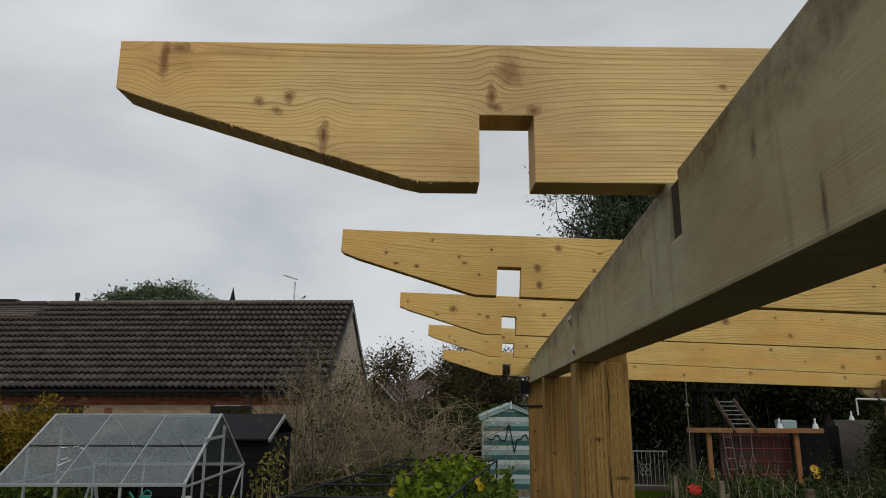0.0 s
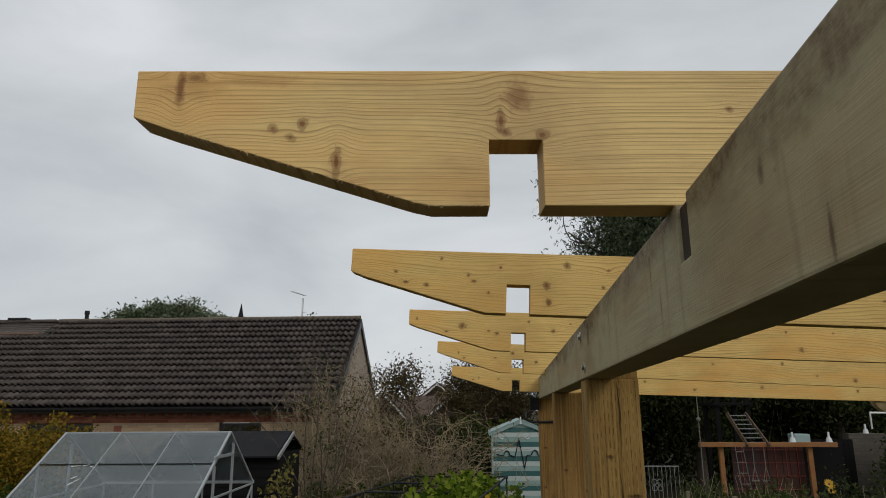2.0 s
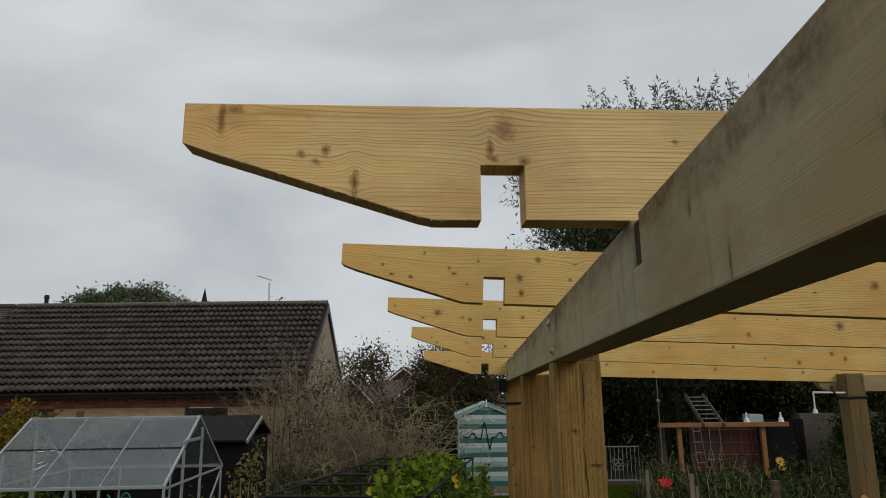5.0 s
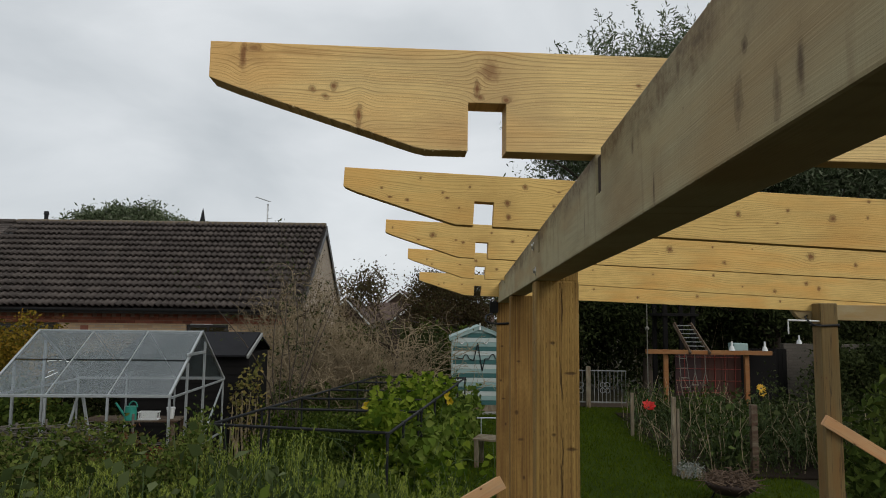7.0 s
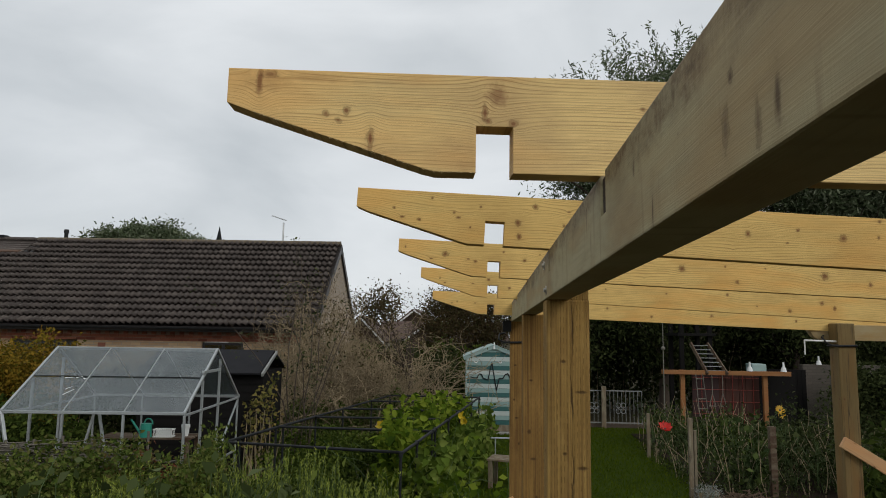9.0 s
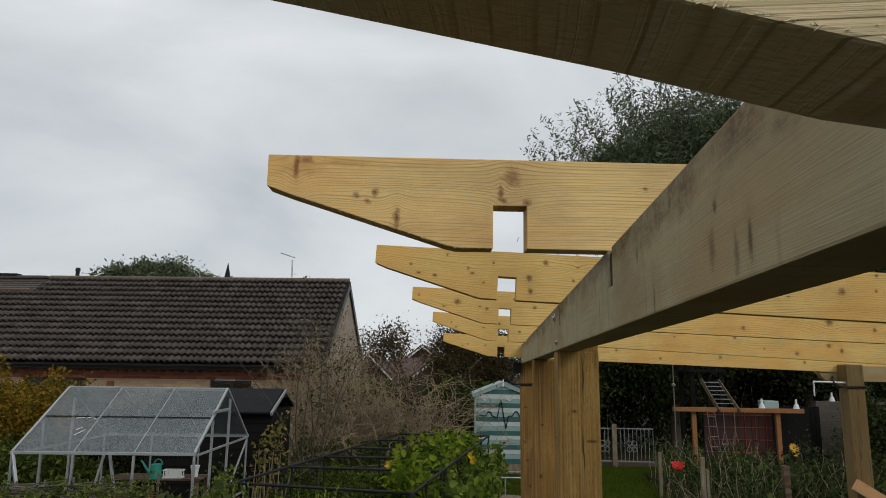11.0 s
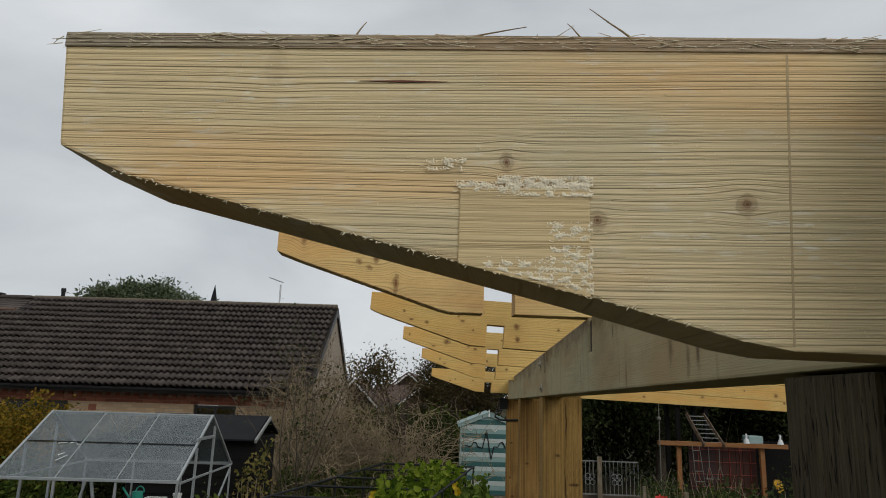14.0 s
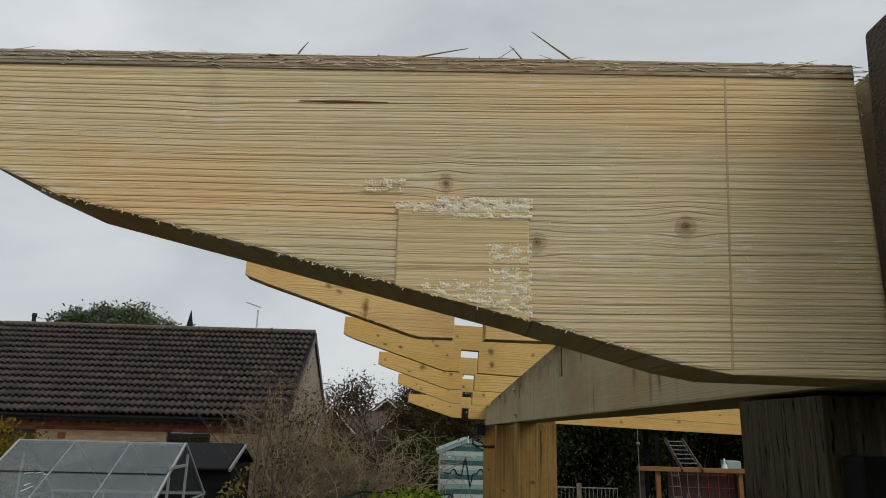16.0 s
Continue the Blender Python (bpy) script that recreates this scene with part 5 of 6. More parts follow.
part("base_board", board(-HW, HW, -0.03, 0.018, 0.06, 0.205, 0.004), wood_dull, hut, "weathered grey base board")
for s in (-1, 1):
    bar("bargeboard", (s * (HW + 0.07), -0.05, HE - 0.035), (0, -0.05, HA + 0.005), 0.03, trim_teal, hut, "grey-mint bargeboard", d=0.09)
    bar("corner_post", (s * HW, -0.012, 0.05), (s * HW, -0.012, HE), 0.04, trim_teal, hut)
    d = math.hypot(HW + 0.08, HA - HE + 0.04)
    bm = board(0, d, -0.08, HD + 0.08, 0, 0.02, 0.003)
    b = part("roof_panel", bm, trim_teal, hut, "grey-mint roof")
    b.matrix_local = pose(0, 0, HA + 0.03) @ (pose(0, 0, 0, 0, math.degrees(math.atan2(HA - HE + 0.04, HW + 0.08)), 0) if s > 0 else Matrix.Diagonal((-1, 1, 1, 1)) @ pose(0, 0, 0, 0, math.degrees(math.atan2(HA - HE + 0.04, HW + 0.08)), 0))
bm = bmesh.new()
rod(bm, (0, -0.06, HA - 0.06), (0, -0.06, HA + 0.10), 0.025, 0.012, sides=8)
part("finial", bm, white_paint, hut, "small white finial")
pulse = [(-0.50, 0.02), (-0.40, 0.0), (-0.34, 0.0), (-0.30, 0.09), (-0.24, 0.09), (-0.20, 0.0), (-0.09, -0.04), (0.0, 0.36), (0.11, -0.28), (0.17, 0.0), (0.26, 0.0),
         (0.31, 0.09), (0.37, 0.11), (0.42, 0.0), (0.54, 0.0)]
bm = bmesh.new()
for p, q in zip(pulse, pulse[1:]):
    rod(bm, (p[0] - 0.05, -0.036, 1.26 + p[1]), (q[0] - 0.05, -0.036, 1.26 + q[1]), 0.012, sides=6)
part("zigzag_trim", bm, black_plastic, hut, "black zigzag line like a heartbeat")
for x in (-0.42, 0.14):
    bm = bmesh.new()
    for s in (-1, 1):
        rod(bm, (x, -0.036, 1.60), (x + 0.045 * s, -0.036, 1.64), 0.012, sides=6)
    part("bird_shape", bm, white_paint, hut, "small white ornament")
bm = board(-HW - 0.1, HW + 0.1, -0.12, HD + 0.05, 0.0, 0.055, 0.01)
part("plinth", bm, concrete, hut)
tagged(hut, "beach-hut style shed in teal and mint stripes", "shed")
# ---- fruit cage ----
cage = empty("fruit_cage", pose(0, 0, 0))
CZ = 1.02
A, Bq, C, Dq = Vector((-1.02, 6.36, CZ)), Vector((-0.28, 12.78, CZ)), Vector((-2.06, 12.79, CZ)), Vector((-3.145, 6.33, CZ))


def tube(name, a, b, r=0.013, material=None, parent=None, sides=8):
    bm = bmesh.new()
    rod(bm, a, b, r, sides=sides)
    return part(name, bm, material or black_plastic, parent, smooth=False)


for a, b in ((A, Bq), (Bq, C), (C, Dq)):
    tube("top_tube", a, b, 0.017, None, cage)
for f, f2 in ((0.012, 0.07), (0.258, 0.273), (0.45, 0.442), (0.615, 0.62), (0.83, 0.82)):
    tube("cross_tube", A.lerp(Bq, f), Dq.lerp(C, f2), 0.016, None, cage)
for f in (0.0, 0.12, 0.258, 0.29, 0.45, 0.615, 0.83, 1.0):
    for p in (A.lerp(Bq, f), Dq.lerp(C, f)):
        tube("upright", (p.x, p.y, 0), (p.x, p.y, CZ), 0.015, None, cage)
    for p in (A.lerp(Bq, f),):
        tube("joint", (p.x, p.y, CZ - 0.035), (p.x, p.y, CZ + 0.02), 0.024, None, cage)
tagged(cage, "black tubular fruit cage frame over the vines", "fruit cage")

# ---- play corner ----
play = empty("play_frame", pose(0, 0, 0))
part("top_beam", board(4.0, 6.95, 15.56, 15.66, 1.40, 1.50, 0.006), wood_play, play)
for x in (4.50, 6.40):
    part("post", board(x - 0.05, x + 0.05, 15.665, 15.765, 0, 1.50, 0.006), wood_play, play)
tagged(play, "orange-brown timber play frame with a long top beam", "play frame")
rust_boards = timber("red_brown_boards", (0.060, 0.022, 0.014), (0.03, 0.012, 0.008), wild=0.3, lines=90, stained=0.5, stain=(0.03, 0.015, 0.01), along=2)
screen = empty("red_screen", pose(0, 0, 0))
part("panel", board(4.78, 5.40, 15.90, 15.94, 0.0, 1.42, 0.004), red_net, screen)
for k in range(6):
    part("plank", board(5.402 + 0.157 * k, 5.552 + 0.157 * k, 15.90, 15.935 + 0.004 * (k % 2), 0.0, 1.42, 0.003), rust_boards, screen, "red-brown stained plank")
for x in np.arange(5.0, 6.3, 0.24):
    part("strip", board(x - 0.006, x + 0.006, 15.885, 15.898, 0.02, 1.40, 0.001), red_strip, screen)
for z in np.arange(0.2, 1.4, 0.28):
    part("strip", board(4.79, 6.33, 15.872, 15.884, z - 0.006, z + 0.006, 0.001), red_strip, screen)
tagged(screen, "dark red mesh screen standing behind the play frame", "screen")
ladder = empty("ladder", pose(0, 0, 0))
FOOT, HEAD = Vector((5.03, 15.52, 1.42)), Vector((4.80, 16.03, 2.13))
for w0, w1 in ((0.0, 0.0), (0.40, 0.46)):
    bar("rail", HEAD + Vector((w0, 0, 0)), FOOT + Vector((w1, 0, 0)), 0.035, wood_ladder, ladder, d=0.08)
for k in range(7):
    f = (k + 0.6) / 7.4
    bar("rung", HEAD.lerp(FOOT, f), HEAD.lerp(FOOT, f) + Vector((0.40 + 0.06 * f, 0, 0)), 0.018, fence_grey, ladder)
tagged(ladder, "brown wooden ladder with pale rungs leaning on the frame", "ladder")
# Brown wood set near-black, which puts the trees' shade into the colour.
tower = empty("climbing_tower", pose(0, 0, 0))
for x in (4.66, 5.34):
    part("leg", board(x - 0.05, x + 0.05, 16.22, 16.32, 0, 3.3, 0.006), black_boards, tower)
    part("leg", board(x - 0.05, x + 0.05, 17.2, 17.3, 0, 3.3, 0.006), black_boards, tower)
part("deck", board(4.55, 5.45, 16.15, 17.35, 2.30, 2.37, 0.006), black_boards, tower)
tagged(tower, "dark wooden climbing tower, coloured near-black for the shade of the trees", "climbing tower")
rope = empty("rope_ladder", pose(0, 0, 0))
cord = plain("pale_cord", (0.17, 0.16, 0.13), 0.9)
for x0, x1 in ((4.76, 4.84), (4.92, 5.06)):
    tube("cord", (x0, 15.53, 1.42), (x1, 15.50, 0.05), 0.008, cord, rope, 6)
for k in range(6):
    f = (k + 0.5) / 6
    tube("rung", (4.76 + 0.08 * f, 15.53, 1.42 - 1.37 * f), (4.92 + 0.14 * f, 15.53, 1.42 - 1.37 * f), 0.011, cord, rope, 6)
tagged(rope, "white rope ladder hanging from the play frame", "rope ladder")
swing = empty("swing_rope", pose(0, 0, 0))
tube("cord", (4.03, 15.55, 2.7), (4.03, 15.55, 0.25), 0.011, cord, swing, 6)
bm = bmesh.new()
bmesh.ops.create_icosphere(bm, subdivisions=2, radius=0.05, matrix=pose(4.03, 15.55, 2.0))
part("knot", bm, cord, swing)
tagged(swing, "pale rope hanging from a branch", "rope")
trapeze = empty("trapeze_rings", pose(0, 0, 0))
for x in (5.15, 5.39):
    for s in (-1, 1):
        tube("strap", (x, 15.6, 0.98), (x + 0.07 * s, 15.6, 0.68), 0.009, cord, trapeze, 6)
    tube("bar", (x - 0.08, 15.6, 0.68), (x + 0.08, 15.6, 0.68), 0.014, cord, trapeze, 6)
    tube("strap", (x, 15.6, 0.98), (x, 15.6, 1.40), 0.009, cord, trapeze, 6)
tagged(trapeze, "pair of pale triangular hand rings on cords", "rings")


def lantern(x, y, z):
    g = empty("garden_lamp", pose(x, y, z))
    bm = bmesh.new()
    rod(bm, (0, 0, 0), (0, 0, 0.10), 0.07, 0.045, sides=14)
    part("shade", bm, white_paint, g)
    bm = bmesh.new()
    rod(bm, (0, 0, 0.10), (0, 0, 0.22), 0.026, 0.02, sides=10)
    part("cap", bm, white_paint, g)
    return tagged(g, "small white lamp standing on a ledge", "lamp", "garden lamps")


for x, y, z in ((6.03, 15.61, 1.50), (6.80, 15.61, 1.50), (8.40, 17.3, 1.62)):
    lantern(x, y, z)
bm = board(-0.17, 0.17, -0.2, 0.2, 0.0, 0.20, 0.02)
tub = part("storage_tub", bm, trim_teal)
tub.matrix_world = pose(6.36, 16.1, 1.46)
tagged(tub, "pale plastic box on a ledge behind the frame", "box")
ledge = part("ledge", board(-0.6, 0.9, -0.25, 0.25, 0.0, 1.46, 0.01), black_boards)
ledge.matrix_world = pose(6.3, 16.2, 0)
tagged(ledge, "dark wooden cabinet behind the play frame", "cabinet")

# ---- fences and walls at the end of the garden ----
fence = empty("iron_fence", pose(0, 16.5, 0))
for x in np.arange(2.25, 3.72, 0.098):
    tube("bar", (x, 0, 0.10), (x, 0, 0.92), 0.007, fence_grey, fence, 6)
for z in (0.12, 0.90):
    part("rail", board(2.22, 3.72, -0.012, 0.012, z, z + 0.025, 0.002), fence_grey, fence)
for cx in (2.55, 3.2):
    bm = bmesh.new()
    for ox, oz, r in ((-0.06, 0.42, 0.06), (0.06, 0.42, 0.06), (-0.06, 0.56, 0.06), (0.06, 0.56, 0.06)):
        for k in range(12):
            a0, a1 = math.tau * k / 12, math.tau * (k + 1) / 12
            rod(bm, (cx + ox + r * math.cos(a0), -0.01, oz + r * math.sin(a0)), (cx + ox + r * math.cos(a1), -0.01, oz + r * math.sin(a1)), 0.008, sides=5)
    part("scroll", bm, fence_grey, fence, "white iron scrollwork")
tagged(fence, "white wrought iron fence panel with scrolls", "fence")
post("brown fence post beside the iron fence", 2.72, 2.83, 16.40, 16.49, 1.02, wood_dull, group="garden posts")
wall_edge = plain("stained_edging", (0.15, 0.11, 0.08), 0.9, vary=0.5)
low = part("low_wall", board(2.0, 3.9, 16.6, 16.8, 0.0, 0.12, 0.01), wall_edge)
tagged(low, "low concrete edging under the fence", "edging")
post("thin weathered stake in the lawn", 2.90, 2.96, 12.43, 12.49, 0.82, wood_dull, group="garden posts")
post("split weathered post in the border", 2.755, 2.815, 9.25, 9.31, 1.12, wood_dull, group="garden posts")
post("split weathered post in the border", 2.83, 2.87, 9.27, 9.32, 0.95, wood_dull, group="garden posts")
post("brown timber post in the border", 3.93, 4.02, 9.37, 9.46, 1.01, wood_ladder, group="garden posts")
bfence = empty("dark_fence", pose(6.9, 16.9, 0))
for k in range(9):
    part("board", board(0.11 * k, 0.11 * k + 0.104, 0, 0.02, 0.0, 1.50, 0.003), black_boards, bfence)
tagged(bfence, "black stained close-boarded fence panel", "fence")
wall_brick = brick_material("garden_wall_brick", (0.11, 0.092, 0.072), (0.085, 0.072, 0.056), (0.07, 0.06, 0.05))
bwall = part("garden_wall", board(-0.0, 3.4, 0, 0.22, 0, 1.62, 0.005), wall_brick)
bwall.matrix_world = pose(7.95, 17.2, 0)
tagged(bwall, "pale brick garden wall behind shrubs", "wall")
grey_withy = plain("grey_withy", (0.17, 0.15, 0.12), 0.9, vary=0.6, scale=20, other=(0.07, 0.06, 0.05))
bfence2 = empty("wicker_fence", pose(-5.35, 5.45, 0, 0, 0, 3))
rng = np.random.default_rng(5)
for k in range(60):
    x0 = rng.uniform(-0.2, 1.4)
    lines = [wander_line(rng, (x0, rng.normal(0, 0.05), 0.98 + 0.20 * rng.uniform()), (1, rng.normal(0, 0.03), rng.normal(0, 0.03)), rng.uniform(0.5, 1.1), 0.009, 0.004, 10, 0.035)]
    link_mesh("withy", twig_mesh("withy", lines, 6), grey_withy, bfence2)
for k in range(8):
    tube("stake", (0.05 + 0.28 * k, 0.012, 0), (0.05 + 0.28 * k + rng.normal(0, 0.03), 0.012, 1.22 + rng.normal(0, 0.05)), 0.012, grey_withy, bfence2, 6)
tagged(bfence2, "low grey woven willow hurdle fence", "fence")
garden_bench = empty("garden_bench", pose(0.36, 9.6, 0, 0, 0, -14))
for k in range(4):
    part("slat", board(-0.45, 0.45, -0.2 + 0.11 * k, -0.11 + 0.11 * k, 0.40, 0.43, 0.004), wood_dull, garden_bench)
for x in (-0.40, 0.40):
    for yy in (-0.16, 0.18):
        part("leg", board(x - 0.03, x + 0.03, yy - 0.03, yy + 0.03, 0, 0.40, 0.004), wood_dull, garden_bench)
tagged(garden_bench, "low grey slatted garden bench on the lawn", "bench")
hoop = empty("lawn_rail", pose(0.45, 11.6, 0))
tube("rail", (-0.5, 0, 0.42), (0.6, 0.1, 0.42), 0.014, aluminium, hoop)
for x in (-0.42, 0.0, 0.45):
    tube("leg", (x, 0.05 * (x + 0.5), 0), (x, 0.05 * (x + 0.5), 0.42), 0.012, aluminium, hoop)
tagged(hoop, "low thin metal rail on the lawn", "rail")

# fire bowl full of sticks
bowl = empty("fire_bowl", pose(3.08, 7.95, 0) @ Matrix.Scale(0.75, 4))
bm = bmesh.new()
prof = [(0.10, 0.12), (0.26, 0.15), (0.37, 0.24), (0.42, 0.33), (0.40, 0.33), (0.35, 0.25), (0.25, 0.17), (0.0, 0.15)]
rings = []
for r, z in prof:
    rings.append([bm.verts.new((r * math.cos(math.tau * k / 28), r * math.sin(math.tau * k / 28), z)) for k in range(28)])
for a, b in zip(rings, rings[1:]):
    for k in range(28):
        bm.faces.new((a[k], a[(k + 1) % 28], b[(k + 1) % 28], b[k]))
bmesh.ops.remove_doubles(bm, verts=bm.verts, dist=1e-4)
part("bowl", bm, plain("rusty_iron", (0.05, 0.03, 0.022), 0.7, 0.4, vary=0.6), bowl, smooth=True)
for k in range(3):
    a = math.tau * k / 3 + 0.4
    tube("leg", (0.24 * math.cos(a), 0.24 * math.sin(a), 0.16), (0.32 * math.cos(a), 0.32 * math.sin(a), 0), 0.014, black_plastic, bowl)
tagged(bowl, "rusty iron fire bowl standing on the lawn", "fire bowl")
rng = np.random.default_rng(11)
lines = []
for k in range(230):
    r, a = 0.42 * math.sqrt(rng.uniform()), rng.uniform(0, math.tau)
    d = rng.normal(size=3) * (1, 1, 0.35)
    lines.append(wander_line(rng, (r * math.cos(a), r * math.sin(a), 0.31 + 0.26 * (1 - r / 0.44) * rng.uniform()), d, rng.uniform(0.08, 0.32), rng.uniform(0.006, 0.016), 0.004, 4, 0.2))
sticks = link_mesh("firewood", twig_mesh("firewood", lines, 6), plain("firewood_bark", (0.055, 0.032, 0.02), 0.9, vary=0.6, scale=30, other=(0.17, 0.11, 0.065)))
sticks.matrix_world = pose(3.08, 7.95, 0) @ Matrix.Scale(0.75, 4)
tagged(sticks, "heap of broken brown sticks in the fire bowl", "firewood", kind="stuff")

# ---- distant houses ----


def far_house(x, y, w, d, eave, ridge, yaw, wall_mat, roof_mat, label):
    h = empty("house", pose(x, y, 0, 0, 0, yaw))
    part("wall", profile([(-w / 2, 0), (w / 2, 0), (w / 2, eave), (0, ridge), (-w / 2, eave)], 0, d), wall_mat, h)
    for s in (-1, 1):
        L = math.hypot(w / 2, ridge - eave) * (1 + 0.3 / w)
        ang = math.degrees(math.atan2(ridge - eave, w / 2))
        bm = board(0, L, -0.3, d + 0.3, 0.02, 0.14, 0.01)
        b = part("roof", bm, roof_mat, h)
        b.matrix_local = pose(0, 0, ridge) @ (pose(0, 0, 0, 0, ang, 0) if s > 0 else Matrix.Diagonal((-1, 1, 1, 1)) @ pose(0, 0, 0, 0, ang, 0))
        bar("bargeboard", (0, -0.34, ridge + 0.02), (s * (w / 2 + 0.15), -0.34, ridge - (ridge - eave) * (w / 2 + 0.15) / (w / 2) + 0.02), 0.05, white_paint, h, "white bargeboard", d=0.09)
    bm = board(-0.5, 0.5, -0.03, 0.02, 0.9, 1.9, 0.01)
    w_ob = part("window", bm, window_glass, h)
    return tagged(h, label, "house")


brown_tile = plain("far_brown_tile", (0.10, 0.06, 0.045), 0.85, vary=0.5, scale=2)
grey_render = plain("pale_render", (0.42, 0.40, 0.36), 0.9, vary=0.3)
far_house(-4.26, 37.6, 1.48, 5, 2.93, 3.53, 0, brown_tile, brown_tile, "distant brown gable with white bargeboards")
far_house(-2.99, 33.2, 2.2, 3.0, 1.98, 2.82, 0, brown_tile, brown_tile, "distant porch gable with white bargeboards")
far_house(-6.6, 33.6, 2.2, 3.0, 1.86, 3.0, 0, brown_tile, brown_tile, "distant gable end with white bargeboards")
bm = bmesh.new()
box(bm, -3.2, 3.4, 0, 5, 0, 1.95)
fb = part("distant_building", bm, grey_render)
fb.matrix_world = pose(-2.6, 34.6, 0)
part("roof", profile([(-0.35, 1.93), (2.5, 2.92), (5.35, 1.93)], -3.4, 3.6), brown_tile, fb, m=pose(0, 0, 0, 0, 0, 90) @ Matrix.Diagonal((1, -1, 1, 1)))
for x in (-2.2, -0.6, 1.0):
    part("window", board(x, x + 0.7, -0.03, 0.02, 0.9, 1.8, 0.01), window_glass, fb)
tagged(fb, "distant low building with a long brown roof", "building")
spire = empty("church_spire", pose(-29.2, 69.5, 0))
part("tower", board(-1.2, 1.2, -1.2, 1.2, 0, 10.3, 0.05), concrete, spire)
bm = bmesh.new()
rod(bm, (0, 0, 10.3), (0, 0, 13.4), 0.65, 0.02, sides=8)
part("spire", bm, felt, spire)
tagged(spire, "dark pointed church spire far away", "spire")
# ---- plants ----


def clump_points(rng, centre, radii, clumps, leaves, tight, hollow=0.55, flat_bottom=-1.0):
    """Leaf places gathered in uneven clumps through a rough ellipsoid."""
    out = []
    made = 0
    while made < clumps:
        d = rng.normal(size=3)
        d /= np.linalg.norm(d)
        if d[2] < flat_bottom:
            continue
        r = rng.uniform(hollow, 1.0) * (0.80 + 0.35 * noise.noise(Vector(d * 2.3 + np.array(centre) * 0.37)))
        c = np.array(centre) + d * r * np.array(radii)
        n = int(leaves / clumps * rng.uniform(0.5, 1.5))
        out.append(c + rng.normal(size=(n, 3)) * tight * rng.uniform(0.6, 1.3))
        made += 1
    return np.concatenate(out)


def tree(name, label, base, trunk_h, centre, radii, leaf_mat, leaf, leaves, clumps, seed, tight=0.45, wide=0.4, upright=0.0, limbs=9, r0=0.2, hollow=0.5, floor=-0.75, shoots=0):
    rng = np.random.default_rng(seed)
    t = empty(name, pose(*base))
    b = np.array(base)
    lines = [wander_line(rng, (0, 0, 0), (0.03, 0, 1), trunk_h, r0, r0 * 0.6, 7, 0.05)]
    top = np.array(lines[0][-1][:3])
    c = np.array(centre) - b
    for _ in range(limbs):
        d = rng.normal(size=3)
        d[2] = abs(d[2]) * 0.6
        d /= np.linalg.norm(d)
        goal = c + d * np.array(radii) * rng.uniform(0.6, 0.95)
        v = goal - top
        limb = wander_line(rng, top - np.array([0, 0, trunk_h * rng.uniform(0, 0.35)]), v, np.linalg.norm(v), r0 * 0.42, r0 * 0.06, 9, 0.12)
        lines.append(limb)
        for k in range(5):
            p = limb[rng.integers(3, 9)]
            lines.append(wander_line(rng, p[:3], rng.normal(size=3) + np.array([0, 0, 0.5]), np.mean(radii) * 0.45, r0 * 0.10, r0 * 0.02, 6, 0.2))
    link_mesh("trunk", twig_mesh("trunk", lines, 7), bark, t)
    pts = clump_points(rng, c, radii, clumps, leaves, tight, hollow, floor)
    head = None
    if shoots:
        extra, way = [], []
        for _ in range(shoots):
            d = rng.normal(size=3)
            d[2] = abs(d[2]) + 0.1
            d /= np.linalg.norm(d)
            s = c + d * np.array(radii) * rng.uniform(0.8, 1.0)
            w = d + np.array([0, 0, 1.0]) + rng.normal(size=3) * 0.3
            w /= np.linalg.norm(w)
            L = rng.uniform(0.5, 1.5)
            k = int(L * 26)
            f = np.linspace(0, 1, k)[:, None]
            extra.append(s + w * f * L + rng.normal(size=(k, 3)) * 0.05)
        pts = np.concatenate([pts] + extra)
    link_mesh("crown", leaf_mesh("crown", pts, leaf, seed, wide, upright=upright), leaf_mat, t)
    return tagged(t, label, "tree")


tree("willow_tree", "tall grey-green willow with upright feathery shoots", (7.2, 23.5, 0), 5.0, (7.45, 23.0, 8.7), (6.4, 4.0, 3.35), leaf_willow, 0.18, 190000, 1000, 1,
     tight=0.42, wide=0.26, upright=0.45, limbs=16, r0=0.34, hollow=0.35, shoots=420)
tree("willow_tree", "broad grey-green willow behind the pergola", (13.5, 23.5, 0), 4.0, (13.5, 23.0, 6.8), (4.5, 3.5, 3.2), leaf_willow, 0.20, 50000, 360, 2,
     tight=0.42, wide=0.26, upright=0.3, limbs=10, r0=0.3, hollow=0.4, shoots=160)
tree("round_tree", "rounded green tree beyond the bungalow roof", (-21.5, 40, 0), 4.5, (-21.8, 40, 6.9), (4.9, 3.2, 2.3), leaf_willow, 0.22, 62000, 300, 3, tight=0.30, r0=0.25, hollow=0.3)
tree("rust_tree", "dark rusty-leaved tree with open branches", (-0.4, 26.5, 0), 1.8, (-1.0, 26.0, 2.75), (2.5, 1.6, 1.5), leaf_rust, 0.11, 19000, 230, 4, tight=0.24, r0=0.13, limbs=16)
tree("dark_tree", "dark shady garden tree behind the play frame", (4.9, 19.0, 0), 2.4, (4.6, 18.8, 3.2), (2.9, 1.6, 1.9), leaf_dark, 0.13, 30000, 260, 5, tight=0.32, r0=0.16, hollow=0.15, floor=-1.1)
tree("dark_tree", "dark shady garden tree behind the fence", (8.8, 19.6, 0), 2.4, (8.9, 19.4, 3.4), (3.2, 1.6, 2.1), leaf_dark, 0.13, 30000, 260, 6, tight=0.32, r0=0.16, hollow=0.15, floor=-1.1)
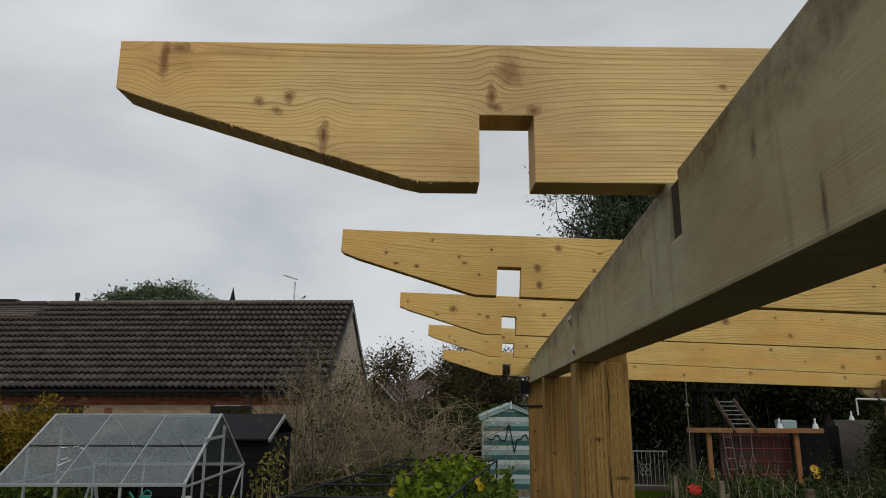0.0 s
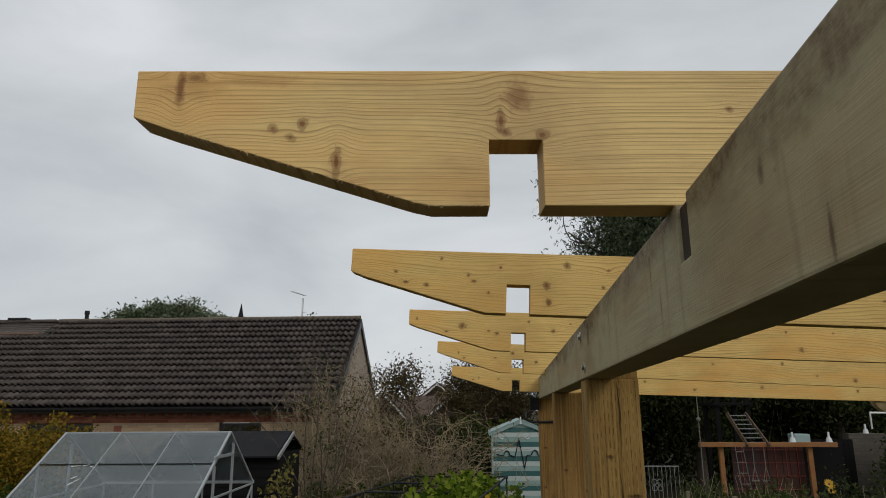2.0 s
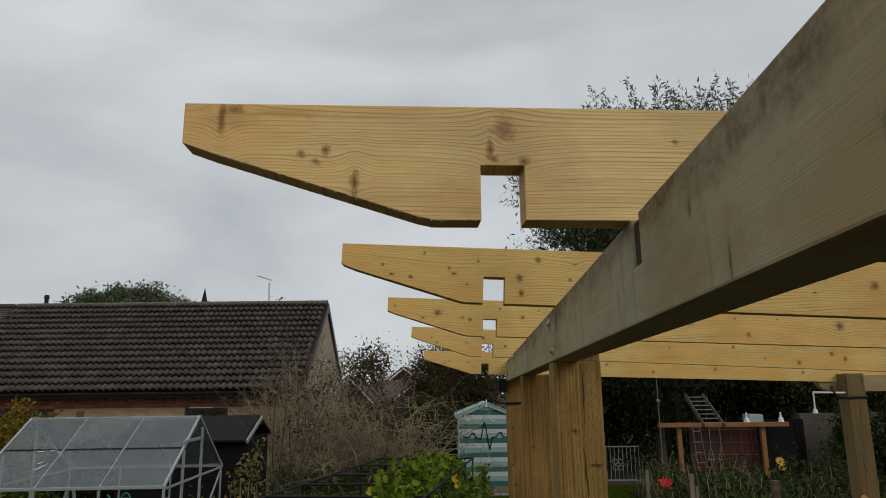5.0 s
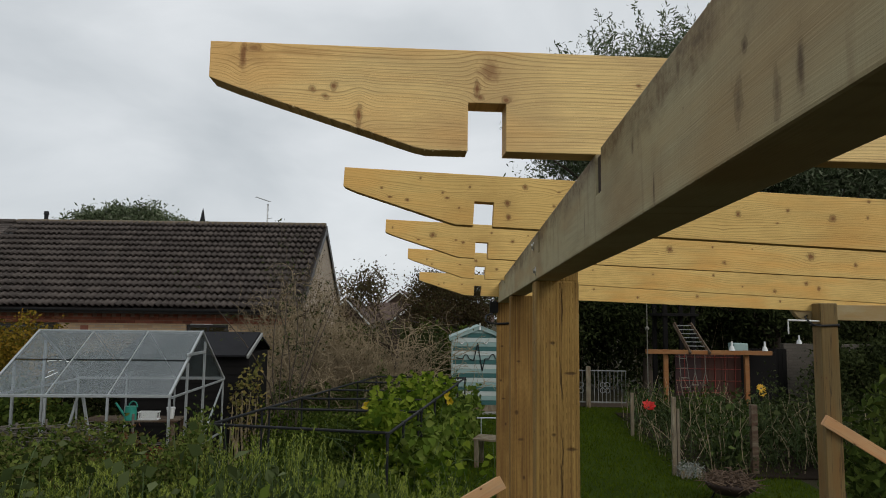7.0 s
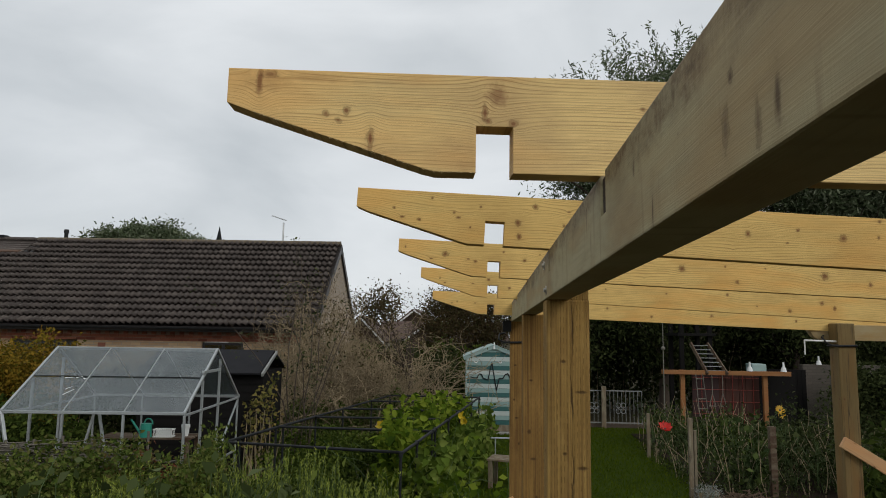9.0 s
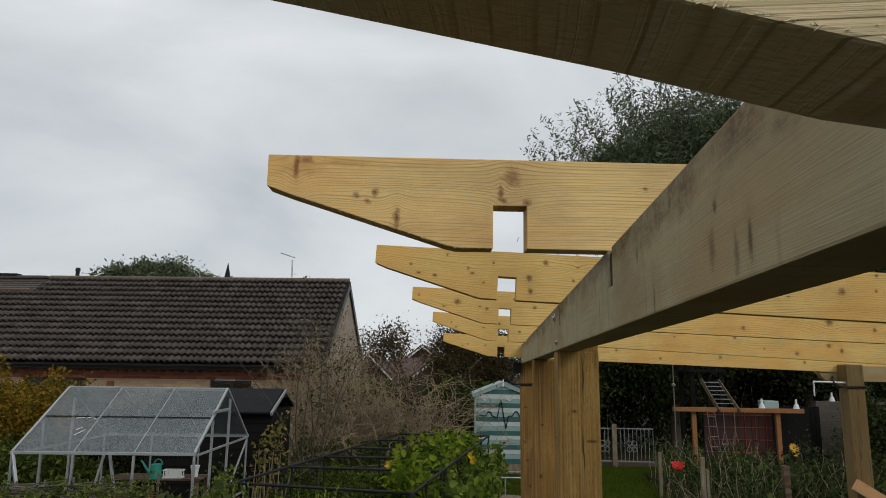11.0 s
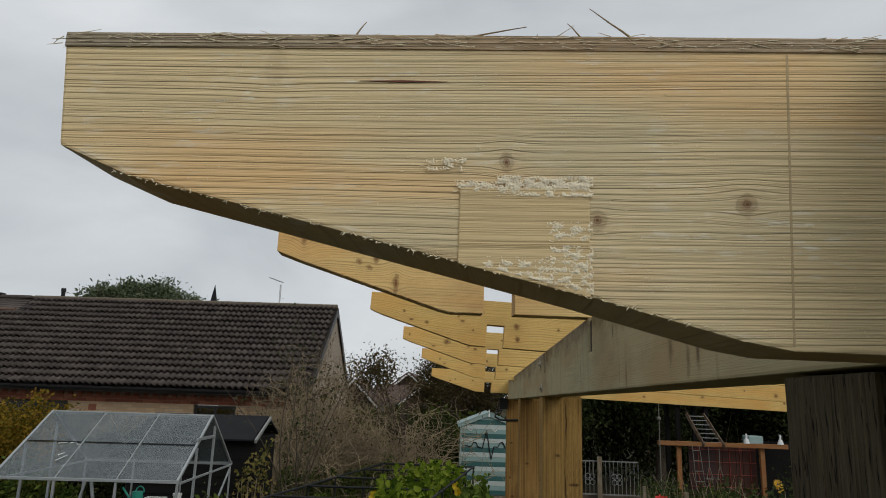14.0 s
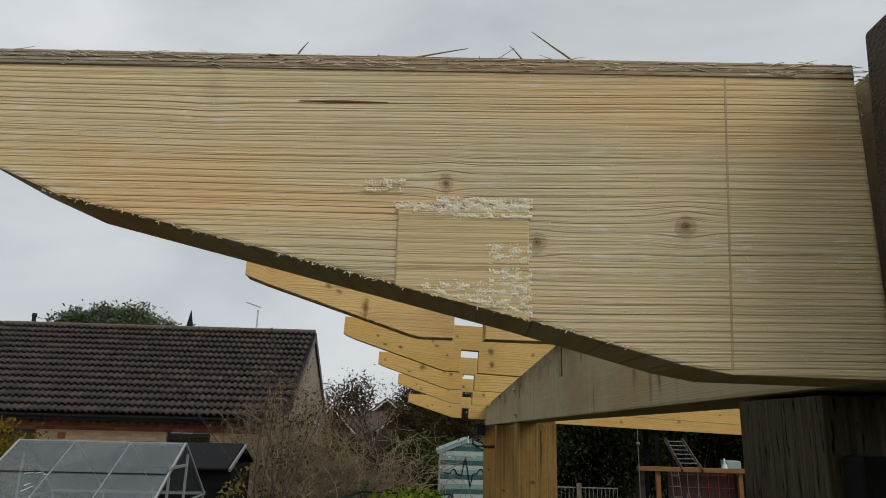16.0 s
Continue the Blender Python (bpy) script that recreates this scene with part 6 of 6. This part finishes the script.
tree("dark_tree", "dark shady garden tree beside the striped hut", (1.9, 19.0, 0), 1.6, (1.9, 18.8, 2.4), (1.7, 1.4, 1.7), leaf_dark, 0.12, 18000, 160, 7, tight=0.28, r0=0.12, hollow=0.15, floor=-1.1)


def hedge(name, label, x0, x1, y0, y1, z0, z1, leaf_mat, leaf, n, seed, wide=0.55, category="hedge", ragged=0.35, turn=0.0, round_leaf=False, face=(0, -0.5, 0.5)):
    """An uneven bank of foliage with a few stems inside."""
    rng = np.random.default_rng(seed)
    g = empty(name, pose((x0 + x1) / 2, (y0 + y1) / 2, 0, 0, 0, turn))
    hx, hy = (x1 - x0) / 2, (y1 - y0) / 2
    p = rng.uniform(-1, 1, size=(n, 3)) * (hx, hy, 1)
    top = np.array([z1 * (1 - ragged + ragged * (noise.noise(Vector((a * 1.3 + seed, b * 1.1, 0.3))) + 0.6 + 0.5 * noise.noise(Vector((a * 4.1, b * 3.7, seed))))) for a, b in p[:, :2]])
    f = (p[:, 2] + 1) / 2
    p[:, 2] = z0 + (np.maximum(top, z0 + 0.05) - z0) * f ** 0.6
    p += rng.normal(size=p.shape) * 0.04
    me = round_leaf_mesh("foliage", p, leaf, seed, wide, face=face) if round_leaf else leaf_mesh("foliage", p, leaf, seed, wide)
    link_mesh("foliage", me, leaf_mat, g)
    lines = []
    for _ in range(int(18 + hx * 14)):
        s = (rng.uniform(-hx, hx) * 0.9, rng.uniform(-hy, hy) * 0.9, 0)
        lines.append(wander_line(rng, s, (rng.normal(0, 0.1), rng.normal(0, 0.1), 1), z1 * rng.uniform(0.45, 0.75), 0.016, 0.004, 7, 0.05))
    tagged(link_mesh("branchwork", twig_mesh("branchwork", lines, 5), twig_brown, g), kind="stuff")
    return tagged(g, label, category)


hedge("hedge", "dense dark hedge closing the garden", 1.2, 16.5, 20.2, 21.6, 0, 4.4, leaf_dark, 0.15, 90000, 11, ragged=0.2)
hedge("hedge", "dark ivy hedge between shrub and striped hut", -2.6, -0.9, 14.6, 16.0, 0, 1.9, leaf_dark, 0.10, 12000, 12, ragged=0.4)
hedge("hedge", "green hedge in front of the distant houses", -7.0, 2.0, 28.0, 29.0, 0, 1.75, leaf_green, 0.16, 14000, 13, ragged=0.3)
hedge("hedge", "green shrubs behind the striped hut", -1.6, 2.4, 17.4, 18.6, 0, 1.9, leaf_green, 0.11, 9000, 14, ragged=0.45)
hedge("yellow_shrub", "golden yellow leafy shrub by the bungalow", -9.0, -6.55, 8.9, 10.3, 0, 2.05, leaf_yellow, 0.058, 42000, 15, category="shrub", ragged=0.45)
hedge("hedge", "dark tangled hedge behind the greenhouse", -7.2, -5.15, 9.4, 10.4, 0, 1.62, leaf_dark, 0.075, 16000, 28, ragged=0.35)
hedge("green_shrub", "dark green shrub in front of the golden shrub", -7.6, -5.6, 7.4, 8.6, 0, 1.35, leaf_green, 0.08, 9000, 16, category="shrub", ragged=0.5)
hedge("broadleaf_bush", "big-leaved green bush beside the tall post", 2.52, 4.6, 3.7, 4.6, 0, 2.18, leaf_green, 0.095, 9000, 17, wide=0.34, category="bush", ragged=0.45)
hedge("border_shrub", "dark green border shrubs", 4.9, 7.6, 7.8, 12.0, 0, 1.25, leaf_dark, 0.065, 15000, 18, category="shrub", ragged=0.9)
hedge("border_shrub", "leafy rose border beside the lawn", 2.9, 4.6, 9.2, 13.4, 0, 0.32, leaf_dark, 0.05, 3500, 19, category="shrub", ragged=0.9)
hedge("border_shrub", "low shrubs below the play frame", 3.7, 6.6, 13.6, 15.2, 0, 0.45, leaf_dark, 0.07, 7000, 20, category="shrub", ragged=0.6)
hedge("border_shrub", "dark shrubs in front of the brick wall", 8.3, 12.0, 15.2, 16.6, 0, 1.75, leaf_dark, 0.09, 26000, 27, category="shrub", ragged=0.5)
hedge("lavender_clump", "pale grey lavender clump by the fire bowl", 2.80, 3.12, 9.0, 9.3, 0, 0.22, leaf_grey, 0.045, 800, 21, wide=0.2, category="plant", ragged=0.4)
hedge("weedy_border", "weedy green border below the greenhouse", -5.6, -2.5, 4.5, 5.6, 0, 1.40, weed_leaf, 0.042, 52000, 22, category="plant", ragged=0.6)
hedge("autumn_plant", "orange-red autumn leaves in the border", -3.65, -2.75, 5.2, 5.7, 0.2, 1.24, leafy("autumn_leaf", (0.14, 0.045, 0.025), (0.20, 0.10, 0.04), (0.12, 0.10, 0.04)), 0.045, 1700, 23, category="plant", ragged=0.4)
hedge("young_shrub", "thin yellowing shrub by the black shed", -3.46, -3.06, 8.35, 8.72, 0.2, 1.62, leafy("pear_leaf", (0.10, 0.11, 0.03), (0.20, 0.17, 0.05), (0.28, 0.20, 0.07)), 0.065, 420, 24, category="shrub", ragged=0.5)
hedge("garden_weeds", "tangle of green weeds around the cage", -3.3, -0.4, 6.6, 12.0, 0, 0.55, leaf_green, 0.06, 18000, 25, category="plant", ragged=0.6)
hedge("garden_weeds", "olive green weeds at the foot of the bare shrub", -4.2, -0.5, 12.85, 13.3, 0, 0.85, leaf_berry, 0.055, 9000, 29, category="plant", ragged=0.7)
hedge("garden_weeds", "leafy green patch under the far shrub", -3.2, -1.0, 8.2, 10.4, 0, 0.8, leaf_rosemary, 0.06, 9000, 26, category="plant", ragged=0.6)

# twiggy shrub, nearly bare
twiggy = empty("bare_shrub", pose(-2.78, 13.6, 0) @ Matrix.Diagonal((1.35, 1.0, 1.12, 1)))
rng = np.random.default_rng(31)
lines, tips = [], []
for _ in range(150):
    s = np.array([rng.uniform(-0.85, 0.75), rng.uniform(-0.5, 0.5), 0.0])
    lean = np.array([s[0] * 0.42 + rng.normal(0, 0.28), rng.normal(0, 0.2), 1.0])
    h = rng.uniform(1.2, 2.7) * (1.0 - 0.22 * abs(s[0] + 0.1))
    stem = wander_line(rng, s, lean, h, rng.uniform(0.008, 0.017), 0.003, 12, 0.19, 0.03)
    lines.append(stem)
    for _ in range(11):
        p = stem[rng.integers(3, 13)]
        tw = wander_line(rng, p[:3], rng.normal(size=3) * 0.8 + np.array([s[0] * 0.3, 0, 0.75]), rng.uniform(0.2, 0.85), 0.005, 0.0022, 7, 0.26)
        lines.append(tw)
        tips.append(tw[-1][:3])
        tips.append(tw[-2][:3])
        q = tw[rng.integers(2, 6)]
        lines.append(wander_line(rng, q[:3], rng.normal(size=3) + np.array([0, 0, 0.2]), rng.uniform(0.1, 0.40), 0.0034, 0.0018, 5, 0.28))
link_mesh("branchwork", twig_mesh("branchwork", lines, 4), twig_brown, twiggy)
tips = np.array(tips)
sel = tips[rng.uniform(size=len(tips)) < np.clip((tips[:, 2] - 1.0) / 2.6, 0.05, 0.6)]
link_mesh("foliage", leaf_mesh("foliage", np.repeat(sel, 3, 0) + rng.normal(size=(len(sel) * 3, 3)) * 0.04, 0.06, 31, 0.4), leaf_rust, twiggy)
tagged(twiggy, "large brown twiggy shrub with sparse dull leaves", "shrub")
copy_thing(twiggy, pose(-3.95, 14.0, 0, 0, 0, 150) @ Matrix.Diagonal((0.75, 0.6, 1.2, 1)))
# thin climber reaching above the roofline
climb = empty("climber", pose(-2.95, 9.3, 0))
lines, tips = [], []
for k in range(9):
    stem = wander_line(rng, (rng.normal(0, 0.10), rng.normal(0, 0.1), 0), (rng.normal(0, 0.02), 0, 1), 3.78 - 0.16 * k, 0.012, 0.003, 14, 0.07)
    lines.append(stem)
    for _ in range(16):
        p = stem[rng.integers(4, 15)]
        tw = wander_line(rng, p[:3], rng.normal(size=3) + np.array([0, 0, 0.3]), rng.uniform(0.08, 0.3), 0.004, 0.0015, 4, 0.3)
        lines.append(tw)
        tips.append(tw[-1][:3])
link_mesh("branchwork", twig_mesh("branchwork", lines, 4), bark, climb)
tips = np.array(tips)
link_mesh("foliage", leaf_mesh("foliage", np.repeat(tips, 5, 0) + rng.normal(size=(len(tips) * 5, 3)) * 0.05, 0.048, 33, 0.5), leaf_dark, climb)
tagged(climb, "thin straggly climber with small dull leaves", "climber")
# second bare shrub further right with dark leaf tips
tree("thin_tree", "slender dark-leaved tree beside the bare shrub", (-1.75, 13.6, 0), 1.6, (-2.45, 13.6, 2.75), (0.75, 0.5, 0.58), leaf_rust, 0.070, 2400, 100, 35, tight=0.12, r0=0.05, limbs=14, hollow=0.2)


def rosemary(x, y, w, d, h, n, seed):
    rng = np.random.default_rng(seed)
    g = empty("rosemary_bush", pose(x, y, 0))
    lines, P, Hd, P2, Hd2 = [], [], [], [], []
    for _ in range(n):
        s = np.array([rng.uniform(-w, w), rng.uniform(-d, d), 0.15])
        hh = h * rng.uniform(0.62, 1.05) * (1 - 0.25 * (s[0] / w) ** 2)
        st = wander_line(rng, s, (rng.normal(0, 0.10), rng.normal(0, 0.09), 1), hh - 0.15, 0.005, 0.002, 7, 0.06, 0.04)
        lines.append(st)
        q = np.array(st)[:, :3]
        k = 104
        f = (0.30 + 0.70 * rng.uniform(0, 1, k) ** 0.75) * 7
        i = np.minimum(f.astype(int), 6)
        pos = q[i] + (q[i + 1] - q[i]) * (f - i)[:, None]
        a = rng.uniform(0, math.tau, k)
        hd = np.stack([np.cos(a) * 0.62, np.sin(a) * 0.62, np.full(k, 1.35)], 1)
        young = f > 7 * rng.uniform(0.72, 0.96)
        P.append(pos[~young])
        Hd.append(hd[~young])
        P2.append(pos[young])
        Hd2.append(hd[young])
    link_mesh("branchwork", twig_mesh("branchwork", lines, 4), stem_green, g)
    link_mesh("foliage", leaf_mesh("foliage", np.concatenate(P), 0.030, seed, 0.13, heading=np.concatenate(Hd)), leaf_rosemary, g)
    link_mesh("shoot_growth", leaf_mesh("shoot_growth", np.concatenate(P2), 0.031, seed + 1, 0.15, heading=np.concatenate(Hd2)), leaf_tip, g, label="pale yellow-green shoot tips")
    return tagged(g, "green rosemary bush with upright spiky stems", "bush", "rosemary bushes")


for i, (x, y, w, h) in enumerate(((-2.45, 5.15, 0.5, 1.22), (-1.80, 5.3, 0.45, 1.20), (-1.15, 5.2, 0.45, 1.0), (-0.45, 4.9, 0.45, 0.86), (-3.35, 4.7, 0.45, 1.0),
                                  (-1.35, 4.45, 0.5, 1.0), (-0.55, 4.2, 0.45, 0.95), (-2.2, 4.3, 0.5, 1.0), (-3.0, 3.9, 0.5, 0.85), (-3.6, 4.35, 0.45, 0.95), (-2.95, 4.75, 0.45, 1.12))):
    rosemary(x, y, w, 0.42, h, 230, 50 + i)


def bramble(label, x, y, w, d, h, leaf, n, seed, material=None):
    rng = np.random.default_rng(seed)
    g = empty("bramble_bush", pose(x, y, 0))
    lines, P = [], []
    for _ in range(int(26 * w / 0.4)):
        s = (rng.uniform(-w, w), rng.uniform(-d, d), 0)
        st = wander_line(rng, s, (rng.normal(0, 0.25), rng.normal(0, 0.25), 1), h * rng.uniform(0.7, 1.1), 0.006, 0.003, 6, 0.14)
        lines.append(st)
        P += [p[:3] for p in st[2:]]
    link_mesh("branchwork", twig_mesh("branchwork", lines, 5), stem_green, g)
    P = np.array(P)
    P = P[rng.integers(0, len(P), n)] + rng.normal(size=(n, 3)) * 0.07
    link_mesh("foliage", leaf_mesh("foliage", P, leaf * 1.1, seed, 0.62, droop=0.35), material or leaf_berry, g)
    return tagged(g, label, "bush")


bramble("raspberry bush with broad dull green leaves", -1.75, 3.95, 0.35, 0.3, 0.92, 0.106, 231, 71, leaf_pale)
bramble("raspberry bush with broad dull green leaves", -3.75, 4.0, 0.35, 0.3, 0.95, 0.125, 187, 72, leaf_pale)
bramble("raspberry bush with broad dull green leaves", -2.55, 4.35, 0.35, 0.3, 0.98, 0.094, 209, 74, leaf_pale)
bramble("raspberry bush with broad dull green leaves", -1.55, 4.6, 0.4, 0.3, 0.98, 0.094, 231, 75, leaf_pale)
bramble("tall raspberry cane with broad dull green leaves", -1.72, 3.25, 0.17, 0.16, 1.42, 0.088, 170, 171, leaf_pale)
bramble("tall raspberry cane with broad green leaves", -1.36, 3.15, 0.15, 0.15, 1.24, 0.085, 140, 172, leaf_trail)
bramble("tall raspberry cane with broad dull green leaves", -3.02, 3.45, 0.15, 0.15, 1.36, 0.088, 110, 173, leaf_pale)
bramble("leafy green bush below the vine", -0.35, 6.3, 0.4, 0.35, 1.0, 0.09, 420, 76, leaf_vine)
bramble("raspberry bush with broad dull green leaves", -0.95, 3.7, 0.3, 0.3, 0.78, 0.106, 165, 73, leaf_pale)

rng = np.random.default_rng(90)
border_leaves = (leaf_dark, leaf_shade, leaf_dark, leaf_shade, leaf_rosemary)
for i in range(26):
    x, y = rng.uniform(3.0, 5.4), rng.uniform(9.3, 14.6)
    x = max(x, 2.75 + 0.25 * (y < 11))
    bramble("loose leafy perennial in the shrub border", x, y, rng.uniform(0.16, 0.34), 0.25, rng.uniform(0.5, 1.05), rng.uniform(0.045, 0.10), int(rng.uniform(120, 260)), 80 + i, border_leaves[i % 5])
dead = empty("dry_stems", pose(0, 0, 0))
lines = []
for _ in range(90):
    x, y = rng.uniform(2.9, 5.2), rng.uniform(9.2, 14.4)
    lines.append(wander_line(rng, (x, y, 0), (rng.normal(0, 0.25), rng.normal(0, 0.2), 1), rng.uniform(0.5, 1.25), 0.006, 0.003, 8, 0.13))
tagged(link_mesh("branchwork", twig_mesh("branchwork", lines, 4), twig_brown, dead), kind="stuff")
tagged(dead, "thin dry flower stems in the shrub border", "stems")

# squash vine over the fruit cage
vine = empty("squash_vine", pose(0, 0, 0))
rng = np.random.default_rng(41)
n = 3000
f = rng.uniform(0.02, 0.95, n)
side = rng.uniform(0, 1, n) ** 1.6
ax, ay = -1.01 + 0.735 * f, 6.36 + 6.19 * f
px = ax - side * (0.15 + 0.75 * np.clip(f * 2.2, 0, 1)) - 0.10
bulge = np.array([noise.noise(Vector((a * 1.4, b * 1.1, 4.0))) for a, b in zip(px, ay)])
pz = np.where(rng.uniform(size=n) < 0.45, 0.96 + 0.24 * bulge + rng.normal(0, 0.10, n), rng.uniform(0.15, 1.05, n))
pts = np.stack([px, ay + rng.normal(0, 0.1, n), pz], 1)
link_mesh("foliage", round_leaf_mesh("foliage", pts, 0.10, 41, 0.92, face=(0.1, -0.35, 0.7)), leaf_vine, vine)
low = np.stack([ax[:1700] + rng.uniform(-0.1, 0.40, 1700), ay[:1700], rng.uniform(0.05, 1.02, 1700) * (1 - 0.3 * rng.uniform(size=1700))], 1)
link_mesh("lower_foliage", round_leaf_mesh("lower_foliage", low, 0.105, 42, 0.9, face=(0.1, -0.6, 0.6)), leaf_trail, vine, label="leafy lower part")
lines = [wander_line(rng, (x, y, 0), (rng.normal(0, 0.3), 0.1, 1), 1.2, 0.008, 0.003, 8, 0.2) for x, y in zip(px[:60], ay[:60])]
link_mesh("branchwork", twig_mesh("branchwork", lines, 5), stem_green, vine)
tagged(vine, "bright green squash vine sprawling over the cage", "vine")


squash_petal = plain("squash_petal", (0.80, 0.62, 0.04), 0.5, vary=0.3)


def flower(name, label, m, petals, radius, stem_h, petal_mat, centre_mat, layers=2, cup=0.3):
    g = empty(name, m)
    tube("stem", (0, 0, -stem_h), (0, 0, 0), 0.006, stem_green, g, 6)
    for L in range(layers):
        for k in range(petals):
            bm = bmesh.new()
            a = math.tau * (k + 0.5 * L) / petals
            d, s = Vector((math.cos(a), math.sin(a), cup + 0.25 * L)), Vector((-math.sin(a), math.cos(a), 0))
            w = radius * 1.9 / petals * 1.6
            vs = [bm.verts.new(p) for p in (Vector((0, 0, 0.002)), d * radius * 0.55 + s * w, d * radius, d * radius * 0.55 - s * w)]
            bm.faces.new(vs)
            bmesh.ops.solidify(bm, geom=bm.faces[:], thickness=0.0015)
            part("petal", bm, petal_mat, g)
    bm = bmesh.new()
    bmesh.ops.create_icosphere(bm, subdivisions=2, radius=radius * 0.3)
    for v in bm.verts:
        v.co.z *= 0.5
    part("centre", bm, centre_mat, g)
    return tagged(g, label, "flower")


flower("poppy", "large bright red flower above the border", pose(3.12, 12.0, 0.60, 35, 0, 0), 6, 0.13, 0.62, red_petal, dark_paint, 2, 0.5)
flower("sunflower", "yellow sunflower by the border", pose(6.25, 14.6, 0.72, 55, 10, 0), 13, 0.11, 0.75, yellow_petal, dark_paint, 2, 0.15)
flower("sunflower", "yellow sunflower by the border", pose(6.33, 14.7, 0.60, 65, -15, 0), 11, 0.09, 0.60, yellow_petal, dark_paint, 2, 0.15)
for x, y, z in ((-0.52, 10.3, 0.93), (-0.50, 10.45, 0.82), (-1.62, 9.0, 0.93), (-1.60, 9.1, 0.76)):
    flower("squash_flower", "yellow squash flower on the vine", pose(x, y, z, 60, 0, 20 * x), 5, 0.075, 0.12, squash_petal, squash_petal, 1, 1.1)

# lawn blades, too many to count
rng = np.random.default_rng(61)
n = 46000
gx, gy = rng.uniform(-0.3, 4.4, n), rng.uniform(5.0, 16.4, n)
way = np.stack([rng.normal(0, 0.5, n), rng.normal(0, 0.5, n), np.full(n, 1.0)], 1)
lawn = link_mesh("grass", leaf_mesh("grass", np.stack([gx, gy, np.zeros(n)], 1), 0.06, 61, 0.14, heading=way), grass_blade)
tagged(lawn, "short damp green lawn grass", "grass", kind="stuff")
turf = part("lawn", board(-0.6, 4.5, 4.4, 16.5, -0.05, 0.006, 0), lawn_mat)
tagged(turf, "damp green lawn behind the pergola", "lawn", kind="structure")
bed = part("flower_bed", board(-6.5, -0.05, 3.2, 6.3, 0.0, 0.05, 0.02), soil)
tagged(bed, "dark soil of the garden bed", "soil", kind="structure")
bed2 = part("flower_bed", board(3.2, 7.8, 9.2, 15.4, 0.0, 0.04, 0.02), soil)
tagged(bed2, "dark soil of the shrub border", "soil", kind="structure")
# ---- roof tiles, ridge course and bricks of the bungalow ----
ROWS = 15
GAUGE, COVER = (SLOPE + 0.06) / ROWS, 0.302
tverts, tfaces = [], []
NS = 12
for row, (yy, base) in enumerate(((0.0, 0.084), (-GAUGE - 0.04, 0.000))):
    for k in range(NS + 1):
        f = k / NS
        h = 0.064 * (0.5 + 0.5 * math.cos(f * 4 * math.pi - 0.7)) ** 0.9
        tverts.append((f * (COVER + 0.004), yy, base + h))
for k in range(NS + 1):
    x, yy, z = tverts[k]
    tverts.append((x, yy - 0.035, z - 0.060))
for k in range(NS):
    tfaces.append((k, k + 1, NS + 2 + k, NS + 1 + k))
    tfaces.append((2 * NS + 2 + k, 2 * NS + 3 + k, k + 1, k))
tile_me = mesh_np("tile", np.array(tverts) * (1, -1, 1), np.array(tfaces)[:, ::-1])
tile_me.materials.append(tile_mat)
roof_m = pose(0, 0, RZ) @ pose(0, 0, 0, math.degrees(PITCH), 0, 0)
cols = int(LEN / COVER)
rest_v, rest_f = [], []
rng = np.random.default_rng(77)
base_v = np.array(tverts) * (1, -1, 1)
for c in range(cols):
    for r in range(ROWS):
        x = -COVER * (c + 1)
        y = -GAUGE * (r + 1)
        dz, dr = rng.normal(0, 0.0025), rng.normal(0, 0.25)
        m = roof_m @ pose(x + rng.normal(0, 0.002), y, 0.012 + dz, 0, 0, dr)
        if c < 21:
            ob = new("tile", tile_me)
            ob.parent = house
            ob.matrix_local = m
        else:
            rest_f.append(np.array(tfaces)[:, ::-1] + len(rest_v) * len(base_v))
            rest_v.append(base_v @ np.array(m.to_3x3()).T + np.array(m.translation))
step_v, step_f = [], []
for c in range(cols, cols + 9):
    for r in range(3, ROWS):
        m = roof_m @ pose(-COVER * (c + 1) + rng.normal(0, 0.002), -GAUGE * (r + 1), 0.012 + rng.normal(0, 0.0025), 0, 0, rng.normal(0, 0.25))
        step_f.append(np.array(tfaces)[:, ::-1] + len(step_v) * len(base_v))
        step_v.append(base_v @ np.array(m.to_3x3()).T + np.array(m.translation))
tagged(link_mesh("tiles", mesh_np("tiles", np.concatenate(step_v), np.concatenate(step_f)), tile_rest, house2), kind="stuff")
rest = link_mesh("tiles", mesh_np("tiles", np.concatenate(rest_v), np.concatenate(rest_f)), tile_rest, house)
tagged(rest, kind="stuff")
# red brick courses and dentils under the eaves
bk = board(0, 0.215, -0.012, 0.05, 0, 0.065, 0.003)
brick_me = bpy.data.meshes.new("brick")
bk.to_mesh(brick_me)
bk.free()
brick_me.materials.append(brick_red)
bk = board(0, 0.1025, -0.030, 0.05, 0, 0.065, 0.003)
dentil_me = bpy.data.meshes.new("dentil_brick")
bk.to_mesh(dentil_me)
bk.free()
dentil_me.materials.append(brick_red)
for course in range(2):
    z = WT + 0.005 + 0.075 * course
    for k in range(int((LEN - 0.3) / 0.225)):
        ob = new("brick", brick_me)
        ob.parent = house
        ob.matrix_local = pose(-0.36 - 0.225 * k - 0.112 * (course % 2), wy - 0.003, z)
for k in range(int((LEN - 0.3) / 0.225)):
    ob = new("brick", dentil_me)
    ob.parent = house
    ob.matrix_local = pose(-0.36 - 0.225 * k, wy - 0.003, WT + 0.005 + 0.15)
